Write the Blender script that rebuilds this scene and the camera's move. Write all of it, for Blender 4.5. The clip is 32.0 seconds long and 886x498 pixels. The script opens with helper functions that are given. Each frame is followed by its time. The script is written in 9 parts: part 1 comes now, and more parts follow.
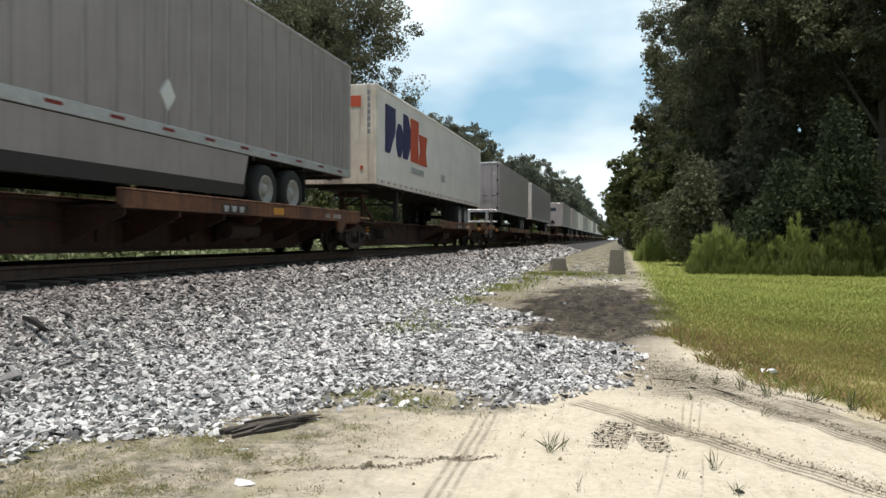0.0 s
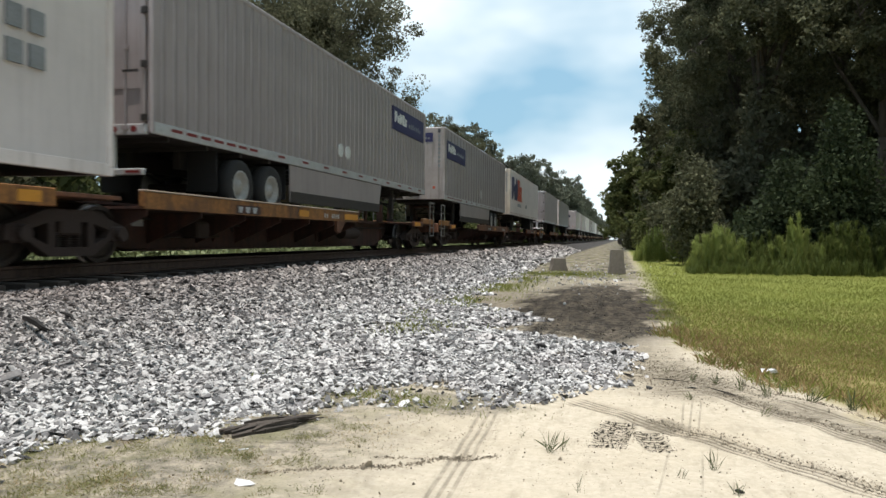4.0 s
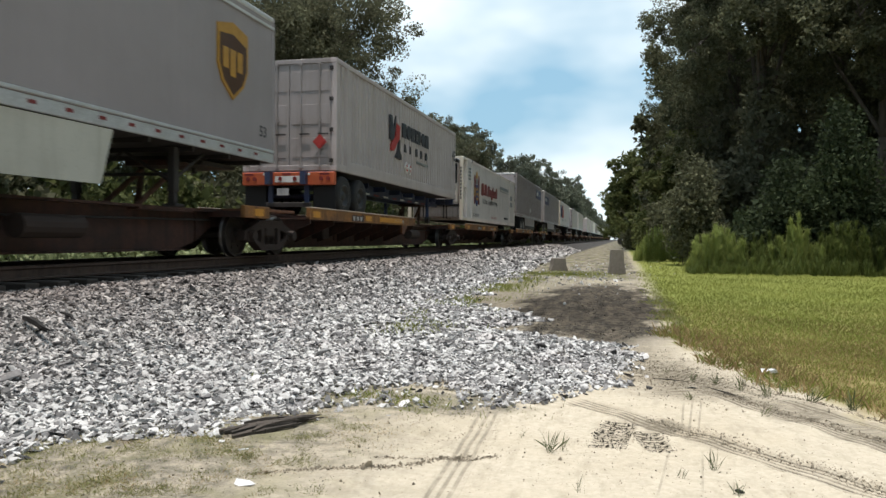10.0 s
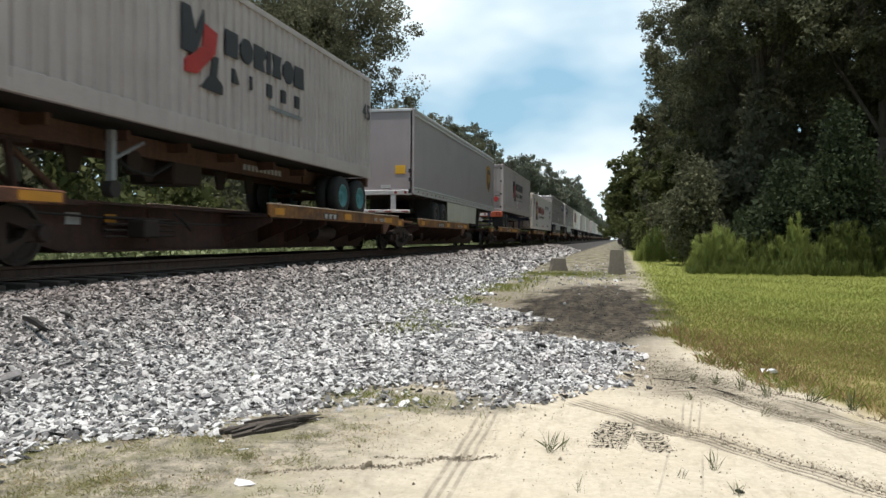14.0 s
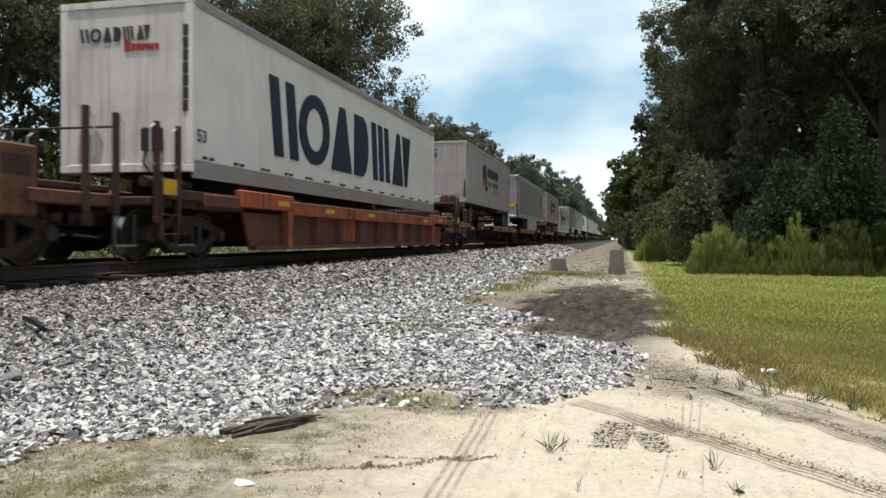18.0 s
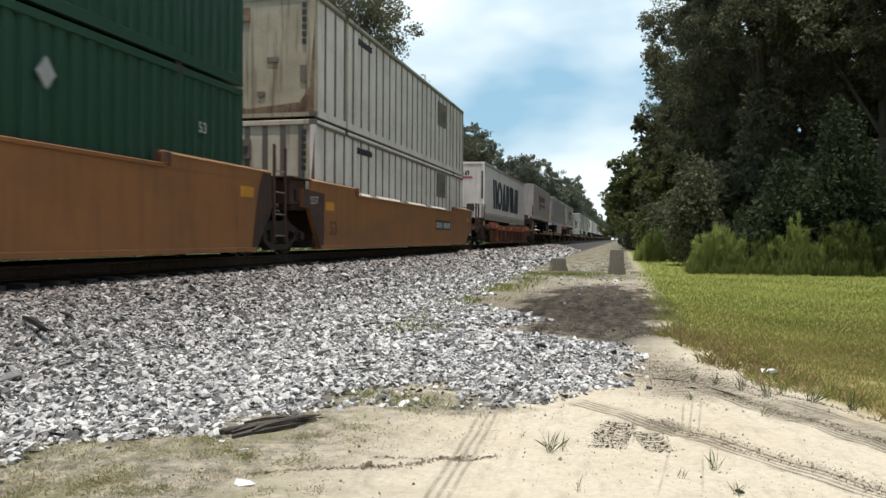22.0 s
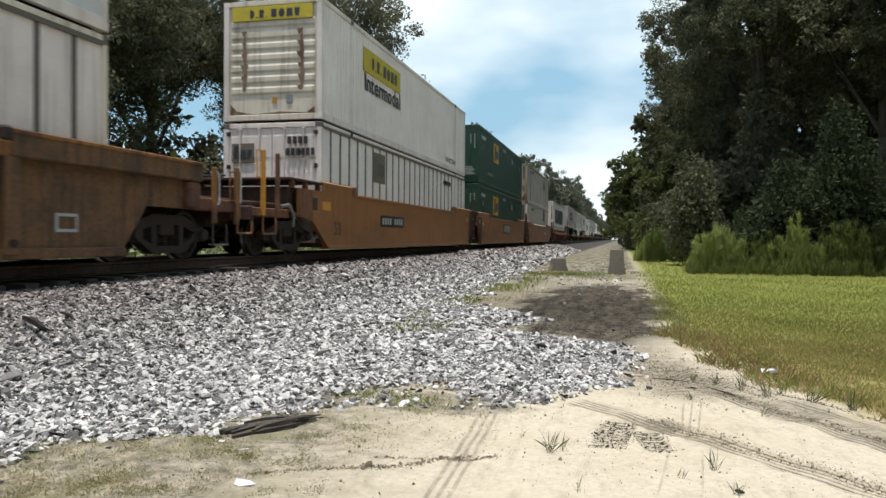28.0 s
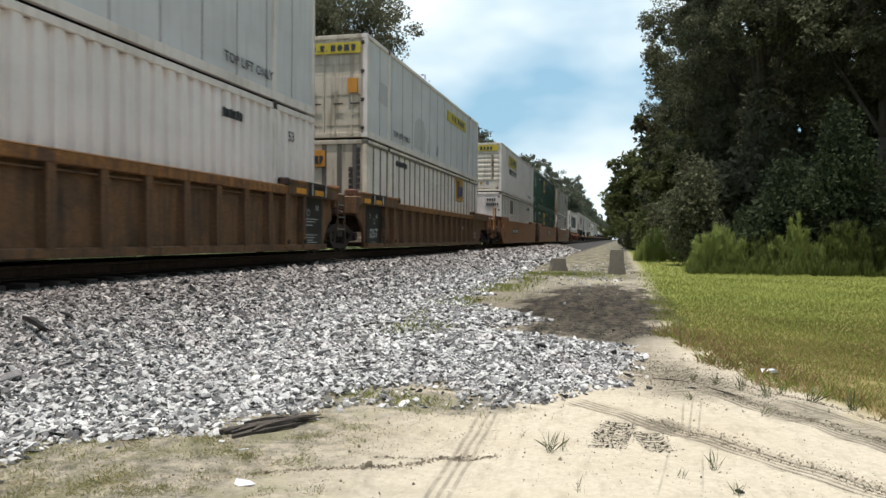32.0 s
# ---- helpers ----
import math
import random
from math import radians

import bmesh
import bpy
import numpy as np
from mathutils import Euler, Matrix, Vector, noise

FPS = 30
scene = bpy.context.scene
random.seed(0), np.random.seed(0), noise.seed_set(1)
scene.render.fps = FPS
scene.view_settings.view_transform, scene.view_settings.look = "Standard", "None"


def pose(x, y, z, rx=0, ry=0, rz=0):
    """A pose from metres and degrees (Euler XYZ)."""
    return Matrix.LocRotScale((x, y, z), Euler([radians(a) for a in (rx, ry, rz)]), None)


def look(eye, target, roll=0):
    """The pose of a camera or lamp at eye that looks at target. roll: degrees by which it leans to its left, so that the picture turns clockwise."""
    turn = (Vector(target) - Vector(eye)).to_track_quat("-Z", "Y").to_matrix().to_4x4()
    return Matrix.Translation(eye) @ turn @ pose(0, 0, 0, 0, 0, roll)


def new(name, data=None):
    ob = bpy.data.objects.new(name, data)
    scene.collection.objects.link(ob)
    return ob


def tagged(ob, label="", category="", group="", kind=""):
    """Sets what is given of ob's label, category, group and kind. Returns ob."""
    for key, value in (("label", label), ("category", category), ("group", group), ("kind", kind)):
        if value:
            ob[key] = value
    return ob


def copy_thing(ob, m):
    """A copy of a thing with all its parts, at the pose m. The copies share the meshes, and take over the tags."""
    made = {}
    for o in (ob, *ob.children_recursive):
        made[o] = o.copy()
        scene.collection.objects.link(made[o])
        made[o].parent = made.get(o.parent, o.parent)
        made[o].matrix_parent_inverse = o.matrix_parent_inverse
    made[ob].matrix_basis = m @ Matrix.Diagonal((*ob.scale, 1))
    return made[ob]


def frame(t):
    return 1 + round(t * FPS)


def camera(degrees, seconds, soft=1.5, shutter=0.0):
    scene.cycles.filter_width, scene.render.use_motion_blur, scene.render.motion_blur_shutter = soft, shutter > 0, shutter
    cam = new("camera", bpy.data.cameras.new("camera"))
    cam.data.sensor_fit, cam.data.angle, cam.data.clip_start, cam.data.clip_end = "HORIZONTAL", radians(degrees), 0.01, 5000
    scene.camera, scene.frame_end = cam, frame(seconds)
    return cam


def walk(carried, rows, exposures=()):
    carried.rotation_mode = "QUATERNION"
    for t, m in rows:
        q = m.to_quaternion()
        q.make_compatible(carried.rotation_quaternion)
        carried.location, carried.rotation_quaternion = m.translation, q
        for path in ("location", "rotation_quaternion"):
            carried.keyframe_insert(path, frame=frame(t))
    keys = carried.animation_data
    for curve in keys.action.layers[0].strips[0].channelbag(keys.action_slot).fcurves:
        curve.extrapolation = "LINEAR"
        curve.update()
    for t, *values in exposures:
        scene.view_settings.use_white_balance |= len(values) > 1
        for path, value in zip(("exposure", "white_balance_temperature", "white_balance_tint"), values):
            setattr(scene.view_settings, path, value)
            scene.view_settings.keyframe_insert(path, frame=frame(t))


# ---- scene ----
from collections import defaultdict

# ---- camera: stands still on a tripod beside the track ----
EYE_Z = 1.30          # above the sand
TRACK_X = -8.235      # middle of the track
RAIL_Z = 0.90         # top of the rails
CAR_Z = 0.90          # level from which the cars are built
SPEED, GAIN = 6.616, 0.00391   # of the train, m/s and m/s2
cam = camera(62.54, 32.0, soft=1.5, shutter=0.35)
YAW, PITCH = radians(13.678), radians(-0.861)
AIM = Vector((-math.sin(YAW) * math.cos(PITCH), math.cos(YAW) * math.cos(PITCH), math.sin(PITCH)))
VIEW = look((0, 0, EYE_Z), Vector((0, 0, EYE_Z)) + 10 * AIM, 0.437)
walk(cam, [(0, VIEW), (32, VIEW)], exposures=[(0, 0.0, 6600, 13), (32, 0.0, 6600, 13)])

# ---- sky and sun ----
SUN_DIR = Vector((-0.02, -0.14, 1.0)).normalized()
sun = new("sun", bpy.data.lights.new("sun", "SUN"))
sun.data.energy, sun.data.angle, sun.data.color = 4.7, radians(0.6), (1.0, 0.955, 0.88)
sun.matrix_world = look((0, 0, 60), Vector((0, 0, 60)) - SUN_DIR)


def make_world():
    w = bpy.data.worlds.new("sky")
    scene.world = w
    w.use_nodes = True
    n, l = w.node_tree.nodes, w.node_tree.links
    n.clear()
    out, bg = n.new("ShaderNodeOutputWorld"), n.new("ShaderNodeBackground")
    sky = n.new("ShaderNodeTexSky")
    sky.sky_type, sky.sun_disc = "NISHITA", False
    sky.sun_elevation = math.asin(SUN_DIR.z)
    sky.sun_rotation = math.atan2(SUN_DIR.x, SUN_DIR.y)
    sky.air_density, sky.dust_density, sky.ozone_density = 1.3, 1.5, 1.5
    tc = n.new("ShaderNodeTexCoord")
    mp = n.new("ShaderNodeMapping")
    mp.inputs["Location"].default_value = (0.63, 0.2, 0.66)
    mp.inputs["Scale"].default_value = (1.0, 1.0, 2.1)
    no = n.new("ShaderNodeTexNoise")
    no.inputs["Scale"].default_value, no.inputs["Detail"].default_value = 2.6, 4
    no.inputs["Roughness"].default_value = 0.52
    ramp = n.new("ShaderNodeValToRGB")
    ramp.color_ramp.elements[0].position, ramp.color_ramp.elements[1].position = 0.37, 0.66
    mix = n.new("ShaderNodeMixRGB")
    mix.inputs[2].default_value = (12.2, 14.0, 14.5, 1)
    l.new(tc.outputs["Generated"], mp.inputs[0])
    l.new(mp.outputs[0], no.inputs["Vector"])
    cover = no.outputs["Fac"]
    # the bright cumulus over the oaks and low over the line, and the blue gap between them
    for way, wide, amount in (((-0.224, 0.943, 0.246), 11, 0.06), ((-0.043, 0.994, 0.098), 8, 0.10), ((-0.102, 0.965, 0.24), 11, -0.05), ((-0.118, 0.98, 0.157), 8, -0.05)):
        dot = n.new("ShaderNodeVectorMath")
        dot.operation = "DOT_PRODUCT"
        dot.inputs[1].default_value = Vector(way).normalized()
        l.new(tc.outputs["Generated"], dot.inputs[0])
        near = n.new("ShaderNodeMapRange")
        near.interpolation_type = "SMOOTHSTEP"
        near.inputs["From Min"].default_value, near.inputs["From Max"].default_value = math.cos(radians(wide)), 1.0
        near.inputs["To Max"].default_value = amount
        l.new(dot.outputs["Value"], near.inputs["Value"])
        total = n.new("ShaderNodeMath")
        l.new(cover, total.inputs[0])
        l.new(near.outputs[0], total.inputs[1])
        cover = total.outputs[0]
    l.new(cover, ramp.inputs[0])
    l.new(ramp.outputs[0], mix.inputs[0])
    haze = n.new("ShaderNodeMixRGB")
    haze.inputs[0].default_value, haze.inputs[2].default_value = 0.62, (5.3, 10.0, 13.2, 1)
    l.new(sky.outputs[0], haze.inputs[1])
    l.new(haze.outputs[0], mix.inputs[1])
    l.new(mix.outputs[0], bg.inputs[0])
    bg.inputs[1].default_value = 0.08
    l.new(bg.outputs[0], out.inputs[0])


make_world()


# ---- materials ----
def nodes_of(name):
    m = bpy.data.materials.new(name)
    m.use_nodes = True
    nt = m.node_tree
    return m, nt.nodes, nt.links, nt.nodes["Principled BSDF"]


def noise_node(n, l, vec, scale, detail=4, rough=0.55):
    t = n.new("ShaderNodeTexNoise")
    t.inputs["Scale"].default_value, t.inputs["Detail"].default_value = scale, detail
    t.inputs["Roughness"].default_value = rough
    if vec:
        l.new(vec, t.inputs["Vector"])
    return t.outputs["Fac"]


def ramp_node(n, l, fac, lo, hi):
    r = n.new("ShaderNodeMapRange")
    r.inputs["From Min"].default_value, r.inputs["From Max"].default_value = lo, hi
    l.new(fac, r.inputs[0])
    return r.outputs[0]


def mix_node(n, l, fac, a, b, mode="MIX"):
    m = n.new("ShaderNodeMixRGB")
    m.blend_type = mode
    for i, v in ((0, fac), (1, a), (2, b)):
        if isinstance(v, (int, float)):
            m.inputs[i].default_value = v
        elif isinstance(v, tuple):
            m.inputs[i].default_value = (*v, 1)
        else:
            l.new(v, m.inputs[i])
    return m.outputs[0]


def stretch(n, l, vec, s):
    m = n.new("ShaderNodeMapping")
    m.inputs["Scale"].default_value = s
    l.new(vec, m.inputs[0])
    return m.outputs[0]


def bump_node(n, l, p, height, strength, dist=0.01):
    b = n.new("ShaderNodeBump")
    b.inputs["Strength"].default_value, b.inputs["Distance"].default_value = strength, dist
    l.new(height, b.inputs["Height"])
    l.new(b.outputs[0], p.inputs["Normal"])


def paint(name, col, rough=0.5, metal=0.0, dirt=(0.10, 0.08, 0.06), amount=0.35, streak=0.5, grain=0.1, vary=0.0):
    """Weathered paint: cloudy fading, streaks that run down, specks."""
    m, n, l, p = nodes_of(name)
    tc = n.new("ShaderNodeTexCoord").outputs["Object"]
    big = ramp_node(n, l, noise_node(n, l, tc, 0.9, 6), 0.35, 0.75)
    run = ramp_node(n, l, noise_node(n, l, stretch(n, l, tc, (5, 5, 0.35)), 1.6, 5), 0.5, 0.8)
    speck = ramp_node(n, l, noise_node(n, l, tc, 38, 3), 0.62, 0.8)
    c = mix_node(n, l, big, col, tuple(v * 0.86 for v in col))
    grime = ramp_node(n, l, noise_node(n, l, stretch(n, l, tc, (1.0, 0.55, 1.3)), 0.8, 7, 0.62), 0.46, 0.70)
    h = n.new("ShaderNodeMath")
    h.operation = "MULTIPLY"
    l.new(grime, h.inputs[0])
    h.inputs[1].default_value = amount * 0.75
    c = mix_node(n, l, h.outputs[0], c, tuple(0.45 * a + 0.55 * b for a, b in zip(col, dirt)))
    f = n.new("ShaderNodeMath")
    f.operation = "MULTIPLY"
    l.new(run, f.inputs[0])
    f.inputs[1].default_value = amount * streak
    c = mix_node(n, l, f.outputs[0], c, dirt)
    g = n.new("ShaderNodeMath")
    g.operation = "MULTIPLY"
    l.new(speck, g.inputs[0])
    g.inputs[1].default_value = amount
    c = mix_node(n, l, g.outputs[0], c, dirt)
    if vary:
        oi = n.new("ShaderNodeObjectInfo").outputs["Random"]
        c = mix_node(n, l, ramp_node(n, l, oi, 0, 1 / vary), c, tuple(v * 0.6 for v in col))
    l.new(c, p.inputs["Base Color"])
    p.inputs["Roughness"].default_value, p.inputs["Metallic"].default_value = rough, metal
    bump_node(n, l, p, noise_node(n, l, tc, 14, 4), grain, 0.01)
    return m


def rusty(name, col, rust=(0.10, 0.045, 0.022), cover=0.5, rough=0.75):
    m, n, l, p = nodes_of(name)
    tc = n.new("ShaderNodeTexCoord").outputs["Object"]
    a = ramp_node(n, l, noise_node(n, l, tc, 1.7, 8, 0.65), 0.62 - 0.35 * cover, 0.80 - 0.30 * cover)
    b = noise_node(n, l, tc, 22, 5)
    run = ramp_node(n, l, noise_node(n, l, stretch(n, l, tc, (4, 4, 0.3)), 2.2, 5), 0.45, 0.75)
    c = mix_node(n, l, a, col, rust)
    c = mix_node(n, l, run, c, tuple(v * 0.55 for v in rust))
    c = mix_node(n, l, ramp_node(n, l, b, 0.35, 0.7), c, (0.55, 0.55, 0.55), "MULTIPLY")
    l.new(c, p.inputs["Base Color"])
    p.inputs["Roughness"].default_value = rough
    bump_node(n, l, p, b, 0.35, 0.01)
    return m


def plain(name, col, rough=0.6, metal=0.0, grain=0.15, scale=30):
    m, n, l, p = nodes_of(name)
    tc = n.new("ShaderNodeTexCoord").outputs["Object"]
    a = noise_node(n, l, tc, scale, 4)
    c = mix_node(n, l, ramp_node(n, l, a, 0.3, 0.75), col, tuple(v * 0.72 for v in col))
    c = mix_node(n, l, ramp_node(n, l, noise_node(n, l, tc, scale / 9, 3), 0.35, 0.7), c, (0.82, 0.82, 0.82), "MULTIPLY")
    l.new(c, p.inputs["Base Color"])
    p.inputs["Roughness"].default_value, p.inputs["Metallic"].default_value = rough, metal
    bump_node(n, l, p, a, grain, 0.01)
    return m


def foliage(name, dark, light, trans=0.25):
    m, n, l, p = nodes_of(name)
    g = n.new("ShaderNodeNewGeometry")
    tc = n.new("ShaderNodeTexCoord").outputs["Object"]
    c = mix_node(n, l, g.outputs["Random Per Island"], dark, light)
    c = mix_node(n, l, ramp_node(n, l, noise_node(n, l, tc, 0.35, 3), 0.35, 0.7), c, tuple(0.7 * v for v in dark))
    l.new(c, p.inputs["Base Color"])
    p.inputs["Roughness"].default_value = 0.75
    p.inputs["Specular IOR Level"].default_value = 0.14
    tr = n.new("ShaderNodeBsdfTranslucent")
    l.new(c, tr.inputs[0])
    ms = n.new("ShaderNodeMixShader")
    ms.inputs[0].default_value = trans
    l.new(p.outputs[0], ms.inputs[1])
    l.new(tr.outputs[0], ms.inputs[2])
    l.new(ms.outputs[0], n["Material Output"].inputs[0])
    return m


def island_mix(name, a, b, rough=0.85, c3=None):
    m, n, l, p = nodes_of(name)
    g = n.new("ShaderNodeNewGeometry").outputs["Random Per Island"]
    tc = n.new("ShaderNodeTexCoord").outputs["Object"]
    r = n.new("ShaderNodeValToRGB")
    r.color_ramp.elements[0].color, r.color_ramp.elements[1].color = (*a, 1), (*b, 1)
    if c3:
        e = r.color_ramp.elements.new(0.6)
        e.color = (*c3, 1)
    l.new(g, r.inputs[0])
    no = noise_node(n, l, tc, 45, 4)
    c = mix_node(n, l, ramp_node(n, l, no, 0.3, 0.7), r.outputs[0], (0.72, 0.72, 0.72), "MULTIPLY")
    l.new(c, p.inputs["Base Color"])
    p.inputs["Roughness"].default_value = rough
    bump_node(n, l, p, no, 0.4, 0.01)
    return m


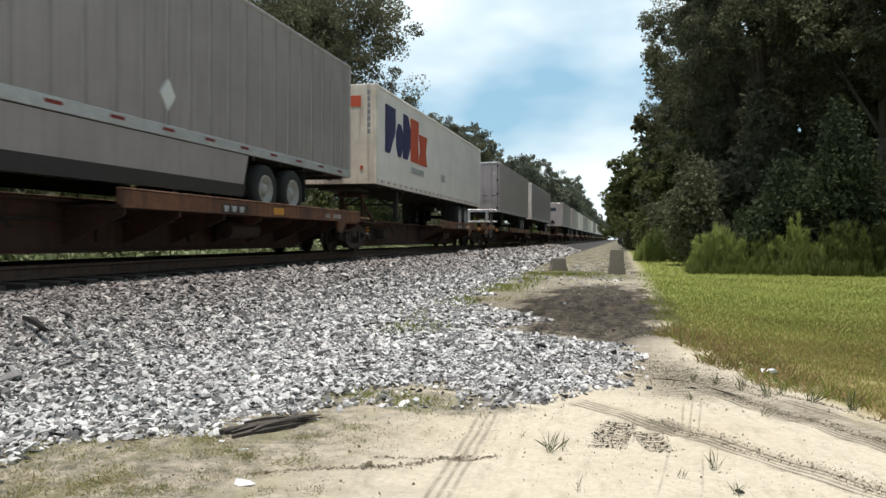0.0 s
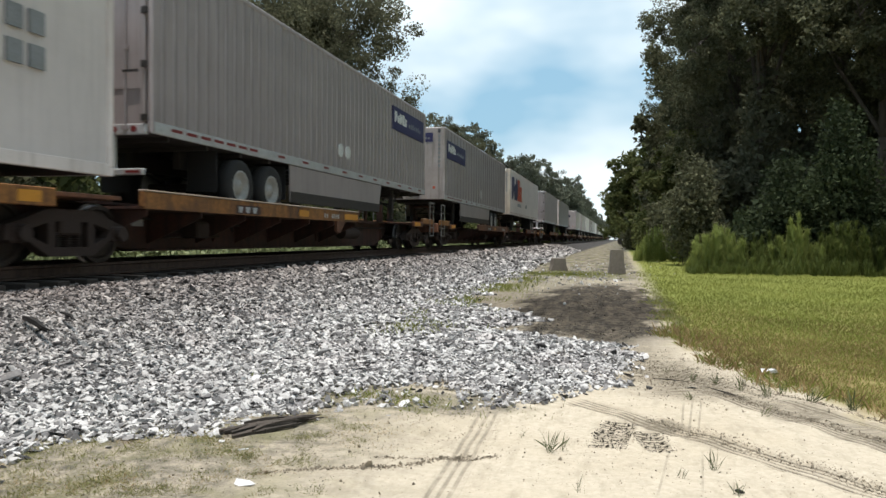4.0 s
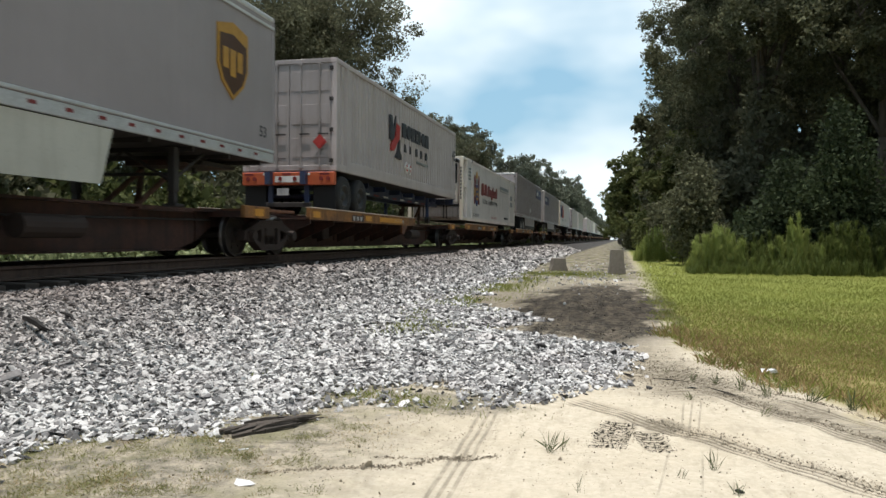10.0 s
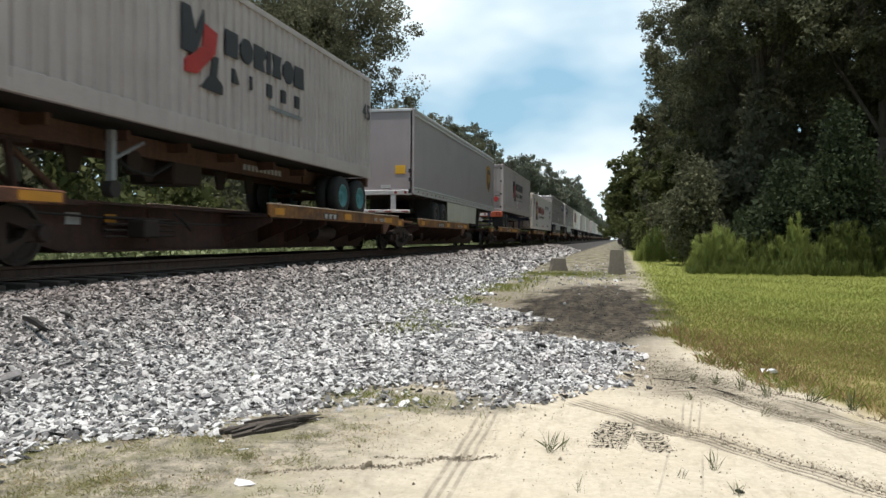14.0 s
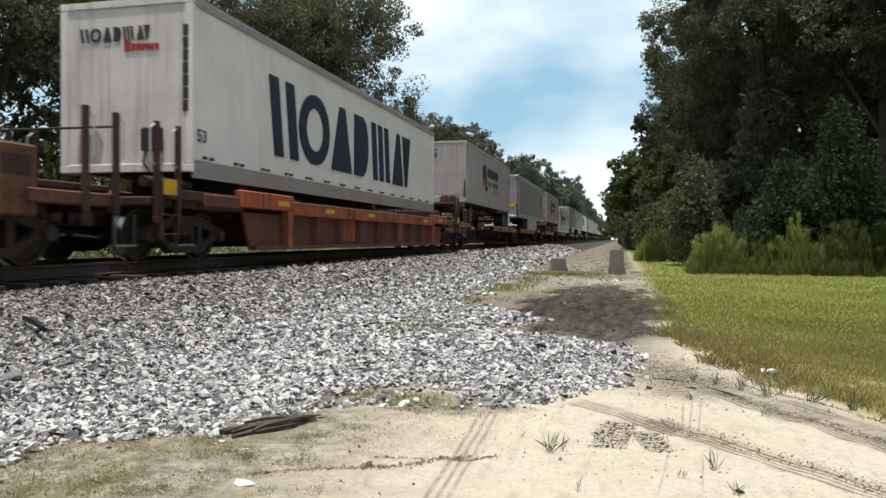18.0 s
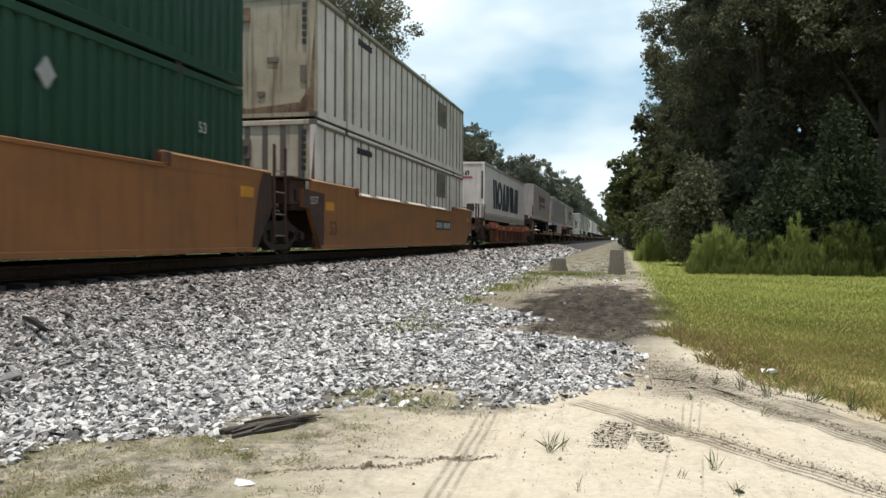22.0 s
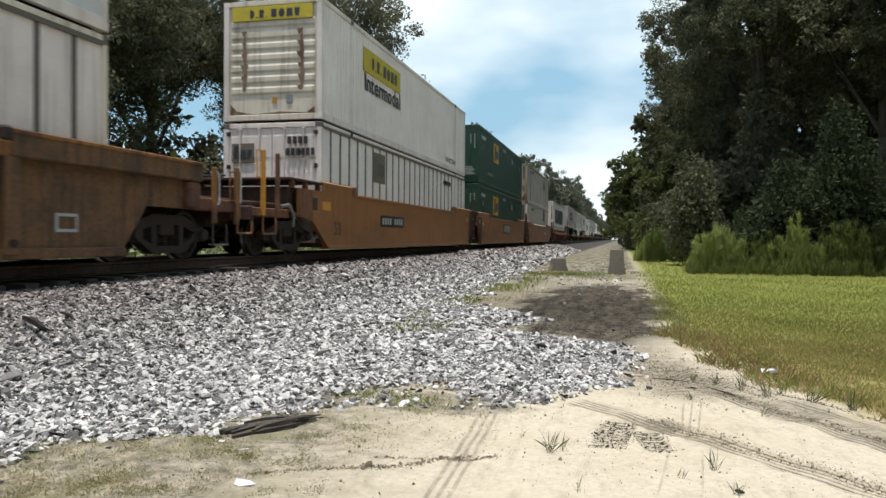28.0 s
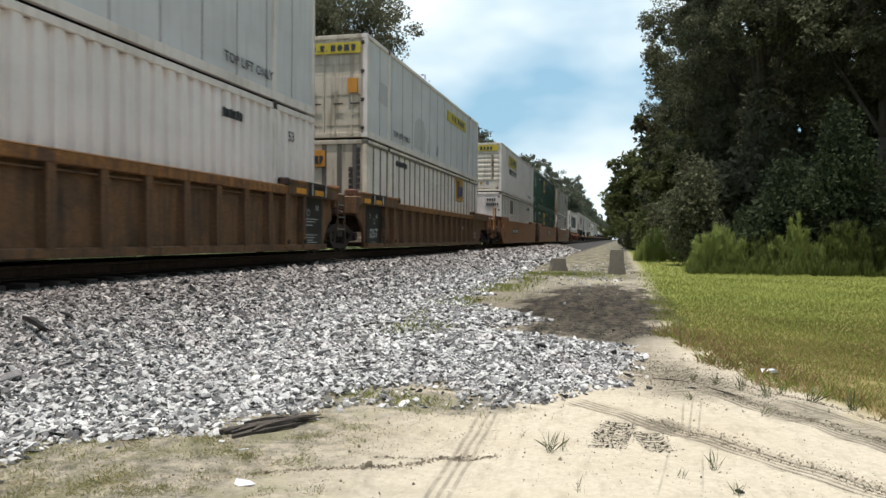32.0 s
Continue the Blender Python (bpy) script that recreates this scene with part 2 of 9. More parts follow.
M = {
    "white": paint("white_paint", (0.73, 0.652, 0.62), 0.45, amount=0.55, streak=0.8, dirt=(0.13, 0.095, 0.06)),
    "white_clean": paint("clean_white_paint", (0.80, 0.725, 0.705), 0.40, amount=0.28),
    "dirty_white": paint("dirty_white_paint", (0.40, 0.355, 0.335), 0.5, dirt=(0.09, 0.07, 0.055), amount=0.95, streak=0.9),
    "reefer_white": paint("weathered_white_panel", (0.615, 0.56, 0.54), 0.42, amount=0.3),
    "cream": paint("cream_paint", (0.69, 0.61, 0.51), 0.5, dirt=(0.12, 0.065, 0.03), amount=0.9, streak=0.9),
    "grey_box": paint("grey_aluminium", (0.405, 0.352, 0.348), 0.38, 0.3, amount=0.4, streak=0.7),
    "grey_post": paint("grimy_grey_posts", (0.32, 0.28, 0.275), 0.42, 0.3, amount=0.6),
    "ups_grey": paint("grey_trailer_paint", (0.295, 0.260, 0.266), 0.42, amount=0.15),
    "ltgrey": paint("light_grey_container_paint", (0.42, 0.365, 0.355), 0.5, amount=0.45, streak=0.6, dirt=(0.14, 0.10, 0.06)),
    "ship_end": paint("grey_container_doors", (0.30, 0.265, 0.258), 0.5, amount=0.5, streak=0.6, dirt=(0.10, 0.07, 0.045)),
    "post_grey": paint("dark_grey_posts", (0.115, 0.100, 0.085), 0.55, amount=0.4),
    "green": paint("green_container_paint", (0.009, 0.050, 0.028), 0.42, amount=0.15, dirt=(0.05, 0.07, 0.05)),
    "silver": plain("aluminium_trim", (0.66, 0.67, 0.68), 0.40, 0.45, 0.08),
    "dark_steel": plain("dark_chassis_steel", (0.026, 0.021, 0.019), 0.7),
    "blue_chassis": paint("blue_chassis_paint", (0.020, 0.034, 0.085), 0.5, amount=0.5),
    "rust_chassis": rusty("rusty_red_chassis", (0.095, 0.040, 0.028), cover=0.55),
    "orange": paint("orange_bar_paint", (0.44, 0.085, 0.026), 0.5, amount=0.6),
    "well_yellow": paint("well_car_yellow_paint", (0.272, 0.105, 0.032), 0.55, dirt=(0.075, 0.036, 0.020), amount=1.2, streak=0.45),
    "well_brown": rusty("faded_brown_well_car_paint", (0.170, 0.080, 0.031), (0.066, 0.037, 0.020), 0.42),
    "well_red": rusty("orange_red_car_paint", (0.46, 0.090, 0.036), cover=0.32),
    "well_red_dark": rusty("dirty_red_car_side", (0.16, 0.046, 0.030), cover=0.5),
    "spine": rusty("rusty_spine_car_steel", (0.070, 0.025, 0.016), (0.036, 0.017, 0.012), 0.5),
    "spine_yellow": rusty("worn_yellow_platform_paint", (0.42, 0.19, 0.035), (0.11, 0.045, 0.022), 0.48),
    "spine_rust": rusty("rusted_platform_paint", (0.20, 0.076, 0.034), (0.085, 0.034, 0.020), 0.5),
    "pale_grey": paint("pale_blue_grey_paint", (0.60, 0.585, 0.60), 0.42, amount=0.35, streak=0.6, dirt=(0.14, 0.12, 0.10)),
    "patch_grey": paint("repaint_grey", (0.46, 0.45, 0.455), 0.5, amount=0.2),
    "cream_clean": paint("cream_white_paint", (0.66, 0.59, 0.50), 0.45, dirt=(0.14, 0.08, 0.04), amount=0.7, streak=0.9),
    "faded_blue": plain("faded_dark_marking", (0.105, 0.09, 0.085), 0.6),
    "stained_cream": paint("stained_cream_end", (0.40, 0.35, 0.255), 0.55, dirt=(0.10, 0.055, 0.028), amount=1.1, streak=1.0),
    "stained_white": paint("stained_white_end", (0.54, 0.475, 0.385), 0.55, dirt=(0.11, 0.06, 0.03), amount=1.0, streak=0.9),
    "skirt_white": paint("cream_white_skirt", (0.47, 0.455, 0.395), 0.5, dirt=(0.20, 0.17, 0.12), amount=0.7, streak=0.6),
    "pale_ink": plain("pale_marking", (0.55, 0.56, 0.54), 0.6),
    "stain": rusty("rust_stained_paint", (0.26, 0.17, 0.11), (0.12, 0.062, 0.032), 0.45),
    "truck": plain("greasy_cast_steel", (0.030, 0.0165, 0.0115), 0.85, 0.0, 0.3),
    "tread": plain("polished_wheel_steel", (0.42, 0.41, 0.40), 0.28, 1.0, 0.05),
    "spine_worn": rusty("worn_ochre_car_paint", (0.30, 0.125, 0.030), (0.105, 0.046, 0.022), 0.46),
    "spine_edge": rusty("rubbed_rusty_edge", (0.30, 0.16, 0.10), (0.16, 0.07, 0.04), 0.35),
    "worn_edge": plain("rubbed_pale_edge", (0.52, 0.42, 0.33), 0.5, 0.0, 0.2),
    # Ochre edge: wear, with sunlight along the edge put into the colour.
    "well_edge": plain("rubbed_ochre_edge", (0.46, 0.24, 0.11), 0.5, 0.0, 0.2),
    "worn_yellow": paint("worn_yellow_marking", (0.58, 0.25, 0.025), 0.55, dirt=(0.12, 0.06, 0.03), amount=0.8, streak=0.7),
    "worn_ink": paint("worn_dark_stencil", (0.075, 0.042, 0.024), 0.6, dirt=(0.25, 0.10, 0.035), amount=0.9),
    "wheel": plain("worn_wheel_steel", (0.040, 0.028, 0.022), 0.7, 0.2),
    "tyre": plain("black_rubber", (0.014, 0.013, 0.013), 0.85),
    "rim": plain("white_wheel_rim", (0.34, 0.33, 0.31), 0.55),
    "dark_rim": plain("dark_wheel_rim", (0.020, 0.019, 0.019), 0.6, 0.1),
    "teal_rim": plain("teal_wheel_rim", (0.045, 0.20, 0.22), 0.5),
    "rail": rusty("rail_steel", (0.075, 0.045, 0.032), (0.06, 0.028, 0.018), 0.5),
    "tie": plain("creosoted_wood", (0.045, 0.034, 0.027), 0.9, 0, 0.4, 14),
    "black": plain("black_paint", (0.012, 0.012, 0.013), 0.5),
    "dark_ink": plain("charcoal_lettering", (0.035, 0.036, 0.042), 0.5),
    "navy": plain("navy_lettering", (0.016, 0.022, 0.055), 0.5),
    "purple": plain("purple_panel", (0.030, 0.028, 0.105), 0.5),
    "orange_ink": plain("orange_lettering", (0.58, 0.085, 0.03), 0.5),
    "red_ink": plain("red_lettering", (0.42, 0.035, 0.030), 0.5),
    "maroon": plain("maroon_lettering", (0.20, 0.024, 0.022), 0.5),
    "yellow_ink": plain("yellow_marking", (0.72, 0.40, 0.03), 0.5),
    "gold_ink": plain("gold_marking", (0.46, 0.24, 0.04), 0.5),
    "brown_ink": plain("brown_marking", (0.075, 0.032, 0.014), 0.5),
    "blue_ink": plain("blue_marking", (0.03, 0.045, 0.17), 0.5),
    "white_ink": plain("white_marking", (0.72, 0.72, 0.70), 0.5),
    "faded_panel": plain("faded_grey_brown_panel", (0.17, 0.14, 0.11), 0.6),
    "grey_ink": plain("grey_marking", (0.25, 0.26, 0.27), 0.5),
    "faint_ink": plain("faded_marking", (0.42, 0.42, 0.42), 0.6),
    "red_tape": plain("red_reflective_tape", (0.20, 0.022, 0.020), 0.5),
    "concrete": plain("weathered_concrete", (0.21, 0.18, 0.145), 0.9, 0, 0.3, 12),
    "bark": plain("grey_brown_bark", (0.085, 0.068, 0.055), 0.95, 0, 0.6, 9),
    "log": plain("weathered_dead_wood", (0.052, 0.042, 0.034), 0.95, 0, 0.7, 16),
    "black_wood": plain("wet_black_wood", (0.014, 0.012, 0.011), 0.9, 0, 0.6, 16),
    "oak": foliage("oak_leaves", (0.060, 0.074, 0.026), (0.185, 0.200, 0.078), 0.45),
    "oak_grey": foliage("dusty_oak_leaves", (0.078, 0.080, 0.046), (0.200, 0.198, 0.122), 0.42),
    # Distance haze is painted into these paler, greyer leaves.
    "hazed_oak": foliage("distant_oak_leaves", (0.105, 0.115, 0.085), (0.20, 0.212, 0.155), 0.3),
    "forest": foliage("forest_leaves", (0.070, 0.074, 0.042), (0.205, 0.208, 0.122), 0.38),
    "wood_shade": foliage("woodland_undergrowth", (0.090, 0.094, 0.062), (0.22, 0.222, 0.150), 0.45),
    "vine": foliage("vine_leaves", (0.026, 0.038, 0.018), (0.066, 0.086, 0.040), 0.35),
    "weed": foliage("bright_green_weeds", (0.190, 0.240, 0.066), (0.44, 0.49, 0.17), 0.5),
    # Darker weed colour: part of the trees' shade is put into it.
    "half_shaded_weed": foliage("green_weeds_in_shade", (0.085, 0.110, 0.030), (0.20, 0.235, 0.072), 0.4),
    "grass": foliage("lawn_grass", (0.190, 0.218, 0.046), (0.345, 0.362, 0.105), 0.5),
    "thin_grass": foliage("thin_grey_green_grass", (0.085, 0.105, 0.045), (0.17, 0.19, 0.09), 0.3),
    "low_weed": foliage("low_olive_weeds", (0.14, 0.145, 0.05), (0.31, 0.30, 0.12), 0.3),
    # Weeds darkened in colour to stand for shade at the far right.
    "shaded_weed": foliage("dark_green_weeds", (0.030, 0.042, 0.013), (0.075, 0.095, 0.030), 0.3),
    "dry_grass": foliage("dry_grass_blades", (0.28, 0.198, 0.092), (0.45, 0.335, 0.168), 0.45),
    # Pale because the glare of full sun is put into the leaf colour.
    "pale_weed": foliage("pale_sunlit_weeds", (0.20, 0.24, 0.11), (0.40, 0.44, 0.26), 0.3),
    "stone": None,
    "clod": island_mix("soil_clods", (0.12, 0.098, 0.072), (0.44, 0.375, 0.285), 0.95),
    "mud": island_mix("dark_mud_clods", (0.018, 0.015, 0.012), (0.10, 0.085, 0.065), 0.95),
    "ladder": plain("worn_grey_steel", (0.20, 0.195, 0.185), 0.5, 0.3),
    "lemon": plain("lemon_yellow_marking", (0.60, 0.47, 0.035), 0.5),
    "litter": plain("white_litter", (0.75, 0.75, 0.76), 0.6),
}


def ballast_material():
    """Broken granite, each stone of its own shade; iron dust and oil tint it beside the rails."""
    m, n, l, p = nodes_of("ballast_granite")
    g = n.new("ShaderNodeNewGeometry").outputs["Random Per Island"]
    tc = n.new("ShaderNodeTexCoord").outputs["Object"]
    r = n.new("ShaderNodeValToRGB")
    e = r.color_ramp.elements
    e[0].color, e[1].color = (0.045, 0.043, 0.043, 1), (0.76, 0.747, 0.73, 1)
    for at, c in ((0.28, (0.20, 0.194, 0.193)), (0.58, (0.45, 0.44, 0.43)), (0.88, (0.65, 0.638, 0.62))):
        e.new(at).color = (*c, 1)
    l.new(g, r.inputs[0])
    no = noise_node(n, l, tc, 45, 4)
    c = mix_node(n, l, ramp_node(n, l, no, 0.3, 0.7), r.outputs[0], (0.70, 0.70, 0.70), "MULTIPLY")
    sep = n.new("ShaderNodeSeparateXYZ")
    l.new(tc, sep.inputs[0])
    rail = ramp_node(n, l, sep.outputs[0], -4.0, -7.2)
    c = mix_node(n, l, rail, c, mix_node(n, l, 0.8, c, (0.36, 0.28, 0.24), "MULTIPLY"))
    warm = ramp_node(n, l, noise_node(n, l, tc, 0.9, 4), 0.48, 0.66)
    c = mix_node(n, l, warm, c, (0.90, 0.87, 0.87), "MULTIPLY")
    l.new(c, p.inputs["Base Color"])
    p.inputs["Roughness"].default_value = 0.85
    bump_node(n, l, p, no, 0.4, 0.01)
    return m


M["stone"] = ballast_material()


# ---- mesh helpers ----
class Mesh:
    """Collects faces, then becomes one mesh."""

    def __init__(self):
        self.v, self.f = [], []

    def add(self, verts, faces):
        k = len(self.v)
        self.v += verts
        self.f += [tuple(i + k for i in q) for q in faces]
        return self

    def box(self, x0, x1, y0, y1, z0, z1, c=0.0):
        """A box; c bevels its edges."""
        if x0 > x1:
            x0, x1 = x1, x0
        if c <= 0:
            v = [(x, y, z) for z in (z0, z1) for y in (y0, y1) for x in (x0, x1)]
            return self.add(v, [(0, 2, 3, 1), (4, 5, 7, 6), (0, 1, 5, 4), (2, 6, 7, 3), (0, 4, 6, 2), (1, 3, 7, 5)])
        b = bmesh.new()
        bmesh.ops.create_cube(b, size=1)
        for w in b.verts:
            w.co = ((x0 + x1) / 2 + w.co.x * (x1 - x0), (y0 + y1) / 2 + w.co.y * (y1 - y0), (z0 + z1) / 2 + w.co.z * (z1 - z0))
        bmesh.ops.bevel(b, geom=b.edges[:], offset=c, segments=1, affect="EDGES")
        b.verts.index_update()
        self.add([tuple(w.co) for w in b.verts], [tuple(w.index for w in q.verts) for q in b.faces])
        b.free()
        return self

    def prism(self, prof, axis, a, b):
        """A profile of (u, w) drawn out from a to b along an axis: x takes (y, z), y takes (x, z), z takes (x, y)."""
        n = len(prof)
        put = {"x": lambda p, t: (t, p[0], p[1]), "y": lambda p, t: (p[0], t, p[1]), "z": lambda p, t: (p[0], p[1], t)}[axis]
        v = [put(p, a) for p in prof] + [put(p, b) for p in prof]
        f = [(i, (i + 1) % n, n + (i + 1) % n, n + i) for i in range(n)]
        return self.add(v, f + [tuple(range(n))[::-1], tuple(range(n, 2 * n))])

    def tube(self, p, q, r0, r1=None, n=8):
        p, q = Vector(p), Vector(q)
        r1 = r0 if r1 is None else r1
        d = (q - p).normalized()
        a = d.orthogonal().normalized()
        b = d.cross(a)
        ring = [(math.cos(2 * math.pi * i / n), math.sin(2 * math.pi * i / n)) for i in range(n)]
        v = [tuple(p + r0 * (c * a + s * b)) for c, s in ring] + [tuple(q + r1 * (c * a + s * b)) for c, s in ring]
        f = [(i, (i + 1) % n, n + (i + 1) % n, n + i) for i in range(n)]
        return self.add(v, f + [tuple(range(n))[::-1], tuple(range(n, 2 * n))])

    def turned(self, prof, x, y, z, n=20, capped=True):
        """A profile of (x offset, radius), turned about an axle that runs along x through (y, z)."""
        v, f, k = [], [], len(prof)
        for i in range(n):
            c, s = math.cos(2 * math.pi * i / n), math.sin(2 * math.pi * i / n)
            v += [(x + dx, y + r * c, z + r * s) for dx, r in prof]
        for i in range(n):
            j = (i + 1) % n
            f += [(i * k + a, i * k + a + 1, j * k + a + 1, j * k + a) for a in range(k - 1)]
        if capped:
            f += [tuple(i * k for i in range(n))[::-1], tuple(i * k + k - 1 for i in range(n))]
        return self.add(v, f)

    def path(self, pts, r, n=6):
        for p, q in zip(pts, pts[1:]):
            self.tube(p, q, r, r, n)
        return self

    def data(self, name, mat, smooth=False):
        me = bpy.data.meshes.new(name)
        me.from_pydata(self.v, [], self.f)
        me.materials.append(mat)
        if smooth:
            for q in me.polygons:
                q.use_smooth = True
        me.validate()
        b = bmesh.new()
        b.from_mesh(me)
        if len(b.faces) < 20000:
            bmesh.ops.recalc_face_normals(b, faces=b.faces)
            b.to_mesh(me)
        b.free()
        return me


def part(name, m, mat, parent=None, label="", smooth=False):
    ob = new(name, m.data(name, M[mat] if isinstance(mat, str) else mat, smooth) if isinstance(m, Mesh) else m)
    ob.parent = parent
    if label:
        ob["label"] = label
    return ob


def share(ob, m, parent):
    """Another part on the same mesh."""
    o = new(ob.name.split(".")[0], ob.data)
    o.parent, o.matrix_basis = parent, m
    return o


def thing(name, label, category, group="", kind=""):
    return tagged(new(name), label, category, group, kind)


def glyphs(chars):
    """Thin meshes of the built-in font's signs at size 1, with their widths."""
    cu = bpy.data.curves.new("lettering", "FONT")
    cu.size, cu.extrude, cu.resolution_u, cu.offset = 1.0, 0.004, 2, 0.016
    tmp = bpy.data.objects.new("lettering", cu)
    scene.collection.objects.link(tmp)
    made = {}

    def span(body):
        cu.body = body
        bpy.context.view_layer.update()
        return tmp.dimensions.x

    lone = span("I")
    for ch in chars:
        wide = span(ch + "I") - lone
        cu.body = ch
        bpy.context.view_layer.update()
        me = bpy.data.meshes.new_from_object(tmp.evaluated_get(bpy.context.evaluated_depsgraph_get()))
        made[ch] = (np.array([v.co[:] for v in me.vertices]), [tuple(q.vertices) for q in me.polygons], wide)
    bpy.data.objects.remove(tmp)
    return made


GLYPHS = glyphs("GLOBATRNSPIFYntermodal12345HCUQED-")


def words(text, size, mat, parent, m, label=""):
    """Lettering, one thin mesh a letter; m puts its plane (x along, y up)."""
    at = 0.0
    for ch in text:
        if ch == " ":
            at += 0.30 * size
            continue
        v, f, wide = GLYPHS[ch]
        me = bpy.data.meshes.new("letter")
        me.from_pydata((v * size).tolist(), [], f)
        me.materials.append(M[mat])
        ob = part("letter", me, mat, parent, label)
        ob.matrix_basis = m @ Matrix.Translation((at, 0, 0))
        at += wide * size


def on_side(x, y, z):
    """The pose of lettering on a wall that faces +x; it reads towards +y."""
    return Matrix(((0, 0, 1, x), (1, 0, 0, y), (0, 1, 0, z), (0, 0, 0, 1)))


def on_end(x, y, z):
    """The pose of lettering on a wall that faces -y; it reads towards +x."""
    return Matrix(((1, 0, 0, x), (0, 0, -1, y), (0, 1, 0, z), (0, 0, 0, 1)))


MOVERS = []   # every thing of the train, with its place along the track at the start


# ---- loads of the train; own space: x across, y along from the near end, z up from its bottom ----
WIDE = 2.59


def ride(ob, s, z):
    """Puts a thing on the train: s metres along the track at the start."""
    MOVERS.append((ob, s, z))
    ob.matrix_basis = pose(TRACK_X, s, z)
    return ob


def wavy(y0, y1, x, z0, z1, side, pitch=0.28, depth=0.07):
    """A corrugated sheet in trapezoid waves, with thickness."""
    ys, k = [], int((y1 - y0) / pitch)
    p = (y1 - y0) / k
    for i in range(k):
        a = y0 + i * p
        ys += [(a, 0), (a + 0.42 * p, 0), (a + 0.5 * p, depth), (a + 0.92 * p, depth)]
    ys.append((y1, 0))
    m = Mesh()
    v, f = [], []
    for y, d in ys:
        xx = x - side * d
        v += [(xx, y, z0), (xx, y, z1)]
    f = [(2 * i, 2 * i + 1, 2 * i + 3, 2 * i + 2) for i in range(len(ys) - 1)]
    m.add(v, f)
    m.box(x - side * (depth + 0.012), x - side * (depth + 0.004), y0, y1, z0, z1)
    return m


def sheet(y0, y1, x, z0, z1, side):
    return Mesh().box(x - side * 0.03, x, y0, y1, z0, z1)


def door_leaf(own, x0, x1, h, mat, y, ribs=3):
    m = Mesh().box(x0, x1, y - 0.03, y + 0.02, 0.14, h - 0.12, 0.01)
    leaf = part("door", m, mat, own)
    w = x1 - x0
    for i in range(ribs):
        z = 0.16 + (h - 0.3) * (i + 0.5) / ribs
        part("door_panel", Mesh().box(x0 + 0.07, x1 - 0.07, y - 0.042, y - 0.031, z - 0.30 * (h - 0.3) / ribs, z + 0.30 * (h - 0.3) / ribs, 0.005), mat, leaf)
    for k in (0.28, 0.72):
        x = x0 + k * w
        rod = Mesh().tube((x, y - 0.07, 0.06), (x, y - 0.07, h - 0.05), 0.018)
        for z in (0.10, 0.45 * h, h - 0.12):
            rod.box(x - 0.05, x + 0.05, y - 0.085, y - 0.03, z - 0.03, z + 0.03)
        part("lock_rod", rod, mat, leaf)
        part("handle", Mesh().box(x - 0.02, x + 0.22 * w, y - 0.10, y - 0.08, 0.32 * h, 0.32 * h + 0.035), "dark_steel", leaf)
    for i in range(4):
        z = 0.25 + (h - 0.5) * i / 3
        e = x0 if x0 < 0 and x1 <= 0.02 else x1
        part("hinge", Mesh().box(e - 0.05, e + 0.05, y - 0.065, y - 0.03, z - 0.05, z + 0.05), "dark_steel", leaf)
    return leaf


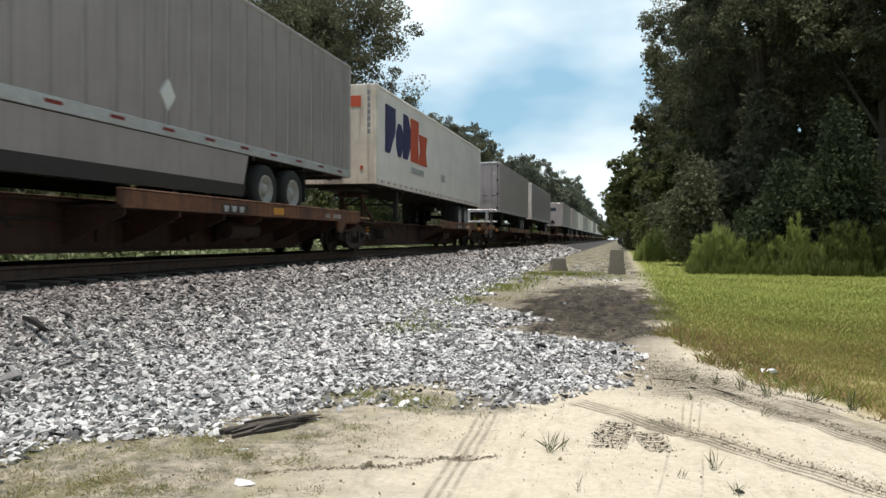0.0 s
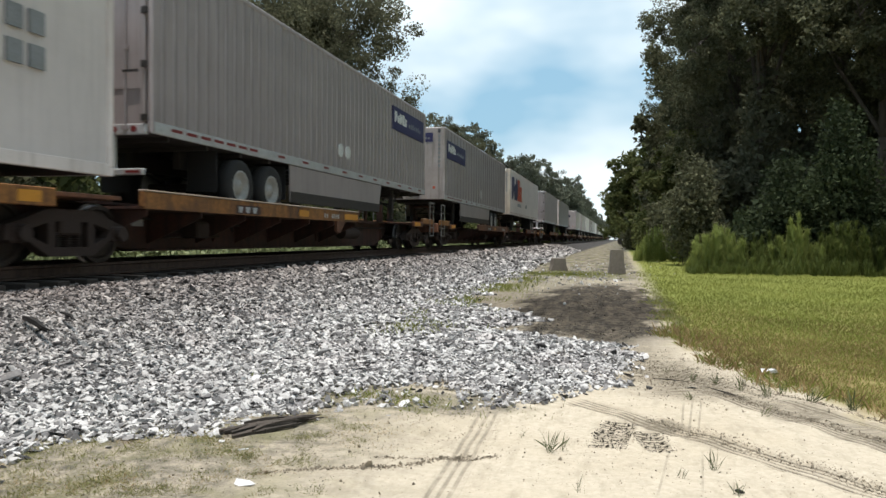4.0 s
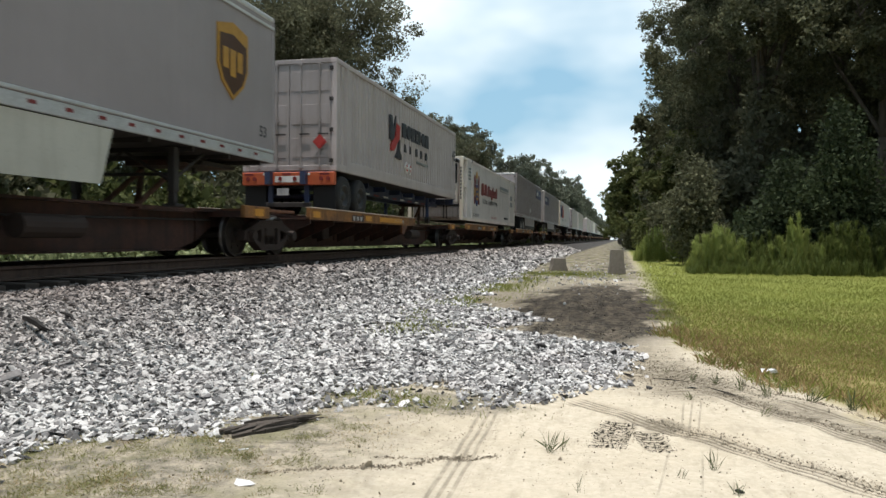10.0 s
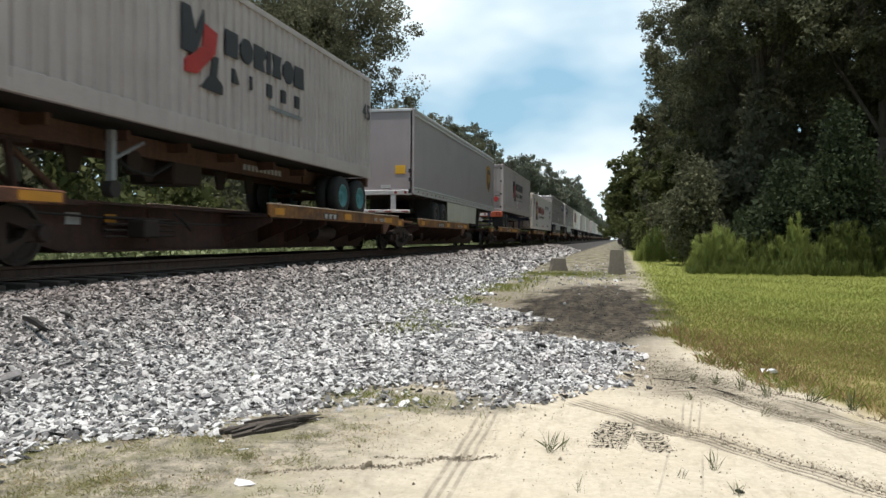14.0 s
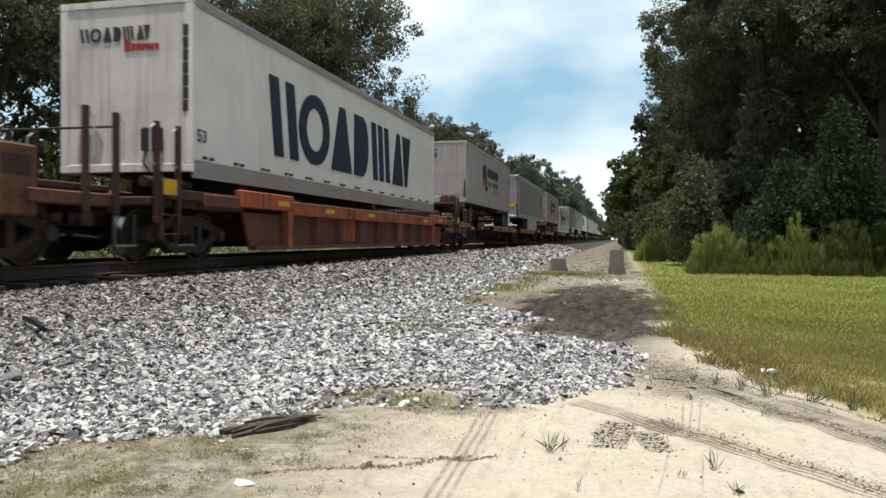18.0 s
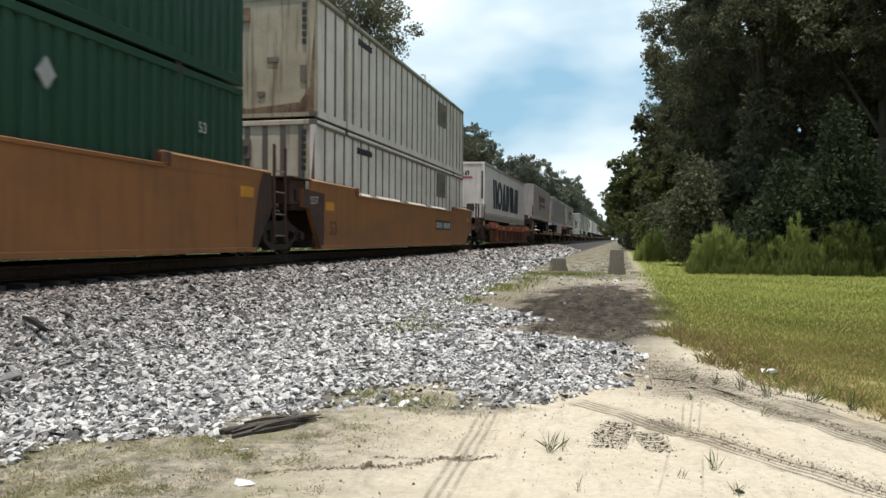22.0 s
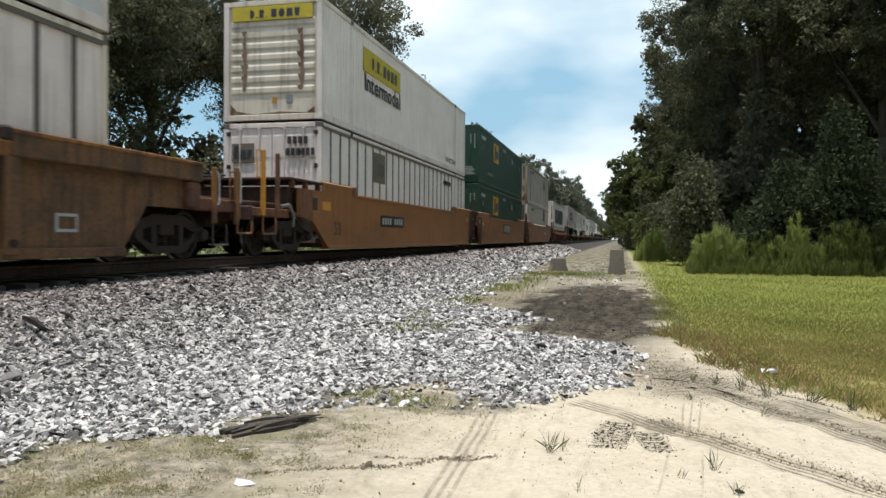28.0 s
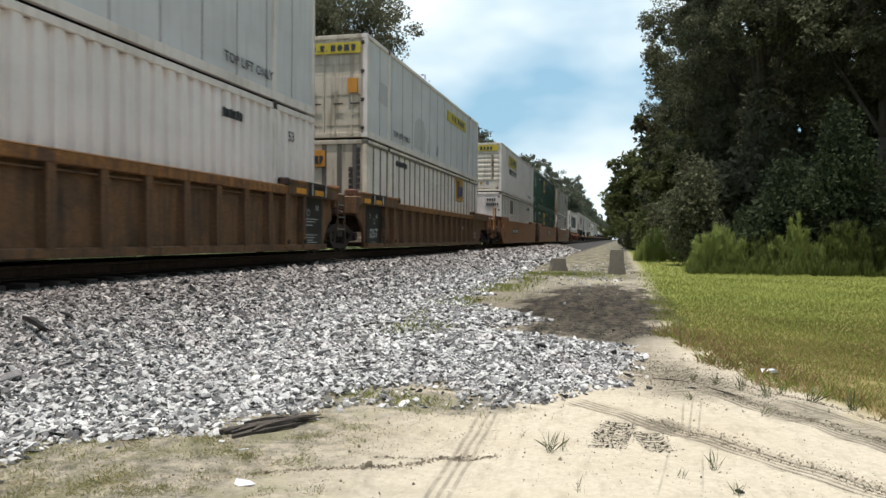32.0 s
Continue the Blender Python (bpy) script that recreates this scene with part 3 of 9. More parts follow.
def container(label, length, mat, style, end="nose", height=2.896, stack=True, post_mat=None, end_mat=None, group="containers on the train", name="shipping_container", stack_at=None):
    own = thing(name, label, "container", group)
    w, h, L = WIDE / 2, height, length
    end_mat, post_mat = end_mat or mat, post_mat or mat
    for side in (1, -1):
        x = side * (w - 0.012)
        if style in ("wavy", "deep"):
            pitch, depth = (0.28, 0.046) if style == "wavy" else (0.34, 0.085)
            part("side_wall", wavy(0.12, L - 0.12, side * (w - 0.02), 0.17, h - 0.12, side, pitch, depth), mat, own)
        elif style == "fine":
            part("side_wall", wavy(0.12, L - 0.12, side * (w - 0.02), 0.17, h - 0.12, side, 0.19, 0.022), mat, own)
        else:
            part("side_wall", sheet(0.12, L - 0.12, x - side * 0.02, 0.17, h - 0.12, side), mat, own)
            if style == "posts":
                k = int(L / 0.61)
                first = None
                for i in range(1, k):
                    y = L * i / k
                    if first is None:
                        first = part("side_post", Mesh().box(side * (w - 0.034), side * (w - 0.018), -0.046, 0.046, 0.17, h - 0.12, 0.004), "post_grey", own)
                        first.matrix_basis = pose(0, y, 0)
                    else:
                        share(first, pose(0, y, 0), own)
            if style == "seams":
                first = None
                for i in range(1, 14):
                    y = L * i / 14
                    if first is None:
                        first = part("seam", Mesh().box(side * (w - 0.034), side * (w - 0.026), -0.014, 0.014, 0.17, h - 0.12), "grey_post", own)
                        first.matrix_basis = pose(0, y, 0)
                    else:
                        share(first, pose(0, y, 0), own)
        part("bottom_rail", Mesh().box(side * (w - 0.10), side * w, 0.1, L - 0.1, 0.0, 0.17, 0.008), post_mat if style != "posts" else "white", own)
        part("top_rail", Mesh().box(side * (w - 0.08), side * w, 0.1, L - 0.1, h - 0.12, h, 0.008), post_mat, own)
        if style == "posts":
            part("rail_edge", Mesh().box(side * (w - 0.02), side * (w + 0.003), 0.1, L - 0.1, h - 0.15, h - 0.08), "post_grey", own)
        spots = [0.06, L - 0.06]
        for y in spots:
            part("corner_post", Mesh().box(side * (w - 0.14), side * w, y - 0.06, y + 0.06, 0.12, h - 0.12, 0.012), post_mat, own)
            for z in (0.06, h - 0.06):
                part("corner_casting", Mesh().box(side * (w - 0.17), side * (w + 0.004), y - 0.062, y + 0.062, z - 0.062, z + 0.062, 0.01), "post_grey" if style == "posts" else post_mat, own)
        if stack:
            for y in stack_at or (2.0, L - 2.0):
                part("stacking_post", Mesh().box(side * (w - 0.10), side * (w + 0.003), y - 0.075, y + 0.075, 0.0, h, 0.01), post_mat, own)
                part("lift_casting", Mesh().box(side * (w - 0.16), side * (w + 0.006), y - 0.09, y + 0.09, h - 0.13, h + 0.004, 0.01), "dark_steel", own)
    part("roof", Mesh().box(-w + 0.08, w - 0.08, 0.1, L - 0.1, h - 0.05, h - 0.012), mat, own)
    part("floor", Mesh().box(-w + 0.1, w - 0.1, 0.05, L - 0.05, 0.02, 0.14), "dark_steel", own)
    part("far_wall", Mesh().box(-w + 0.14, w - 0.14, L - 0.07, L - 0.02, 0.1, h - 0.1), end_mat, own)
    for z0, z1 in ((0.0, 0.14), (h - 0.12, h)):
        part("end_sill", Mesh().box(-w + 0.17, w - 0.17, -0.004, 0.10, z0, z1, 0.01), end_mat, own)
    if end == "doors":
        door_leaf(own, -w + 0.14, -0.008, h, end_mat, 0.05)
        door_leaf(own, 0.008, w - 0.14, h, end_mat, 0.05)
    elif end == "ribs":
        part("end_wall", Mesh().box(-w + 0.14, w - 0.14, 0.05, 0.08, 0.14, h - 0.12), end_mat, own)
        z = 0.62
        while z < h - 0.62:
            part("end_rib", Mesh().prism([(0.052, z), (0.026, z + 0.06), (0.026, z + 0.16), (0.052, z + 0.22)], "x", -w + 0.2, w - 0.2), end_mat, own)
            z += 0.27
    elif end == "posts":
        part("end_wall", Mesh().box(-w + 0.14, w - 0.14, 0.03, 0.06, 0.14, h - 0.12), end_mat, own)
        for i in range(5):
            x = -w + 0.14 + (2 * w - 0.28) * (i + 0.5) / 5
            part("end_post", Mesh().box(x - 0.07, x + 0.07, 0.008, 0.03, 0.14, h - 0.12, 0.005), "post_grey", own)
    else:
        part("end_wall", Mesh().box(-w + 0.14, w - 0.14, 0.02, 0.06, 0.14, h - 0.12, 0.006), end_mat, own)
    return own


def bars(own, mat, y, z, count, w, h, gap, label="", name="marking", side=1, taper=0.0):
    """A row of plain blocks, one for each sign, on the side wall."""
    x = side * (WIDE / 2 - 0.028)
    for i in range(count):
        a = y + i * (w + gap)
        hh = h * (1 - taper * (i % 2))
        part(name, Mesh().box(x, x + side * 0.036, a, a + w, z, z + hh, 0.0), mat, own, label)


def end_bars(own, mat, x, z, count, w, h, gap, y=-0.012, name="marking", label="", down=False):
    for i in range(count):
        if down:
            part(name, Mesh().box(x, x + w, y, y + 0.05, z - i * (h + gap) - h, z - i * (h + gap)), mat, own, label)
        else:
            a = x + i * (w + gap)
            part(name, Mesh().box(a, a + w, y, y + 0.05, z, z + h), mat, own, label)


def panel(own, mat, y0, y1, z0, z1, name="panel", label="", proud=0.012, parent=None):
    x = WIDE / 2
    return part(name, Mesh().box(x - 0.03, x + proud, y0, y1, z0, z1), mat, parent or own, label)


# plain silhouettes for signs, in a unit square
SHAPES = {
    "block": [(0, 0), (1, 0), (1, 1), (0, 1)],
    "flag": [(0, 0), (0.95, 0), (0.80, 0.42), (1, 0.6), (1, 0.85), (0.8, 1), (0, 1)],
    "pennant": [(0, 0), (0.42, 0), (1, 0.5), (1, 1), (0, 1)],
    "drum": [(0.3, 0), (0.7, 0), (1, 0.3), (1, 0.7), (0.7, 1), (0.3, 1), (0, 0.7), (0, 0.3)],
    "half": [(0, 0), (0.6, 0), (1, 0.3), (1, 0.7), (0.6, 1), (0, 1)],
    "twin": [(0.16, 0), (0.84, 0), (1, 1), (0, 1)],
    "peak": [(0, 0), (1, 0), (0.92, 1), (0.08, 1)],
    "comb": [(0, 0), (1, 0), (0.9, 0.5), (1, 1), (0, 1)],
    "cross": [(0, 0), (1, 0), (0.82, 0.5), (1, 1), (0, 1), (0.18, 0.5)],
}


def hoop(n, thick_u, thick_v):
    """A flat ring in a unit square, as one outline."""
    turns = [2 * math.pi * i / n for i in range(n + 1)]
    return [(0.5 + 0.5 * math.cos(a), 0.5 + 0.5 * math.sin(a)) for a in turns] + [(0.5 + (0.5 - thick_u) * math.cos(a), 0.5 + (0.5 - thick_v) * math.sin(a)) for a in reversed(turns)]


SHAPES["ring"] = hoop(20, 0.21, 0.19)
SHAPES["rounded"] = [(0, 0), (0.6, 0), (0.82, 0.1), (0.96, 0.3), (1, 0.5), (0.96, 0.7), (0.82, 0.9), (0.6, 1), (0, 1)]
SHAPES["cone"] = [(0.10, 0), (0.90, 0), (0.60, 1), (0.40, 1)]
SHAPES["slant"] = [(0, 1), (0.60, 1), (1, 0), (0.40, 0)]
SHAPES["dart"] = [(0, 1), (1, 1), (0.62, 0), (0.38, 0)]


def sign_row(own, mat, y, z, h, row, x1=WIDE / 2 + 0.006, thick=0.03, end=False, label=""):
    """Plain shapes in a row: (shape, width, step to the next, height share)."""
    for shape, w, step, share_h in row:
        pts = [(y + u * w, z + v * h * share_h) for u, v in SHAPES[shape]]
        part("sign_block", Mesh().prism(pts, *(("y", x1, x1 + thick) if end else ("x", x1 - thick, x1))), mat, own, label)
        y += step


def outline(own, mat, pts, name, x0=WIDE / 2 - 0.03, x1=WIDE / 2 + 0.012, label=""):
    """A flat shape on the side wall from (y, z) points."""
    return part(name, Mesh().prism(pts, "x", x0, x1), mat, own, label)


def ring_of(me):
    """A rubbed, paler rim edge on a dark wheel."""
    me.materials.append(M["ladder"])
    for q in me.polygons:
        if min(math.hypot(me.vertices[i].co.y, me.vertices[i].co.z) for i in q.vertices) > 0.27:
            q.material_index = 1
    return me


TYRE = [(-0.13, 0.30), (-0.14, 0.42), (-0.12, 0.48), (-0.06, 0.505), (0.06, 0.505), (0.12, 0.48), (0.14, 0.42), (0.13, 0.30)]
RIM = [(-0.10, 0.10), (-0.10, 0.28), (0.10, 0.30), (0.13, 0.295), (0.13, 0.26), (0.05, 0.24), (0.03, 0.13), (0.10, 0.11), (0.11, 0.02)]
road_wheel_data = {}


def road_wheel(own, x, y, z, rim):
    """An outer road wheel with its inner twin."""
    side = 1 if x > 0 else -1
    if "tyre" not in road_wheel_data:
        road_wheel_data["tyre"] = Mesh().turned(TYRE, 0, 0, 0, 26, False).data("tyre", M["tyre"], True)
    if rim not in road_wheel_data:
        road_wheel_data[rim] = Mesh().turned(RIM, 0, 0, 0, 22).data("rim", M[rim], True)
        if rim == "dark_rim":
            ring_of(road_wheel_data[rim])
    for dx in (0, -0.32):
        t = new("tyre", road_wheel_data["tyre"])
        t.parent, t.matrix_basis = own, pose(x + side * dx, y, z)
        r = new("rim", road_wheel_data[rim])
        r.parent, r.matrix_basis = t, pose(0, 0, 0, 0, 0, 0 if side > 0 else 180)


def running_gear(own, ys, rim, frame_mat, z=-0.60, y_from=None, y_to=None):
    for y in ys:
        part("axle", Mesh().tube((-1.1, y, z), (1.1, y, z), 0.06), frame_mat, own)
        for x in (1.13, -1.13):
            road_wheel(own, x, y, z, rim)
    a, b = min(ys) - 0.9, max(ys) + 0.9
    for x in (0.48, -0.48):
        part("bogie_beam", Mesh().box(x - 0.07, x + 0.07, a, b, z + 0.25, -0.02), frame_mat, own)
        for y in ys:
            part("spring", Mesh().prism([(y - 0.45, z + 0.22), (y, z + 0.10), (y + 0.45, z + 0.22), (y, z + 0.17)], "x", x - 0.05, x + 0.05), frame_mat, own)


def landing_gear(own, y, mat="dark_steel", z=-1.0):
    for x in (0.95, -0.95):
        leg = Mesh().box(x - 0.07, x + 0.07, y - 0.07, y + 0.07, z + 0.25, 0.0, 0.01).box(x - 0.05, x + 0.05, y - 0.05, y + 0.05, z + 0.05, z + 0.3)
        leg.box(x - 0.13, x + 0.13, y - 0.13, y + 0.13, z, z + 0.05, 0.01)
        g = part("landing_leg", leg, mat, own)
        part("brace", Mesh().tube((x, y, z + 0.45), (x, y + 0.9, -0.02), 0.03), mat, g)
        part("brace", Mesh().tube((x, y, z + 0.4), (0.0, y, -0.05), 0.03), mat, g)
    part("cross_bar", Mesh().tube((-0.95, y, z + 0.55), (0.95, y, z + 0.55), 0.03), mat, own)


def trailer(label, length, mat, posts=0.0, end="nose", end_mat=None, height=2.95, nose_far=True, rim="rim", skirt=None, skirt_mat=None, rail="silver", tape=True, axles=None, group="trailers on the train", roof_trim=False, simple=False):
    """A van trailer. nose_far: its front is the far end, away from the camera."""
    own = thing("semi_trailer", label, "trailer", group)
    w, h, L = WIDE / 2, height, length
    end_mat = end_mat or mat
    for side in (1, -1):
        part("side_wall", sheet(0.08, L - 0.08, side * (w - 0.02), 0.20, h - 0.09, side), mat, own)
        if posts:
            k = int(L / posts)
            first = None
            for i in range(1, k):
                y = L * i / k
                if first is None:
                    prof = [(side * (w - 0.022), -0.05), (side * (w - 0.002), -0.035), (side * (w - 0.002), 0.035), (side * (w - 0.022), 0.05)]
                    first = part("side_post", Mesh().prism(prof, "z", 0.20, h - 0.09), "grey_post", own)
                    first.matrix_basis = pose(0, y, 0)
                else:
                    share(first, pose(0, y, 0), own)
        part("bottom_rail", Mesh().box(side * (w - 0.06), side * w, 0.02, L - 0.02, 0.02, 0.20, 0.01), rail, own)
        part("top_rail", Mesh().box(side * (w - 0.06), side * w, 0.02, L - 0.02, h - 0.10, h, 0.02), "silver" if roof_trim else mat, own)
        if tape and side > 0 and not simple:
            first = None
            y = 0.5
            while y < L - 0.6:
                if first is None:
                    first = part("reflector", Mesh().box(w - 0.005, w + 0.006, 0, 0.30 if posts else 0.13, 0.10, 0.15), "red_tape", own)
                    first.matrix_basis = pose(0, y, 0)
                else:
                    share(first, pose(0, y, 0), own)
                y += (0.42 if int(y * 10) % 2 else 1.2) if posts else 0.62
        for y in (0.05, L - 0.05):
            part("corner_post", Mesh().box(side * (w - 0.09), side * (w + 0.002), y - 0.05, y + 0.05, 0.02, h, 0.025), end_mat if y < 1 else mat, own)
    part("roof", Mesh().box(-w + 0.06, w - 0.06, 0.05, L - 0.05, h - 0.04, h - 0.006, 0.01), "silver", own)
    part("floor", Mesh().box(-w + 0.06, w - 0.06, 0.03, L - 0.03, 0.02, 0.16), "dark_steel", own)
    part("far_wall", Mesh().box(-w + 0.09, w - 0.09, L - 0.06, L - 0.01, 0.1, h - 0.02), mat, own)
    for i in range(0 if simple else 14):
        y = 0.5 + (L - 1) * i / 13
        part("cross_member", Mesh().box(-w + 0.07, w - 0.07, y - 0.03, y + 0.03, -0.06, 0.02), "dark_steel", own)
    if end == "nose":
        part("nose_wall", Mesh().box(-w + 0.09, w - 0.09, 0.0, 0.05, 0.02, h - 0.02, 0.012), end_mat, own)
        gl = part("gladhand_box", Mesh().box(-0.30, 0.30, -0.05, 0.0, 0.35, 0.62, 0.02), "dark_steel", own)
        for x in (-0.2, 0.2):
            part("gladhand", Mesh().tube((x, -0.12, 0.5), (x, -0.04, 0.5), 0.06), "truck", gl)
        part("hose", Mesh().path([(-0.2, -0.14, 0.5), (-0.3, -0.16, 0.25), (-0.1, -0.15, 0.12), (0.1, -0.16, 0.2), (0.2, -0.14, 0.46)], 0.022), "tyre", gl)
        part("plug_box", Mesh().box(-0.12, 0.12, -0.09, -0.045, 0.62, 0.80, 0.02), "truck", gl)
        part("nose_lamp", Mesh().box(-0.9, -0.8, -0.02, 0.0, 0.45, 0.55), "orange_ink", own)
        part("nose_lamp", Mesh().box(0.8, 0.9, -0.02, 0.0, 0.45, 0.55), "orange_ink", own)
    else:
        for z0, z1 in ((0.0, 0.16), (h - 0.10, h - 0.005)):
            part("rear_frame", Mesh().box(-w + 0.09, w - 0.09, -0.02, 0.06, z0, z1, 0.01), "silver", own)
        if end == "roll":
            dr = part("door", Mesh().box(-w + 0.14, w - 0.14, 0.02, 0.06, 0.16, h - 0.10), end_mat, own)
            part("door_seal", Mesh().box(-w + 0.12, -w + 0.16, 0.0, 0.03, 0.16, h - 0.10), "black", dr)
            for x in (w - 0.16, -w + 0.10):
                for z in (0.05, 0.45, 0.75):
                    part("bumper_block", Mesh().box(x - 0.02, x + 0.08, -0.06, -0.01, z, z + 0.14), "black", dr)
            part("door_handle", Mesh().box(0.1, 0.45, -0.01, 0.03, 0.22, 0.34), "silver", dr)
        else:
            door_leaf(own, -w + 0.12, -0.008, h, end_mat, 0.03, 1)
            door_leaf(own, 0.008, w - 0.12, h, end_mat, 0.03, 1)
        for x in (-1.0, -0.65, 0.65, 1.0):
            part("tail_lamp", Mesh().tube((x, -0.04, 0.08), (x, -0.02, 0.08), 0.05, 0.05, 10), "red_tape", own)
        guard = Mesh().box(-1.15, 1.15, -0.02, 0.06, -0.62, -0.52, 0.01)
        ug = part("underride_guard", guard, "silver", own)
        for x in (-0.55, 0.55):
            part("guard_post", Mesh().box(x - 0.09, x + 0.09, -0.01, 0.05, -0.52, 0.0), "silver", ug)
        for i in range(4):
            x = -0.95 + 0.6 * i
            part("reflector", Mesh().box(x, x + 0.25, -0.03, -0.018, -0.59, -0.55), "red_tape", ug)
    ax = axles or ((L - 2.9, L - 1.65) if not nose_far else (1.65, 2.9))
    running_gear(own, ax, rim, "dark_steel")
    for y in (ax[0] - 0.75, ax[1] + 0.75):
        for x in (0.9, -0.9):
            part("mud_flap", Mesh().box(x - 0.3, x + 0.3, y - 0.01, y + 0.01, -0.75, -0.02), "tyre", own)
    landing_gear(own, 3.0 if not nose_far else L - 3.0)
    ky = 0.9 if not nose_far else L - 0.9
    part("kingpin_plate", Mesh().box(-0.55, 0.55, ky - 0.6, ky + 0.6, -0.14, -0.06).tube((0, ky, -0.25), (0, ky, -0.1), 0.05), "dark_steel", own)
    if skirt:
        a, b = skirt
        for side in (1, -1):
            sk = part("side_skirt", Mesh().prism([(a, 0.0), (b, 0.0), (b - 0.25, -0.78), (a + 0.05, -0.78)], "x", side * (w - 0.05), side * (w - 0.02)), skirt_mat or mat, own)
            if not skirt_mat:
                part("skirt_edge", Mesh().prism([(b - 0.13, -0.56), (b - 0.21, -0.80), (a + 0.05, -0.80), (a + 0.05, -0.56)], "x", side * (w - 0.054), side * (w - 0.014)), "dark_steel", sk)
    return own


# ---- railway cars; own space: x across, y along from the near truck, z up from the rails ----
WHEELSETS = []
truck_parts = {}


def truck(car, y, simple=False):
    """A two-axle railway truck under a car."""
    if not truck_parts:
        bol = Mesh().box(-1.12, 1.12, -0.2, 0.2, 0.40, 0.62, 0.03).tube((0, 0, 0.6), (0, 0, 0.78), 0.22, 0.2, 14)
        truck_parts["bolster"] = bol.data("truck", M["truck"])
        sf = Mesh()
        x0, x1 = 0.94, 1.12
        sf.prism([(-1.12, 0.34), (-1.08, 0.52), (-0.82, 0.60), (-0.42, 0.74), (0.42, 0.74), (0.82, 0.60), (1.08, 0.52), (1.12, 0.34), (0.98, 0.34), (0.74, 0.47), (0.36, 0.58), (-0.36, 0.58), (-0.74, 0.47), (-0.98, 0.34)], "x", x0, x1)
        sf.prism([(-0.74, 0.47), (-0.66, 0.36), (-0.32, 0.24), (0.32, 0.24), (0.66, 0.36), (0.74, 0.47), (0.80, 0.36), (0.40, 0.12), (-0.40, 0.12), (-0.80, 0.36)], "x", x0, x1)
        for s in (1, -1):
            sf.box(x0, x1, s * 0.36 - 0.06, s * 0.36 + 0.06, 0.22, 0.60)
            sf.box(x0 + 0.02, x1 + 0.03, s * 0.89 - 0.15, s * 0.89 + 0.15, 0.30, 0.54, 0.03)
        truck_parts["side"] = sf.data("side_frame", M["truck"])
        coil = [(0.24 + 0.0125 * k, 0.088 if k % 2 else 0.062) for k in range(17)]
        sp, n = Mesh(), 10
        ring = [(math.cos(2 * math.pi * i / n), math.sin(2 * math.pi * i / n)) for i in range(n)]
        sp.add([(1.0 + r * c, r * q, z) for z, r in coil for c, q in ring], [(k * n + i, k * n + (i + 1) % n, (k + 1) * n + (i + 1) % n, (k + 1) * n + i) for k in range(16) for i in range(n)])
        truck_parts["spring"] = sp.data("spring", M["truck"])
        truck_parts["cap"] = Mesh().tube((1.10, 0, 0.42), (1.24, 0, 0.42), 0.12, 0.10, 14).data("bearing_cap", M["truck"])
        ws = Mesh().tube((-1.1, 0, 0), (1.1, 0, 0), 0.075, 0.075, 12)
        for s in (1, -1):
            prof = [(-0.01, 0.12), (0.0, 0.16), (0.03, 0.34), (-0.03, 0.36), (-0.035, 0.455), (0.0, 0.457), (0.005, 0.425), (0.10, 0.418), (0.10, 0.36), (0.055, 0.34), (0.045, 0.17), (0.10, 0.15), (0.10, 0.10)]
            ws.turned([(s * a, r) for a, r in prof], s * 0.72, 0, 0, 32)
            for k in range(6):      # hub bolts and casting marks, which show the turning
                a = k * math.pi / 3
                ws.box(s * 0.76, s * 0.785, 0.24 * math.cos(a) - 0.03, 0.24 * math.cos(a) + 0.03, 0.24 * math.sin(a) - 0.03, 0.24 * math.sin(a) + 0.03)
        me = ws.data("wheelset", M["wheel"])
        me.materials.append(M["tread"])
        for q in me.polygons:      # the rolling face and rim edge are polished
            far_out = min(math.hypot(me.vertices[i].co.y, me.vertices[i].co.z) for i in q.vertices)
            q.material_index = 1 if far_out > 0.40 else 0
        truck_parts["wheelset"] = me
    t = new("truck", truck_parts["bolster"])
    t.parent, t.matrix_basis = car, pose(0, y, RAIL_Z - CAR_Z)
    for rz in (0, 180):
        o = new("side_frame", truck_parts["side"])
        o.parent, o.matrix_basis = t, pose(0, 0, 0, 0, 0, rz)
        for dy in () if simple else (-0.2, 0.0, 0.2):
            o = new("spring", truck_parts["spring"])
            o.parent, o.matrix_basis = t, pose(0, dy, 0) @ pose(0, 0, 0, 0, 0, rz)
        for dy in () if simple else (-0.89, 0.89):
            o = new("bearing_cap", truck_parts["cap"])
            o.parent, o.matrix_basis = t, pose(0, dy, 0, 0, 0, 0) @ pose(0, 0, 0, 0, 0, rz)
    for i, dy in enumerate((-0.89, 0.89)):
        o = new("wheelset", truck_parts["wheelset"])
        o.parent, o.matrix_basis = t, pose(0, dy, 0.42)
        WHEELSETS.append((o, i))
    return t


def coupler(car, y, way):
    m = Mesh().box(-0.09, 0.09, min(y, y + way * 0.75), max(y, y + way * 0.75), 0.62, 0.78, 0.02)
    e = y + way * 0.85
    m.box(-0.16, 0.16, e - 0.16, e + 0.16, 0.55, 0.86, 0.05)
    c = part("coupler", m, "truck", car)
    part("air_hose", Mesh().path([(0.3, y, 0.6), (0.32, y + way * 0.4, 0.36), (0.22, y + way * 0.8, 0.40)], 0.025), "tyre", c)


def ladder(car, x, y, z0, z1, mat, way):
    g = Mesh()
    for dy in (0.0, 0.42):
        g.tube((x, y + way * dy, z0), (x, y + way * dy, z1), 0.018)
    z = z0 + 0.08
    while z < z1 - 0.02:
        g.tube((x, y, z), (x, y + way * 0.42, z), 0.014)
        z += 0.30
    part("ladder", g, mat, car)


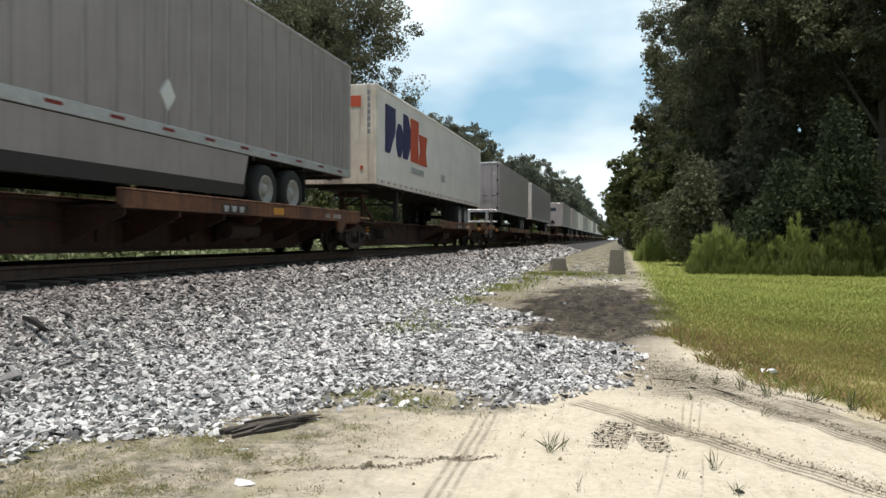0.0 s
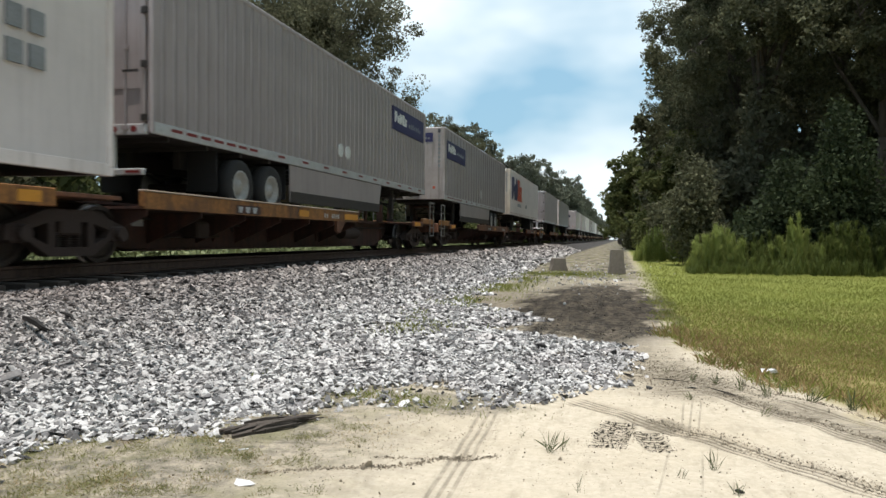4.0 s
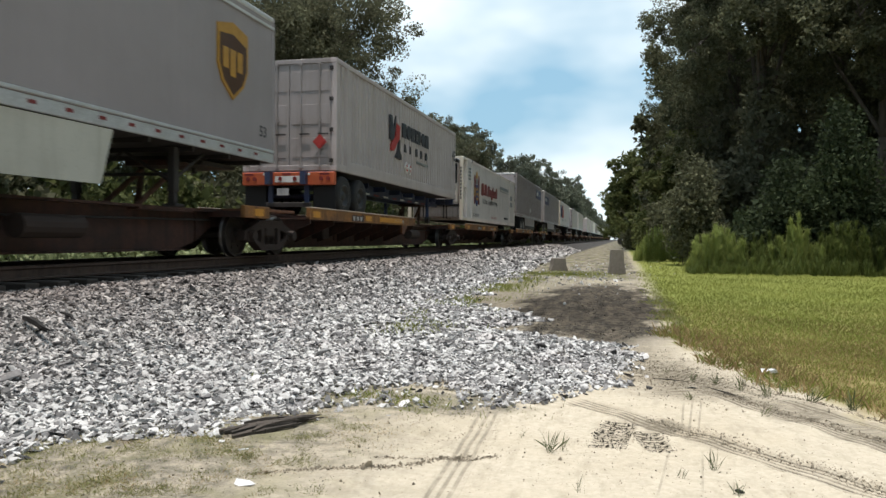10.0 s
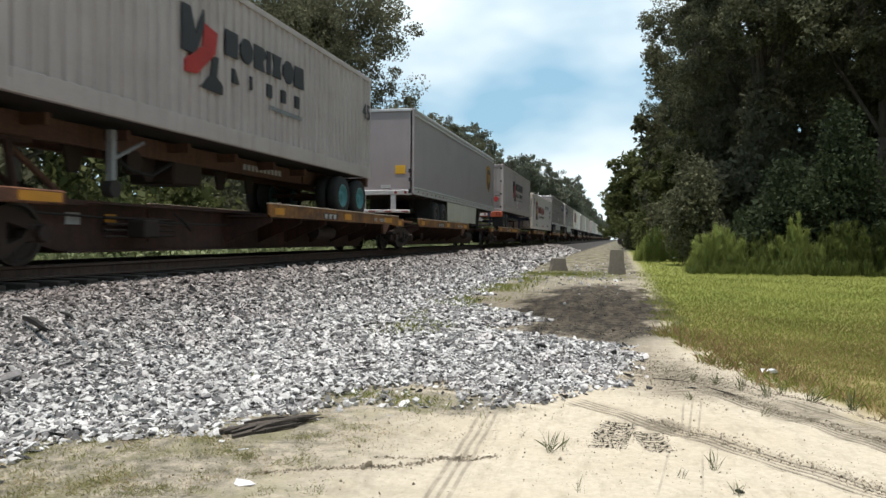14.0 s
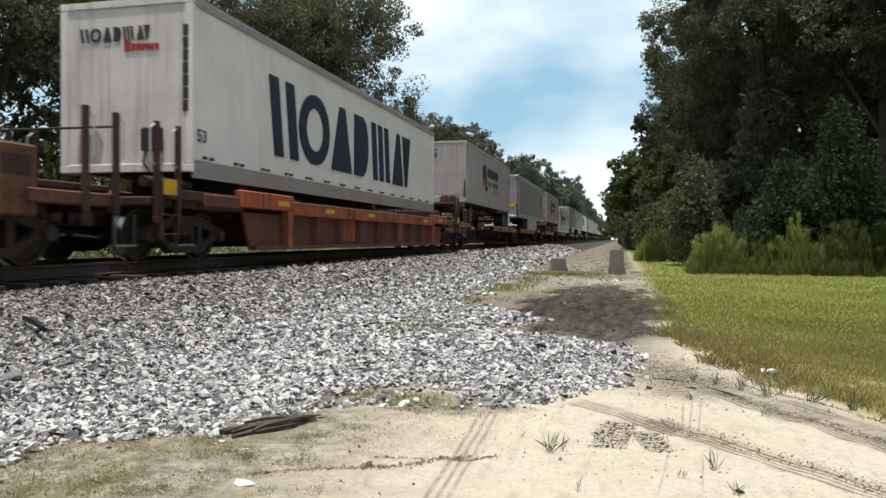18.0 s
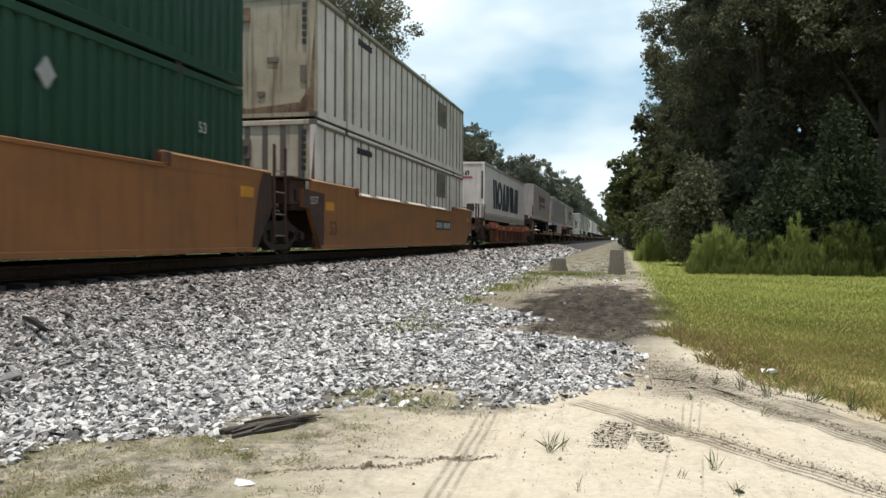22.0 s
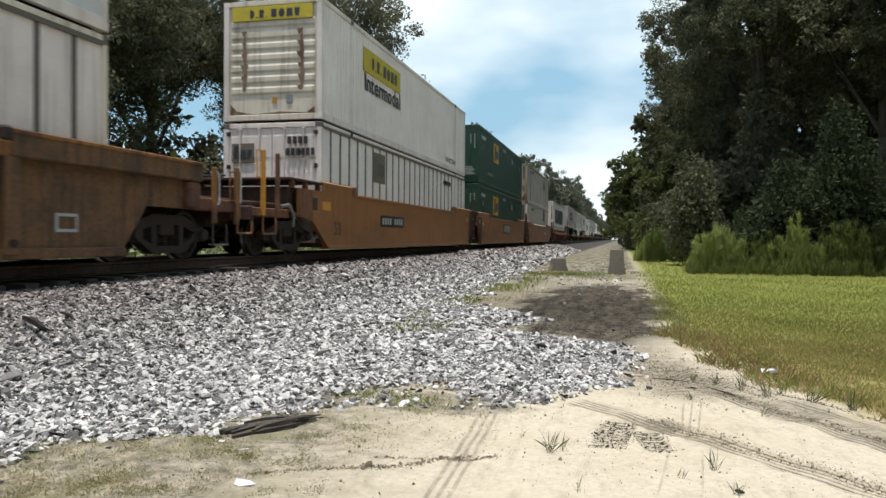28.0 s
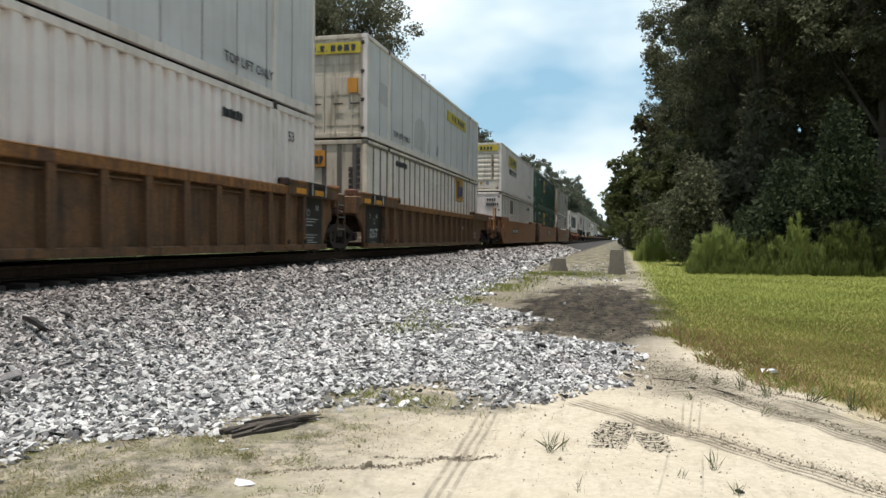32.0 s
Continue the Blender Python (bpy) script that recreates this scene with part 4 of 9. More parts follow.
def hand_rails(car, y, way, mat, z0=0.75, top=1.75, steps=True):
    for x in (1.36, -1.36):
        part("grab_post", Mesh().box(x - 0.035, x + 0.035, y - 0.05, y + 0.05, z0, top, 0.01), mat, car)
        part("grab_iron", Mesh().path([(x, y + way * 0.05, top - 0.05), (x, y + way * 0.16, top - 0.12), (x, y + way * 0.16, top - 0.62), (x, y + way * 0.05, top - 0.66)], 0.014), "silver", car)
        if not steps:
            continue
        part("step", Mesh().path([(x, y - 0.05, z0), (x, y - 0.05, 0.25), (x, y + 0.40, 0.25), (x, y + 0.40, z0)], 0.018), "dark_steel", car)
        part("step_tread", Mesh().box(x - 0.08, x + 0.05, y - 0.05, y + 0.40, 0.24, 0.27), "ladder", car)


def brake_wheel(car, x, y, z):
    g = Mesh()
    ring = [(x + 0.26 * math.cos(a * math.pi / 9), y, z + 0.26 * math.sin(a * math.pi / 9)) for a in range(19)]
    g.path(ring, 0.016)
    for a in range(0, 18, 3):
        g.tube((x, y, z), ring[a], 0.012)
    part("brake_wheel", g, "silver", car)


def hitch(car, y, way, mat="spine"):
    """The stand that holds a trailer's kingpin, 1.85 m over the rails."""
    g = Mesh().box(-0.45, 0.45, y - 0.35, y + 0.35, 1.66, 1.76, 0.02)
    h = part("hitch", g, mat, car)
    for x in (0.34, -0.34):
        part("strut", Mesh().tube((x, y, 1.68), (x, y + way * 0.15, 0.85), 0.06), mat, h)
        part("brace", Mesh().tube((x, y, 1.62), (x, y + way * 1.15, 0.86), 0.05), "rust_chassis", h)
    part("base_plate", Mesh().box(-0.55, 0.55, min(y - 0.3, y + way * 1.3), max(y + 0.3, y + way * 1.3), 0.84, 0.90), mat, h)


def spine_unit(label, s, P, platforms, hitch_at, rail_mat, near_end=False, far_end=False, bands=((0.15, 0.42), (4.0, 0.46), (7.2, 0.7)), near_truck=None, far_truck=None, simple=False):
    """near_truck, far_truck: middles of its trucks; a unit between others shares the truck of the next."""
    car = thing("spine_car", label, "railway car", "spine cars of the train")
    tn = near_truck if near_truck is not None else (1.4 if near_end else 0.8)
    tf = far_truck if far_truck is not None else P + (1.1 if far_end else 0.8)
    a, b = (tn - 1.5 if near_end else tn - 0.30), (tf + 1.5 if far_end else tf - 0.42)
    sill = [(a, 0.88), (a, 0.60), (tn + 1.0, 0.58), (tn + 1.6, 0.30), (tn + 2.1, 0.17), (tf - 2.1, 0.17), (tf - 1.6, 0.30), (tf - 1.0, 0.58), (b, 0.60), (b, 0.88)]
    part("centre_sill", Mesh().prism(sill, "x", -0.34, 0.34), "spine", car)
    part("top_flange", Mesh().box(-0.55, 0.55, a, b, 0.88, 0.92), "spine", car)
    part("bottom_flange", Mesh().box(-0.48, 0.48, tn + 2.1, tf - 2.1, 0.14, 0.17), "spine", car)
    for y in (tn + 1.6, P * 0.35, P * 0.5, P * 0.65, tf - 1.6):
        part("web_stiffener", Mesh().box(-0.38, 0.38, y - 0.02, y + 0.02, 0.30, 0.86), "spine", car)
    yellow = "yellow" in rail_mat
    for p0, p1 in platforms:
        k = 2 if simple else max(2, int((p1 - p0) / 1.35))
        for x in (1, -1):
            deck = part("wheel_platform", Mesh().box(x * 0.34, x * 1.40, p0, p1, 0.80, 0.84), "spine", car)
            rail = Mesh().prism([(x * 1.43, 0.80), (x * 1.43, 1.05), (x * 1.36, 1.06), (x * 1.33, 1.05), (x * 1.33, 0.80)], "y", p0, p1)
            part("side_rail", rail, "spine_worn" if yellow else "spine_rust", deck, "worn ochre steel side rail" if yellow else "rusty brown steel side rail")
            part("rail_lip", Mesh().box(x * 1.32, x * 1.44, p0, p1, 1.061, 1.082, 0.004), "worn_edge" if yellow else "spine_edge", deck, "worn bright top edge")
            part("end_gusset", Mesh().prism([(p1 - 1.5, 0.80), (p1 - 1.5, 0.55), (p1 - 1.3, 0.50), (p1 - 0.9, 0.80)], "x", x * 1.425, x * 1.36), "spine_rust", deck)
            for i in range(k + 1):
                y = p0 + 0.12 + (p1 - p0 - 0.24) * i / k
                part("bracket", Mesh().prism([(x * 0.34, 0.78), (x * 1.38, 0.80), (x * 1.38, 0.70), (x * 0.34, 0.26)], "y", y - 0.02, y + 0.02), "spine", deck)
            if x < 0:
                continue
            if not simple:
                mark = Mesh().box(1.426, 1.434, p0 + 2.62, p0 + 3.55, 0.82, 0.98)
                board = part("sign_board", mark, "spine", deck, "dark painted board with pale marks")
                for j in range(3):
                    part("number_mark", Mesh().prism([(p0 + 2.72 + 0.27 * j, 0.84), (p0 + 2.83 + 0.27 * j, 0.84), (p0 + 2.87 + 0.27 * j, 0.95), (p0 + 2.70 + 0.27 * j, 0.95)], "x", 1.434, 1.438), "faint_ink", board)
                for j in range(6):
                    y = p1 - 2.3 + 0.13 * j + (0.2 if j > 1 else 0)
                    part("number_mark", Mesh().box(1.425, 1.436, y, y + 0.06, 0.86, 0.96), "faint_ink", deck)
            for y0, w in bands if yellow else ((4.6, 0.45),):
                if p0 + y0 + w < p1:
                    part("band", Mesh().box(1.425, 1.436, p0 + y0, p0 + y0 + w, 0.85, 0.99), "worn_yellow", deck)
    for tc, outer, way in ((tn, near_end, -1), (tf, far_end, 1)):
        def span(u, v):
            return tuple(sorted((tc + way * u, tc + way * v)))
        if not outer:
            if way > 0:
                continue
            dk = part("end_deck", Mesh().box(-1.30, 1.30, tc - 0.75, tc + 0.75, 0.90, 0.96, 0.01), "spine_rust", car)
            for x in (1.33, -1.33):
                part("deck_edge", Mesh().box(x - 0.05, x + 0.05, tc - 1.55, tc - 0.57, 0.76, 0.99, 0.01), "spine_worn" if yellow else "spine_rust", dk)
                part("deck_bracket", Mesh().box(min(x, 0.3 * x), max(x, 0.3 * x), tc - 1.25, tc - 0.85, 0.78, 0.90), "spine", dk)
                if yellow:
                    part("band", Mesh().box(min(x * 1.04, x * 1.036), max(x * 1.04, x * 1.036), tc - 1.18, tc - 0.82, 0.80, 0.94), "worn_yellow", dk)
            continue
        y0, y1 = span(-1.0, 1.5)
        dk = part("end_deck", Mesh().box(-1.33, 1.33, y0, y1, 0.86, 0.92, 0.01), "spine", car)
        for x in (1, -1):
            y0, y1 = span(0.05, 1.57)
            part("deck_edge", Mesh().box(x * 1.30, x * 1.41, y0, y1, 0.90, 1.09, 0.015), "spine_worn" if yellow or way < 0 else "spine_rust", dk, "worn ochre end beam")
            y0, y1 = span(-1.05, 0.04)
            part("deck_edge", Mesh().box(x * 1.30, x * 1.40, y0, y1, 0.78, 0.96, 0.015), "spine_rust", dk)
            y0, y1 = span(-0.98, -0.30)
            part("band", Mesh().box(x * 1.398, x * 1.406, y0, y1, 0.81, 0.93), "worn_yellow", dk)
            y0, y1 = span(1.02, 1.54)
            hoop = [(x * 1.40, y0, 0.46), (x * 1.40, y0, 1.69), (x * 1.40, y1, 1.69), (x * 1.40, y1, 0.46)]
            lad = part("ladder", Mesh().path(hoop, 0.020), "ladder", car, "worn steel end ladder")
            for z in (0.48, 0.78, 1.36):
                part("rung", Mesh().tube((x * 1.40, y0, z), (x * 1.40, y1, z), 0.016), "ladder", lad)
        y0, y1 = span(1.42, 1.57)
        part("end_sill", Mesh().box(-1.29, 1.29, y0, y1, 0.62, 0.98, 0.02), "spine_rust", car)
        if not simple:
            coupler(car, tc + way * 1.1, way)
            part("brake_stand", Mesh().box(-0.75, -0.55, min(y0, y1) - 0.2, min(y0, y1), 0.9, 1.75, 0.02), "spine", car)
    for y, way in hitch_at:
        hitch(car, y, way)
    truck(car, tn, simple)
    if far_end:
        truck(car, tf, simple)
    if simple:
        return ride(car, s, CAR_Z)
    part("reservoir", Mesh().tube((0.92, P * 0.67, 0.52), (0.92, P * 0.67 + 1.1, 0.52), 0.16, 0.16, 14), "truck", car)
    for y, w, mm in ((tn + 2.25, 0.30, "faint_ink"), (tn + 3.1, 0.26, "worn_yellow")):
        part("sill_plate", Mesh().box(0.335, 0.346, y, y + w, 0.56, 0.74), mm, car)
    part("brake_pipe", Mesh().path([(0.42, tn + 1.2, 0.72), (0.45, P * 0.4, 0.62), (0.45, P * 0.7, 0.66), (0.42, tf - 1.2, 0.72)], 0.02), "dark_steel", car)
    part("valve_box", Mesh().box(0.5, 0.85, tn + 3.4, tn + 3.8, 0.36, 0.66, 0.03), "truck", car)
    for j in range(4):
        part("brake_rod", Mesh().tube((0.5, tn + 2.9, 0.38 + 0.1 * j), (0.56, tn + 4.6, 0.40 + 0.09 * j), 0.022), "truck", car)
    part("hanging_hose", Mesh().path([(0.62, tn + 4.5, 0.80), (0.70, tn + 4.75, 0.62), (0.66, tn + 4.95, 0.50)], 0.022), "tyre", car)
    return ride(car, s, CAR_Z)


def well_wall(x, prof, mat, car, x0, x1):
    return part("side_sill", Mesh().prism(prof, "x", x * x0, x * x1), mat, car)


def well_unit(label, s, P, near_end=False, far_end=False, lips=False):
    """A yellow well car unit with smooth sides."""
    car = thing("well_car", label, "railway car", "well cars of the train")
    mat, lo, hi = "well_yellow", 1.47, 1.73
    tn = 1.42 if near_end else 0.80
    tf = P - 0.2 if far_end else P + 0.80
    near = [(1.41, lo), (1.41, 0.85), (2.10, 0.75), (3.0, 0.13)] if near_end else [(1.34, lo), (1.34, 1.06), (1.65, 1.06), (2.30, 0.13)]
    far = [(P - 1.62, 0.13), (P - 1.0, 0.56), (P - 0.3, 0.62), (P - 0.3, lo)] if far_end else [(P - 0.8, 0.13), (P - 0.5, 0.55), (P - 0.2, 0.90), (P - 0.2, lo)]
    step0, step1 = 4.67, P - 3.68
    c0, c1 = (2.75 if near_end else 1.78), (P - 0.3 if far_end else P - 0.2)
    ya, yb = near[3][0], far[0][0]
    for x in (1, -1):
        wall = well_wall(x, near + far, mat, car, 1.32, 1.42)
        part("bottom_chord", Mesh().box(x * 1.20, x * 1.44, ya, yb, 0.11, 0.20, 0.01), mat, wall)
        part("top_chord", Mesh().box(x * 1.30, x * 1.45, step0 + 0.02, step1 - 0.02, lo - 0.02, lo + 0.05, 0.012), mat, wall)
        for p0, p1 in ((c0, step0), (step1, c1)):
            part("end_curb", Mesh().prism([(x * 1.34, lo), (x * 1.425, lo), (x * 1.425, hi - 0.06), (x * 1.35, hi - 0.02)], "y", p0, p1), mat, wall)
            part("curb_lip", Mesh().prism([(x * 1.30, hi - 0.015), (x * 1.44, hi - 0.065), (x * 1.44, hi - 0.045), (x * 1.30, hi + 0.01)], "y", p0, p1), "well_edge", wall, "worn top edge, sunlight put into its tone")
        for y, way in ((step0 - 0.10, 1), (step1 - 0.12, -1)):
            part("casting", Mesh().box(x * 1.28, x * 1.46, y, y + 0.22, lo + 0.02, hi - 0.02, 0.02), "spine_rust", wall)
        for y, long in ((4.95, 0.85), (6.38, 2.15), (9.45, 2.15), (12.55, 2.15)) if lips else ():
            part("guide_lip", Mesh().prism([(x * 1.30, lo + 0.045), (x * 1.475, lo + 0.045), (x * 1.46, lo + 0.08), (x * 1.31, lo + 0.15)], "y", y, min(y + long, step1 - 0.1)), "cream", wall, "pale worn guide lip")
        for y, w, z in ((2.60, 0.50, 1.04), (P - 1.42, 0.50, 1.14)):
            part("yellow_band", Mesh().box(x * 1.421, x * 1.428, y, y + w, z, z + 0.20), "worn_yellow", wall)
        # greasy, darkened plates over the trucks
        if not near_end:
            grime = [(1.34, lo), (1.34, 1.06), (1.65, 1.06), (2.30, 0.13), (2.44, 0.13), (2.50, 0.6), (2.47, 1.0), (2.51, lo - 0.05)]
            ep = part("end_panel", Mesh().prism(grime, "x", x * 1.42, x * 1.426), "spine", wall, "dark greasy end panel")
            if x > 0:
                words("125T", 0.24, "faint_ink", ep, on_side(1.428, 1.66, 1.16))
        else:
            part("end_panel", Mesh().prism([(1.41, lo), (1.41, 0.85), (2.06, 0.76), (2.05, lo)], "x", x * 1.42, x * 1.426), "spine_rust", wall, "dark greasy end panel")
            part("corner_bracket", Mesh().box(x * 1.30, x * 1.44, 2.05, 2.30, 1.02, 1.32, 0.02), "spine", wall)
        if not far_end:
            grime = [(P - 0.8, 0.13), (P - 0.5, 0.55), (P - 0.2, 0.90), (P - 0.2, hi - 0.08), (P - 0.55, hi - 0.08), (P - 0.72, 1.3), (P - 0.86, 0.7), (P - 0.98, 0.13)]
            part("end_panel", Mesh().prism(grime, "x", x * 1.426, x * 1.431), "spine", wall, "dark greasy end panel")
    for y in (ya + 0.6, P / 2, yb - 0.6):
        part("floor_rack", Mesh().box(-1.25, 1.25, y - 0.2, y + 0.2, 0.14, 0.262), mat, car)
    for y0, way, outer, tc in ((ya, -1, near_end, tn), (yb, 1, far_end, tf)):
        e = tc + way * (1.95 if outer else -0.30)
        u, v = min(y0, e), max(y0, e)
        part("bulkhead", Mesh().box(-1.25, 1.25, y0 - 0.06, y0 + 0.06, 0.16, 1.22, 0.02), "spine", car)
        part("draft_sill", Mesh().box(-0.3, 0.3, u, v, 0.60, 1.0), "spine", car)
        part("end_platform", Mesh().box(-1.25, 1.25, u, v, 1.0, 1.10, 0.02), "spine", car)
        if not outer:
            t0, t1 = (0.75, 1.80) if way < 0 else (P - 1.0, P - 0.25)
            part("top_plate", Mesh().box(-1.40, 1.40, t0, t1, hi - 0.06, hi - 0.02, 0.01), "spine", car, "grimy brown top plate")
            part("end_box", Mesh().box(-1.30, 1.30, t0 + 0.18, t1 - 0.05, 1.10, hi - 0.06, 0.03), "spine", car)
            for x in (1.28, -1.28):
                part("lift_eye", Mesh().box(x - 0.10, x + 0.10, t0 + 0.35, t0 + 0.50, 1.18, 1.46, 0.04), "truck", car)
            if way < 0:
                lad = part("ladder", Mesh().tube((1.43, -0.09, 0.30), (1.43, -0.09, 2.27), 0.032).tube((1.43, 0.41, 0.30), (1.43, 0.41, 2.24), 0.032), "spine", car, "dark brown ladder with worn rungs")
                for z in (0.42, 0.86, 1.31, 1.74):
                    part("rung", Mesh().tube((1.43, -0.09, z), (1.43, 0.41, z), 0.016), "ladder", lad)
                part("ladder_stay", Mesh().path([(1.43, 0.15, 0.92), (1.1, 0.30, 0.92)], 0.03), "spine", lad)
            part("articulation_post", Mesh().box(-0.5, 0.5, e - 0.1, e + 0.1, 0.75, 1.3, 0.03), "truck", car)
            part("air_pipe", Mesh().path([(1.1, e, 0.95), (1.15, e - way * 0.3, 1.30), (1.1, e - way * 0.7, 1.2)], 0.03), "tyre", car)
            continue
        coupler(car, e - way * 0.5, way)
        part("end_sill", Mesh().box(-1.30, 1.30, e - 0.08, e + 0.08, 0.72, 1.0, 0.02), "spine", car)
        for x in (1, -1):
            part("side_beam", Mesh().box(x * 1.12, x * 1.34, min(tc + way * 0.4, e), max(tc + way * 0.4, e), 0.80, 0.98, 0.02), "spine_rust", car)
        if way < 0:
            part("deck_plate", Mesh().box(-1.40, 1.40, 0.95, 2.72, hi - 0.10, hi - 0.05, 0.01), "spine", car, "dark top plate over the truck")
            for x in (1.3, -1.3):
                for y in (1.2, 1.9, 2.6):
                    part("plate_leg", Mesh().box(x - 0.05, x + 0.05, y - 0.05, y + 0.05, lo, hi - 0.10), "spine_rust", car)
            part("end_box", Mesh().box(-1.2, 1.2, 1.2, 2.9, 1.10, 1.50, 0.04), "spine", car)
            part("air_hose", Mesh().path([(1.36, 0.55, 1.02), (1.40, 0.85, 1.08), (1.40, 1.12, 0.86), (1.36, 1.16, 0.62)], 0.035), "ladder", car)
            for y, z0, z1, mm in ((-0.20, 0.82, 2.12, "worn_yellow"), (0.42, 0.90, 2.11, "spine_rust"), (-1.20, 0.70, 1.60, "spine_worn")):
                for x in (1.36, -1.36):
                    gp = part("grab_post", Mesh().box(x - 0.035, x + 0.035, y - 0.05, y + 0.05, z0, z1, 0.01), mm, car)
                    if y < 0:
                        part("stirrup", Mesh().path([(x, y, z0), (x, y, 0.46), (x, y + 0.55, 0.46), (x, y + 0.55, z0)], 0.02), "spine_worn", gp)
                        part("grab_iron", Mesh().path([(x, y - 0.04, z1 - 0.03), (x, y - 0.26, z1 - 0.03), (x, y - 0.26, z1 - 0.55), (x, y - 0.04, z1 - 0.55)], 0.014), mm, gp)
            continue
        for x in (1.16, -1.29):
            eb = part("end_bracket", Mesh().box(x, x + 0.13, P - 0.28, P + 0.40, 0.63, 1.50, 0.03), "spine_rust", car, "grimy brown end bracket")
            part("bracket_plate", Mesh().box(x + 0.13, x + 0.14, P - 0.16, P + 0.28, 1.12, 1.36), "spine", eb)
        for dy in (0.0, 0.60):
            hand_rails(car, e - way * (0.02 + dy), way, "spine", 0.70, 2.12, dy == 0.0)
        part("crossover_rail", Mesh().path([(-1.30, e - 0.05, 1.92), (1.30, e - 0.05, 1.92)], 0.018), "dark_steel", car)
        brake_wheel(car, 0.25, P + 0.28, 2.05)
        part("brake_stand", Mesh().box(0.17, 0.33, P + 0.04, P + 0.20, 1.0, 2.1, 0.02), "spine", car)
        part("brake_cylinder", Mesh().tube((0.1, P - 1.5, 1.95), (0.1, P + 0.02, 1.95), 0.22, 0.2, 16), "spine_rust", car, "brown brake cylinder")
        part("cylinder_stand", Mesh().box(-0.1, 0.3, P - 1.2, P - 0.4, 1.1, 1.76), "spine", car)
    part("brake_pipe", Mesh().path([(1.30, ya, 0.55), (1.30, P * 0.5, 0.1), (1.30, yb, 0.55)], 0.02), "dark_steel", car)
    truck(car, tn)
    if far_end:
        truck(car, tf)
    return ride(car, s, CAR_Z)


def ribbed_unit(label, s, P, far_end=False):
    """A brown well car unit with ribbed sides and raised ends."""
    car = thing("well_car", label, "railway car", "well cars of the train")
    mat = "well_brown"
    tn, tf = 0.75, (P + 0.44 if far_end else P + 0.75)
    near = [(1.40, 1.31), (1.40, 1.0), (1.72, 0.82), (1.92, 0.55), (2.08, 0.13)]
    far = [(P - 1.0, 0.13), (P - 0.6, 0.6), (P - 0.4, 0.85), (P + 0.87, 0.85), (P + 0.87, 1.31)] if far_end else [(P - 0.88, 0.13), (P - 0.74, 0.5), (P - 0.52, 0.74), (P - 0.35, 0.82), (P - 0.35, 1.31)]
    na, fa, ya, yb = 1.40, far[-1][0], 2.08, far[0][0]
    r0, r1 = 4.70, P - 3.05
    for x in (1, -1):
        wall = well_wall(x, near + far, mat, car, 1.26, 1.33)
        part("bottom_chord", Mesh().box(x * 1.20, x * 1.44, ya, yb, 0.11, 0.24, 0.012), mat, wall)
        # Top beam takes a lighter ochre; its lit look is in the colour.
        part("top_beam", Mesh().box(x * 1.30, x * 1.47, r0, r1, 1.29, 1.46, 0.015), "spine_worn", wall, "worn ochre top beam, lit tone put into the paint")
        part("beam_edge", Mesh().box(x * 1.36, x * 1.475, r0, r1, 1.455, 1.475, 0.004), "well_edge", wall, "worn pale top edge")
        part("beam_flange", Mesh().box(x * 1.32, x * 1.40, r0, r1, 1.20, 1.235, 0.006), mat, wall)
        for p0, p1 in ((na, r0), (r1, fa)):
            part("end_beam", Mesh().box(x * 1.30, x * 1.49, p0, p1, 1.30, 1.60, 0.02), mat, wall)
            part("beam_lip", Mesh().box(x * 1.30, x * 1.51, p0, p1, 1.56, 1.62, 0.012), "spine_worn", wall)
        for y in (r0 - 0.02, r1 - 0.16):
            part("casting", Mesh().box(x * 1.30, x * 1.52, y, y + 0.18, 1.47, 1.64, 0.03), "truck", wall)
        first = None
        k = int((r1 - r0) / 1.02)
        for i in range(k + 1):
            y = r0 + 0.72 + (r1 - r0 - 1.44) * i / k
            if first is None:
                prof = [(x * 1.32, -0.09), (x * 1.455, -0.07), (x * 1.455, 0.07), (x * 1.32, 0.09)]
                first = part("side_rib", Mesh().prism(prof, "z", 0.22, 1.30), mat, wall)
                first.matrix_basis = pose(0, y, 0)
            else:
                share(first, pose(0, y, 0), wall)
        for y in (4.43, P - 3.02, 2.16 + 1.38) if far_end else (4.43, P - 3.02, 2.16 + 1.38, P - 2.2):
            wide = 0.12 if y in (4.43, P - 3.02) else 0.06
            post = part("wide_rib", Mesh().box(x * 1.32, x * 1.47, y - wide, y + wide, 0.16, 1.305, 0.012), mat, wall)
            part("pin", Mesh().tube((x * 1.47, y, 0.30), (x * 1.50, y, 0.30), 0.05, 0.05, 10), "truck", post)
        # black stencilled panels near both ends, up over the beam
        ends = [(2.12, 3.44)] if far_end else [(2.12, 3.44), (P - 2.14, P - 1.02)]
        for q0, q1 in ends:
            pn = part("end_panel", Mesh().box(x * 1.33, x * 1.352, q0, q1, 0.16, 1.295), "black", wall, "black stencilled end panel")
            part("black_band", Mesh().box(x * 1.489, x * 1.496, q0 + 0.05, q1 - 0.1, 1.305, 1.556), "black", wall)
            part("black_band", Mesh().box(x * 1.509, x * 1.516, q0, q1, 1.565, 1.615), "black", wall)
            for y in (q0 - 0.55, q0 + 0.42):
                part("yellow_band", Mesh().box(x * 1.489, x * 1.500, y, y + 0.50, 1.34, 1.46), "worn_yellow", wall)
            for y in (q0 + 0.24, q0 + 1.0):
                part("white_tick", Mesh().box(x * 1.489, x * 1.520, y, y + 0.035, 1.33, 1.62), "faint_ink", wall)
            if x < 0:
                continue
            if q0 < 5:
                words("125T", 0.36, "faint_ink", pn, on_side(1.353, 2.36, 0.40))
